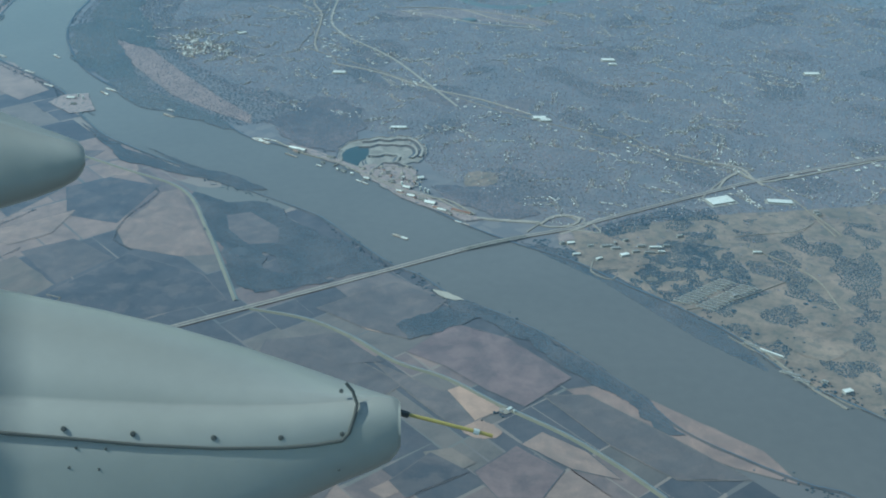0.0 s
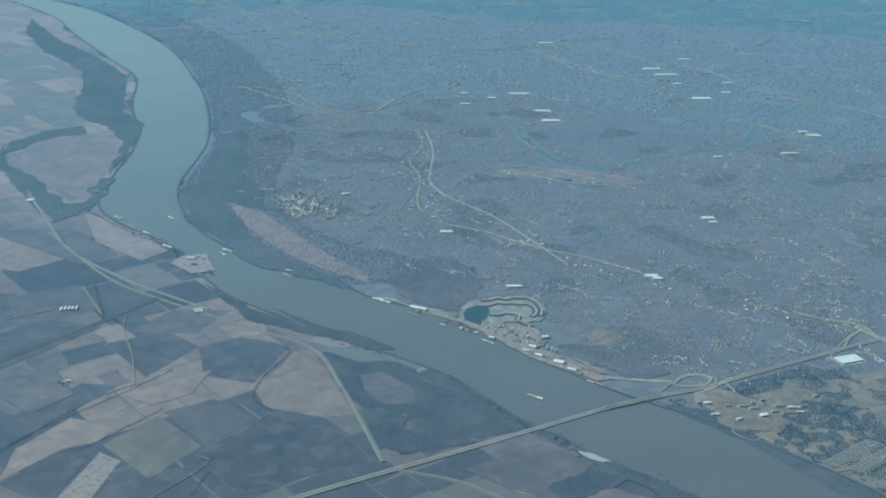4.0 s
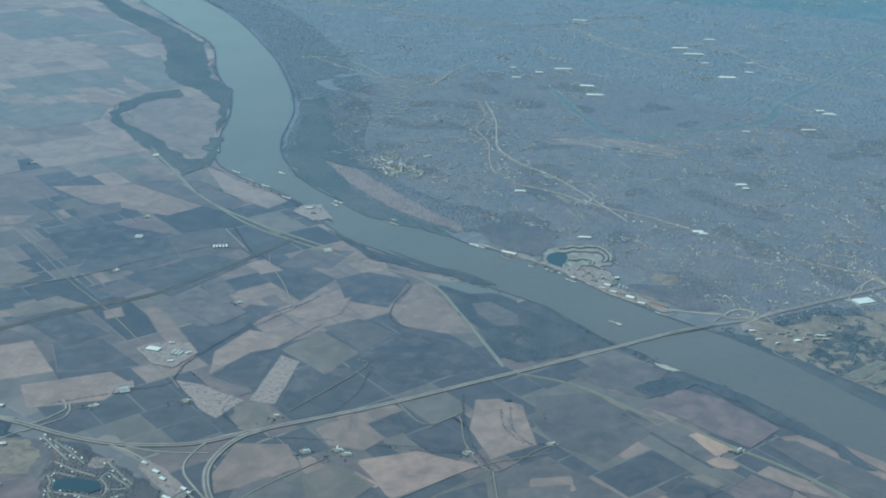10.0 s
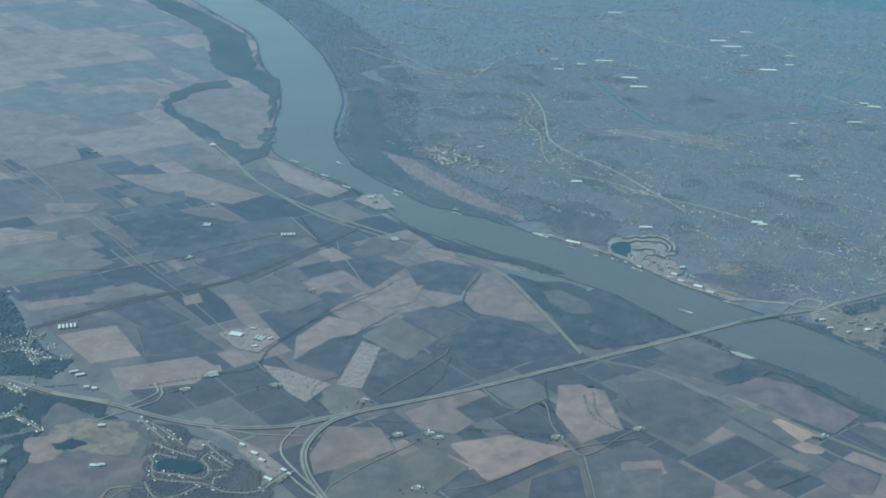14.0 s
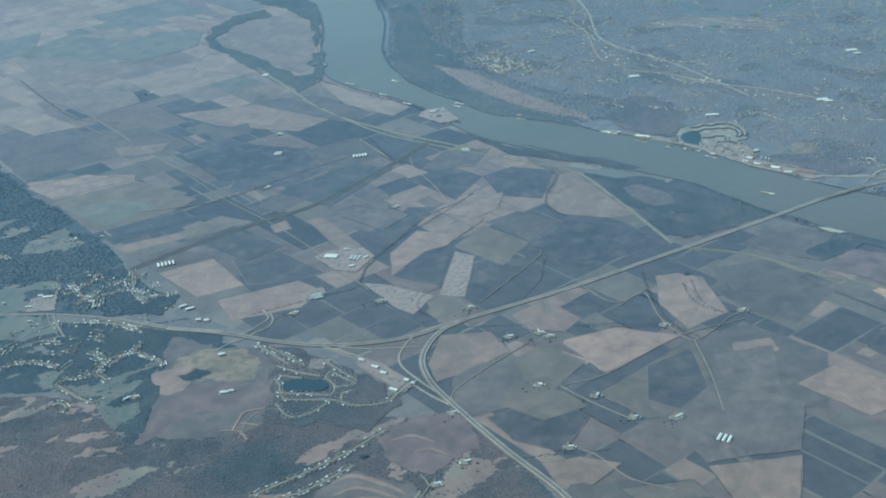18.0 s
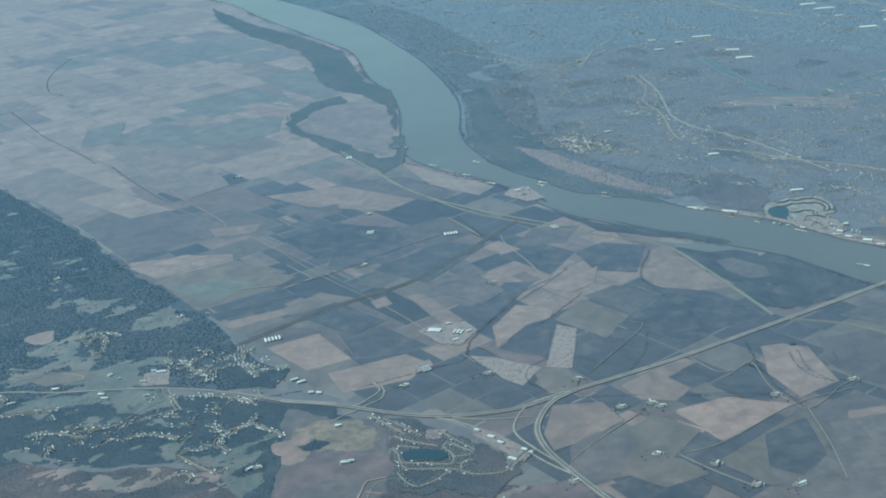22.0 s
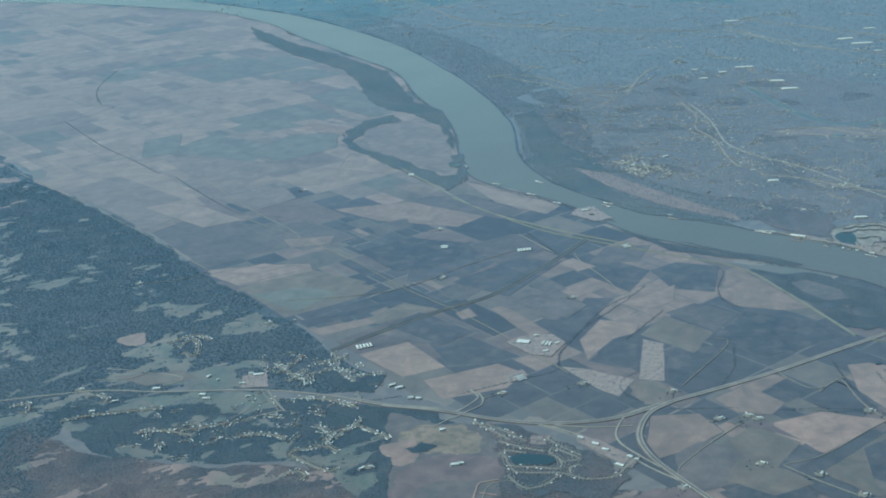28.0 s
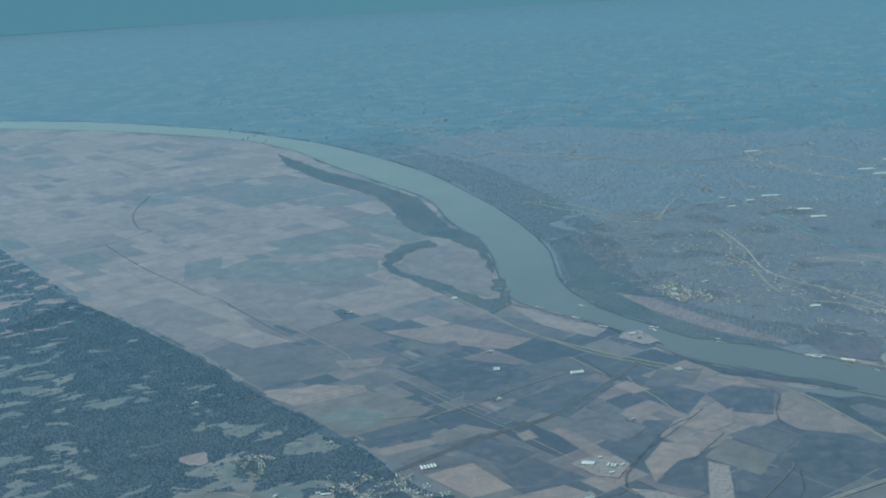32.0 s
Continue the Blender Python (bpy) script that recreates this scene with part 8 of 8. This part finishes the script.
def tube(points, depth, r, sides_n=6):
    verts, faces = [], []
    p = [Vector(spot(u, v, depth)) for u, v in points]
    for i, q in enumerate(p):
        d = (p[min(i + 1, len(p) - 1)] - p[max(i - 1, 0)]).normalized()
        a = d.cross(Vector((0, 0, 1))).normalized()
        b = d.cross(a)
        verts += [tuple(q + (a * math.cos(k * math.tau / sides_n) + b * math.sin(k * math.tau / sides_n)) * r) for k in range(sides_n)]
        if i:
            faces += [((i - 1) * sides_n + k, (i - 1) * sides_n + (k + 1) % sides_n, i * sides_n + (k + 1) % sides_n, i * sides_n + k) for k in range(sides_n)]
    return verts, faces


def bolt(u, v, r, depth):
    """A flat round fastener head, a little proud of the skin."""
    n = 14
    verts = [spot(u + r * k * math.cos(i * math.tau / n), v + r * k * math.sin(i * math.tau / n), depth + d) for k, d in ((0.75, 0.0), (1.0, 0.006), (1.0, 0.03)) for i in range(n)]
    return verts, [tuple(range(n))] + [(j * n + i, j * n + (i + 1) % n, (j + 1) * n + (i + 1) % n, (j + 1) * n + i) for j in range(2) for i in range(n)]


LONG = [(-80, 497, 706, 1075), (60, 524, 711, 1045), (179, 548, 717, 1012), (300, 576, 721, 985), (419, 610, 722, 940), (520, 643, 719, 893), (600, 671, 712, 856), (660, 692, 706, 832), (690, 701, 704, 817), (703, 706, 708, 802), (709, 714, 716, 790)]
BLUNT = [(-260, 100, 128, 440), (-120, 150, 178, 408), (0, 197, 221, 370), (60, 221, 238, 352), (110, 239, 250, 333), (136, 249, 257, 318), (147, 260, 266, 303), (151, 275, 278, 290)]
near = part("flap_fairing", fairing(8.0, LONG), wing, "long grey-green fairing with a square tail")
part("panel_seam", mesh_of("panel_seam", *tube([(-80, 758), (0, 766), (120, 776), (250, 788), (380, 794), (500, 793), (560, 788), (606, 780), (618, 766), (628, 735), (632, 715), (624, 692), (612, 678)], 7.962, 0.0006), ["seal"]), near, "dark panel seam")
for u, v, r in ((112, 759, 5), (235, 768, 5), (378, 775, 5), (497, 775, 5), (605, 768, 4), (604, 692, 4), (600, 832, 2.5), (134, 793, 2.5), (187, 795, 2.5), (122, 828, 2.5), (175, 831, 2.5)):
    part("fastener", mesh_of("fastener", *bolt(u, v, r, 8.08 if v < 700 else 7.962), ["seal"]), near)
rod = part("static_rod", mesh_of("static_rod", *tube([(700, 729), (760, 743), (850, 766), (872, 772)], 8.25, 0.0007), ["rod"]), near, "thin yellowed rod")
part("collar", mesh_of("collar", *tube([(838, 763), (848, 766)], 8.24, 0.0011), ["steel"]), rod, "pale metal collar")
part("socket", mesh_of("socket", *tube([(700, 728), (724, 735)], 8.24, 0.0012), ["seal"]), rod, "dark rubber socket")
part("flap_fairing", fairing(5.2, BLUNT), wing, "grey-green fairing with a blunt rounded tail")
part("flap_fairing", fairing(9.0, [(u - 244, v - 1028, w - 1028, x - 1028) for u, v, w, x in LONG]), wing, "long grey fairing beyond the flap")
fp = [(-760, -1400), (60, -1400), (-20, -1010), (-150, -640), (-190, 700), (-100, 1300), (-760, 1300)]
k = len(fp)
v = [spot(a, b, 9.2) for a, b in fp] + [spot(a, b, 9.6) for a, b in fp]
part("flap", mesh_of("flap", v, [tuple(range(k)), tuple(range(2 * k - 1, k - 1, -1))] + [(i, i + k, (i + 1) % k + k, (i + 1) % k) for i in range(k)], ["paint"]), wing, "pale grey flap panel")
part("flap_edge", mesh_of("flap_edge", *tube([(-150, -640), (-190, 700), (-100, 1300)], 9.18, 0.0012), ["steel"]), wing, "bright metal flap edge")
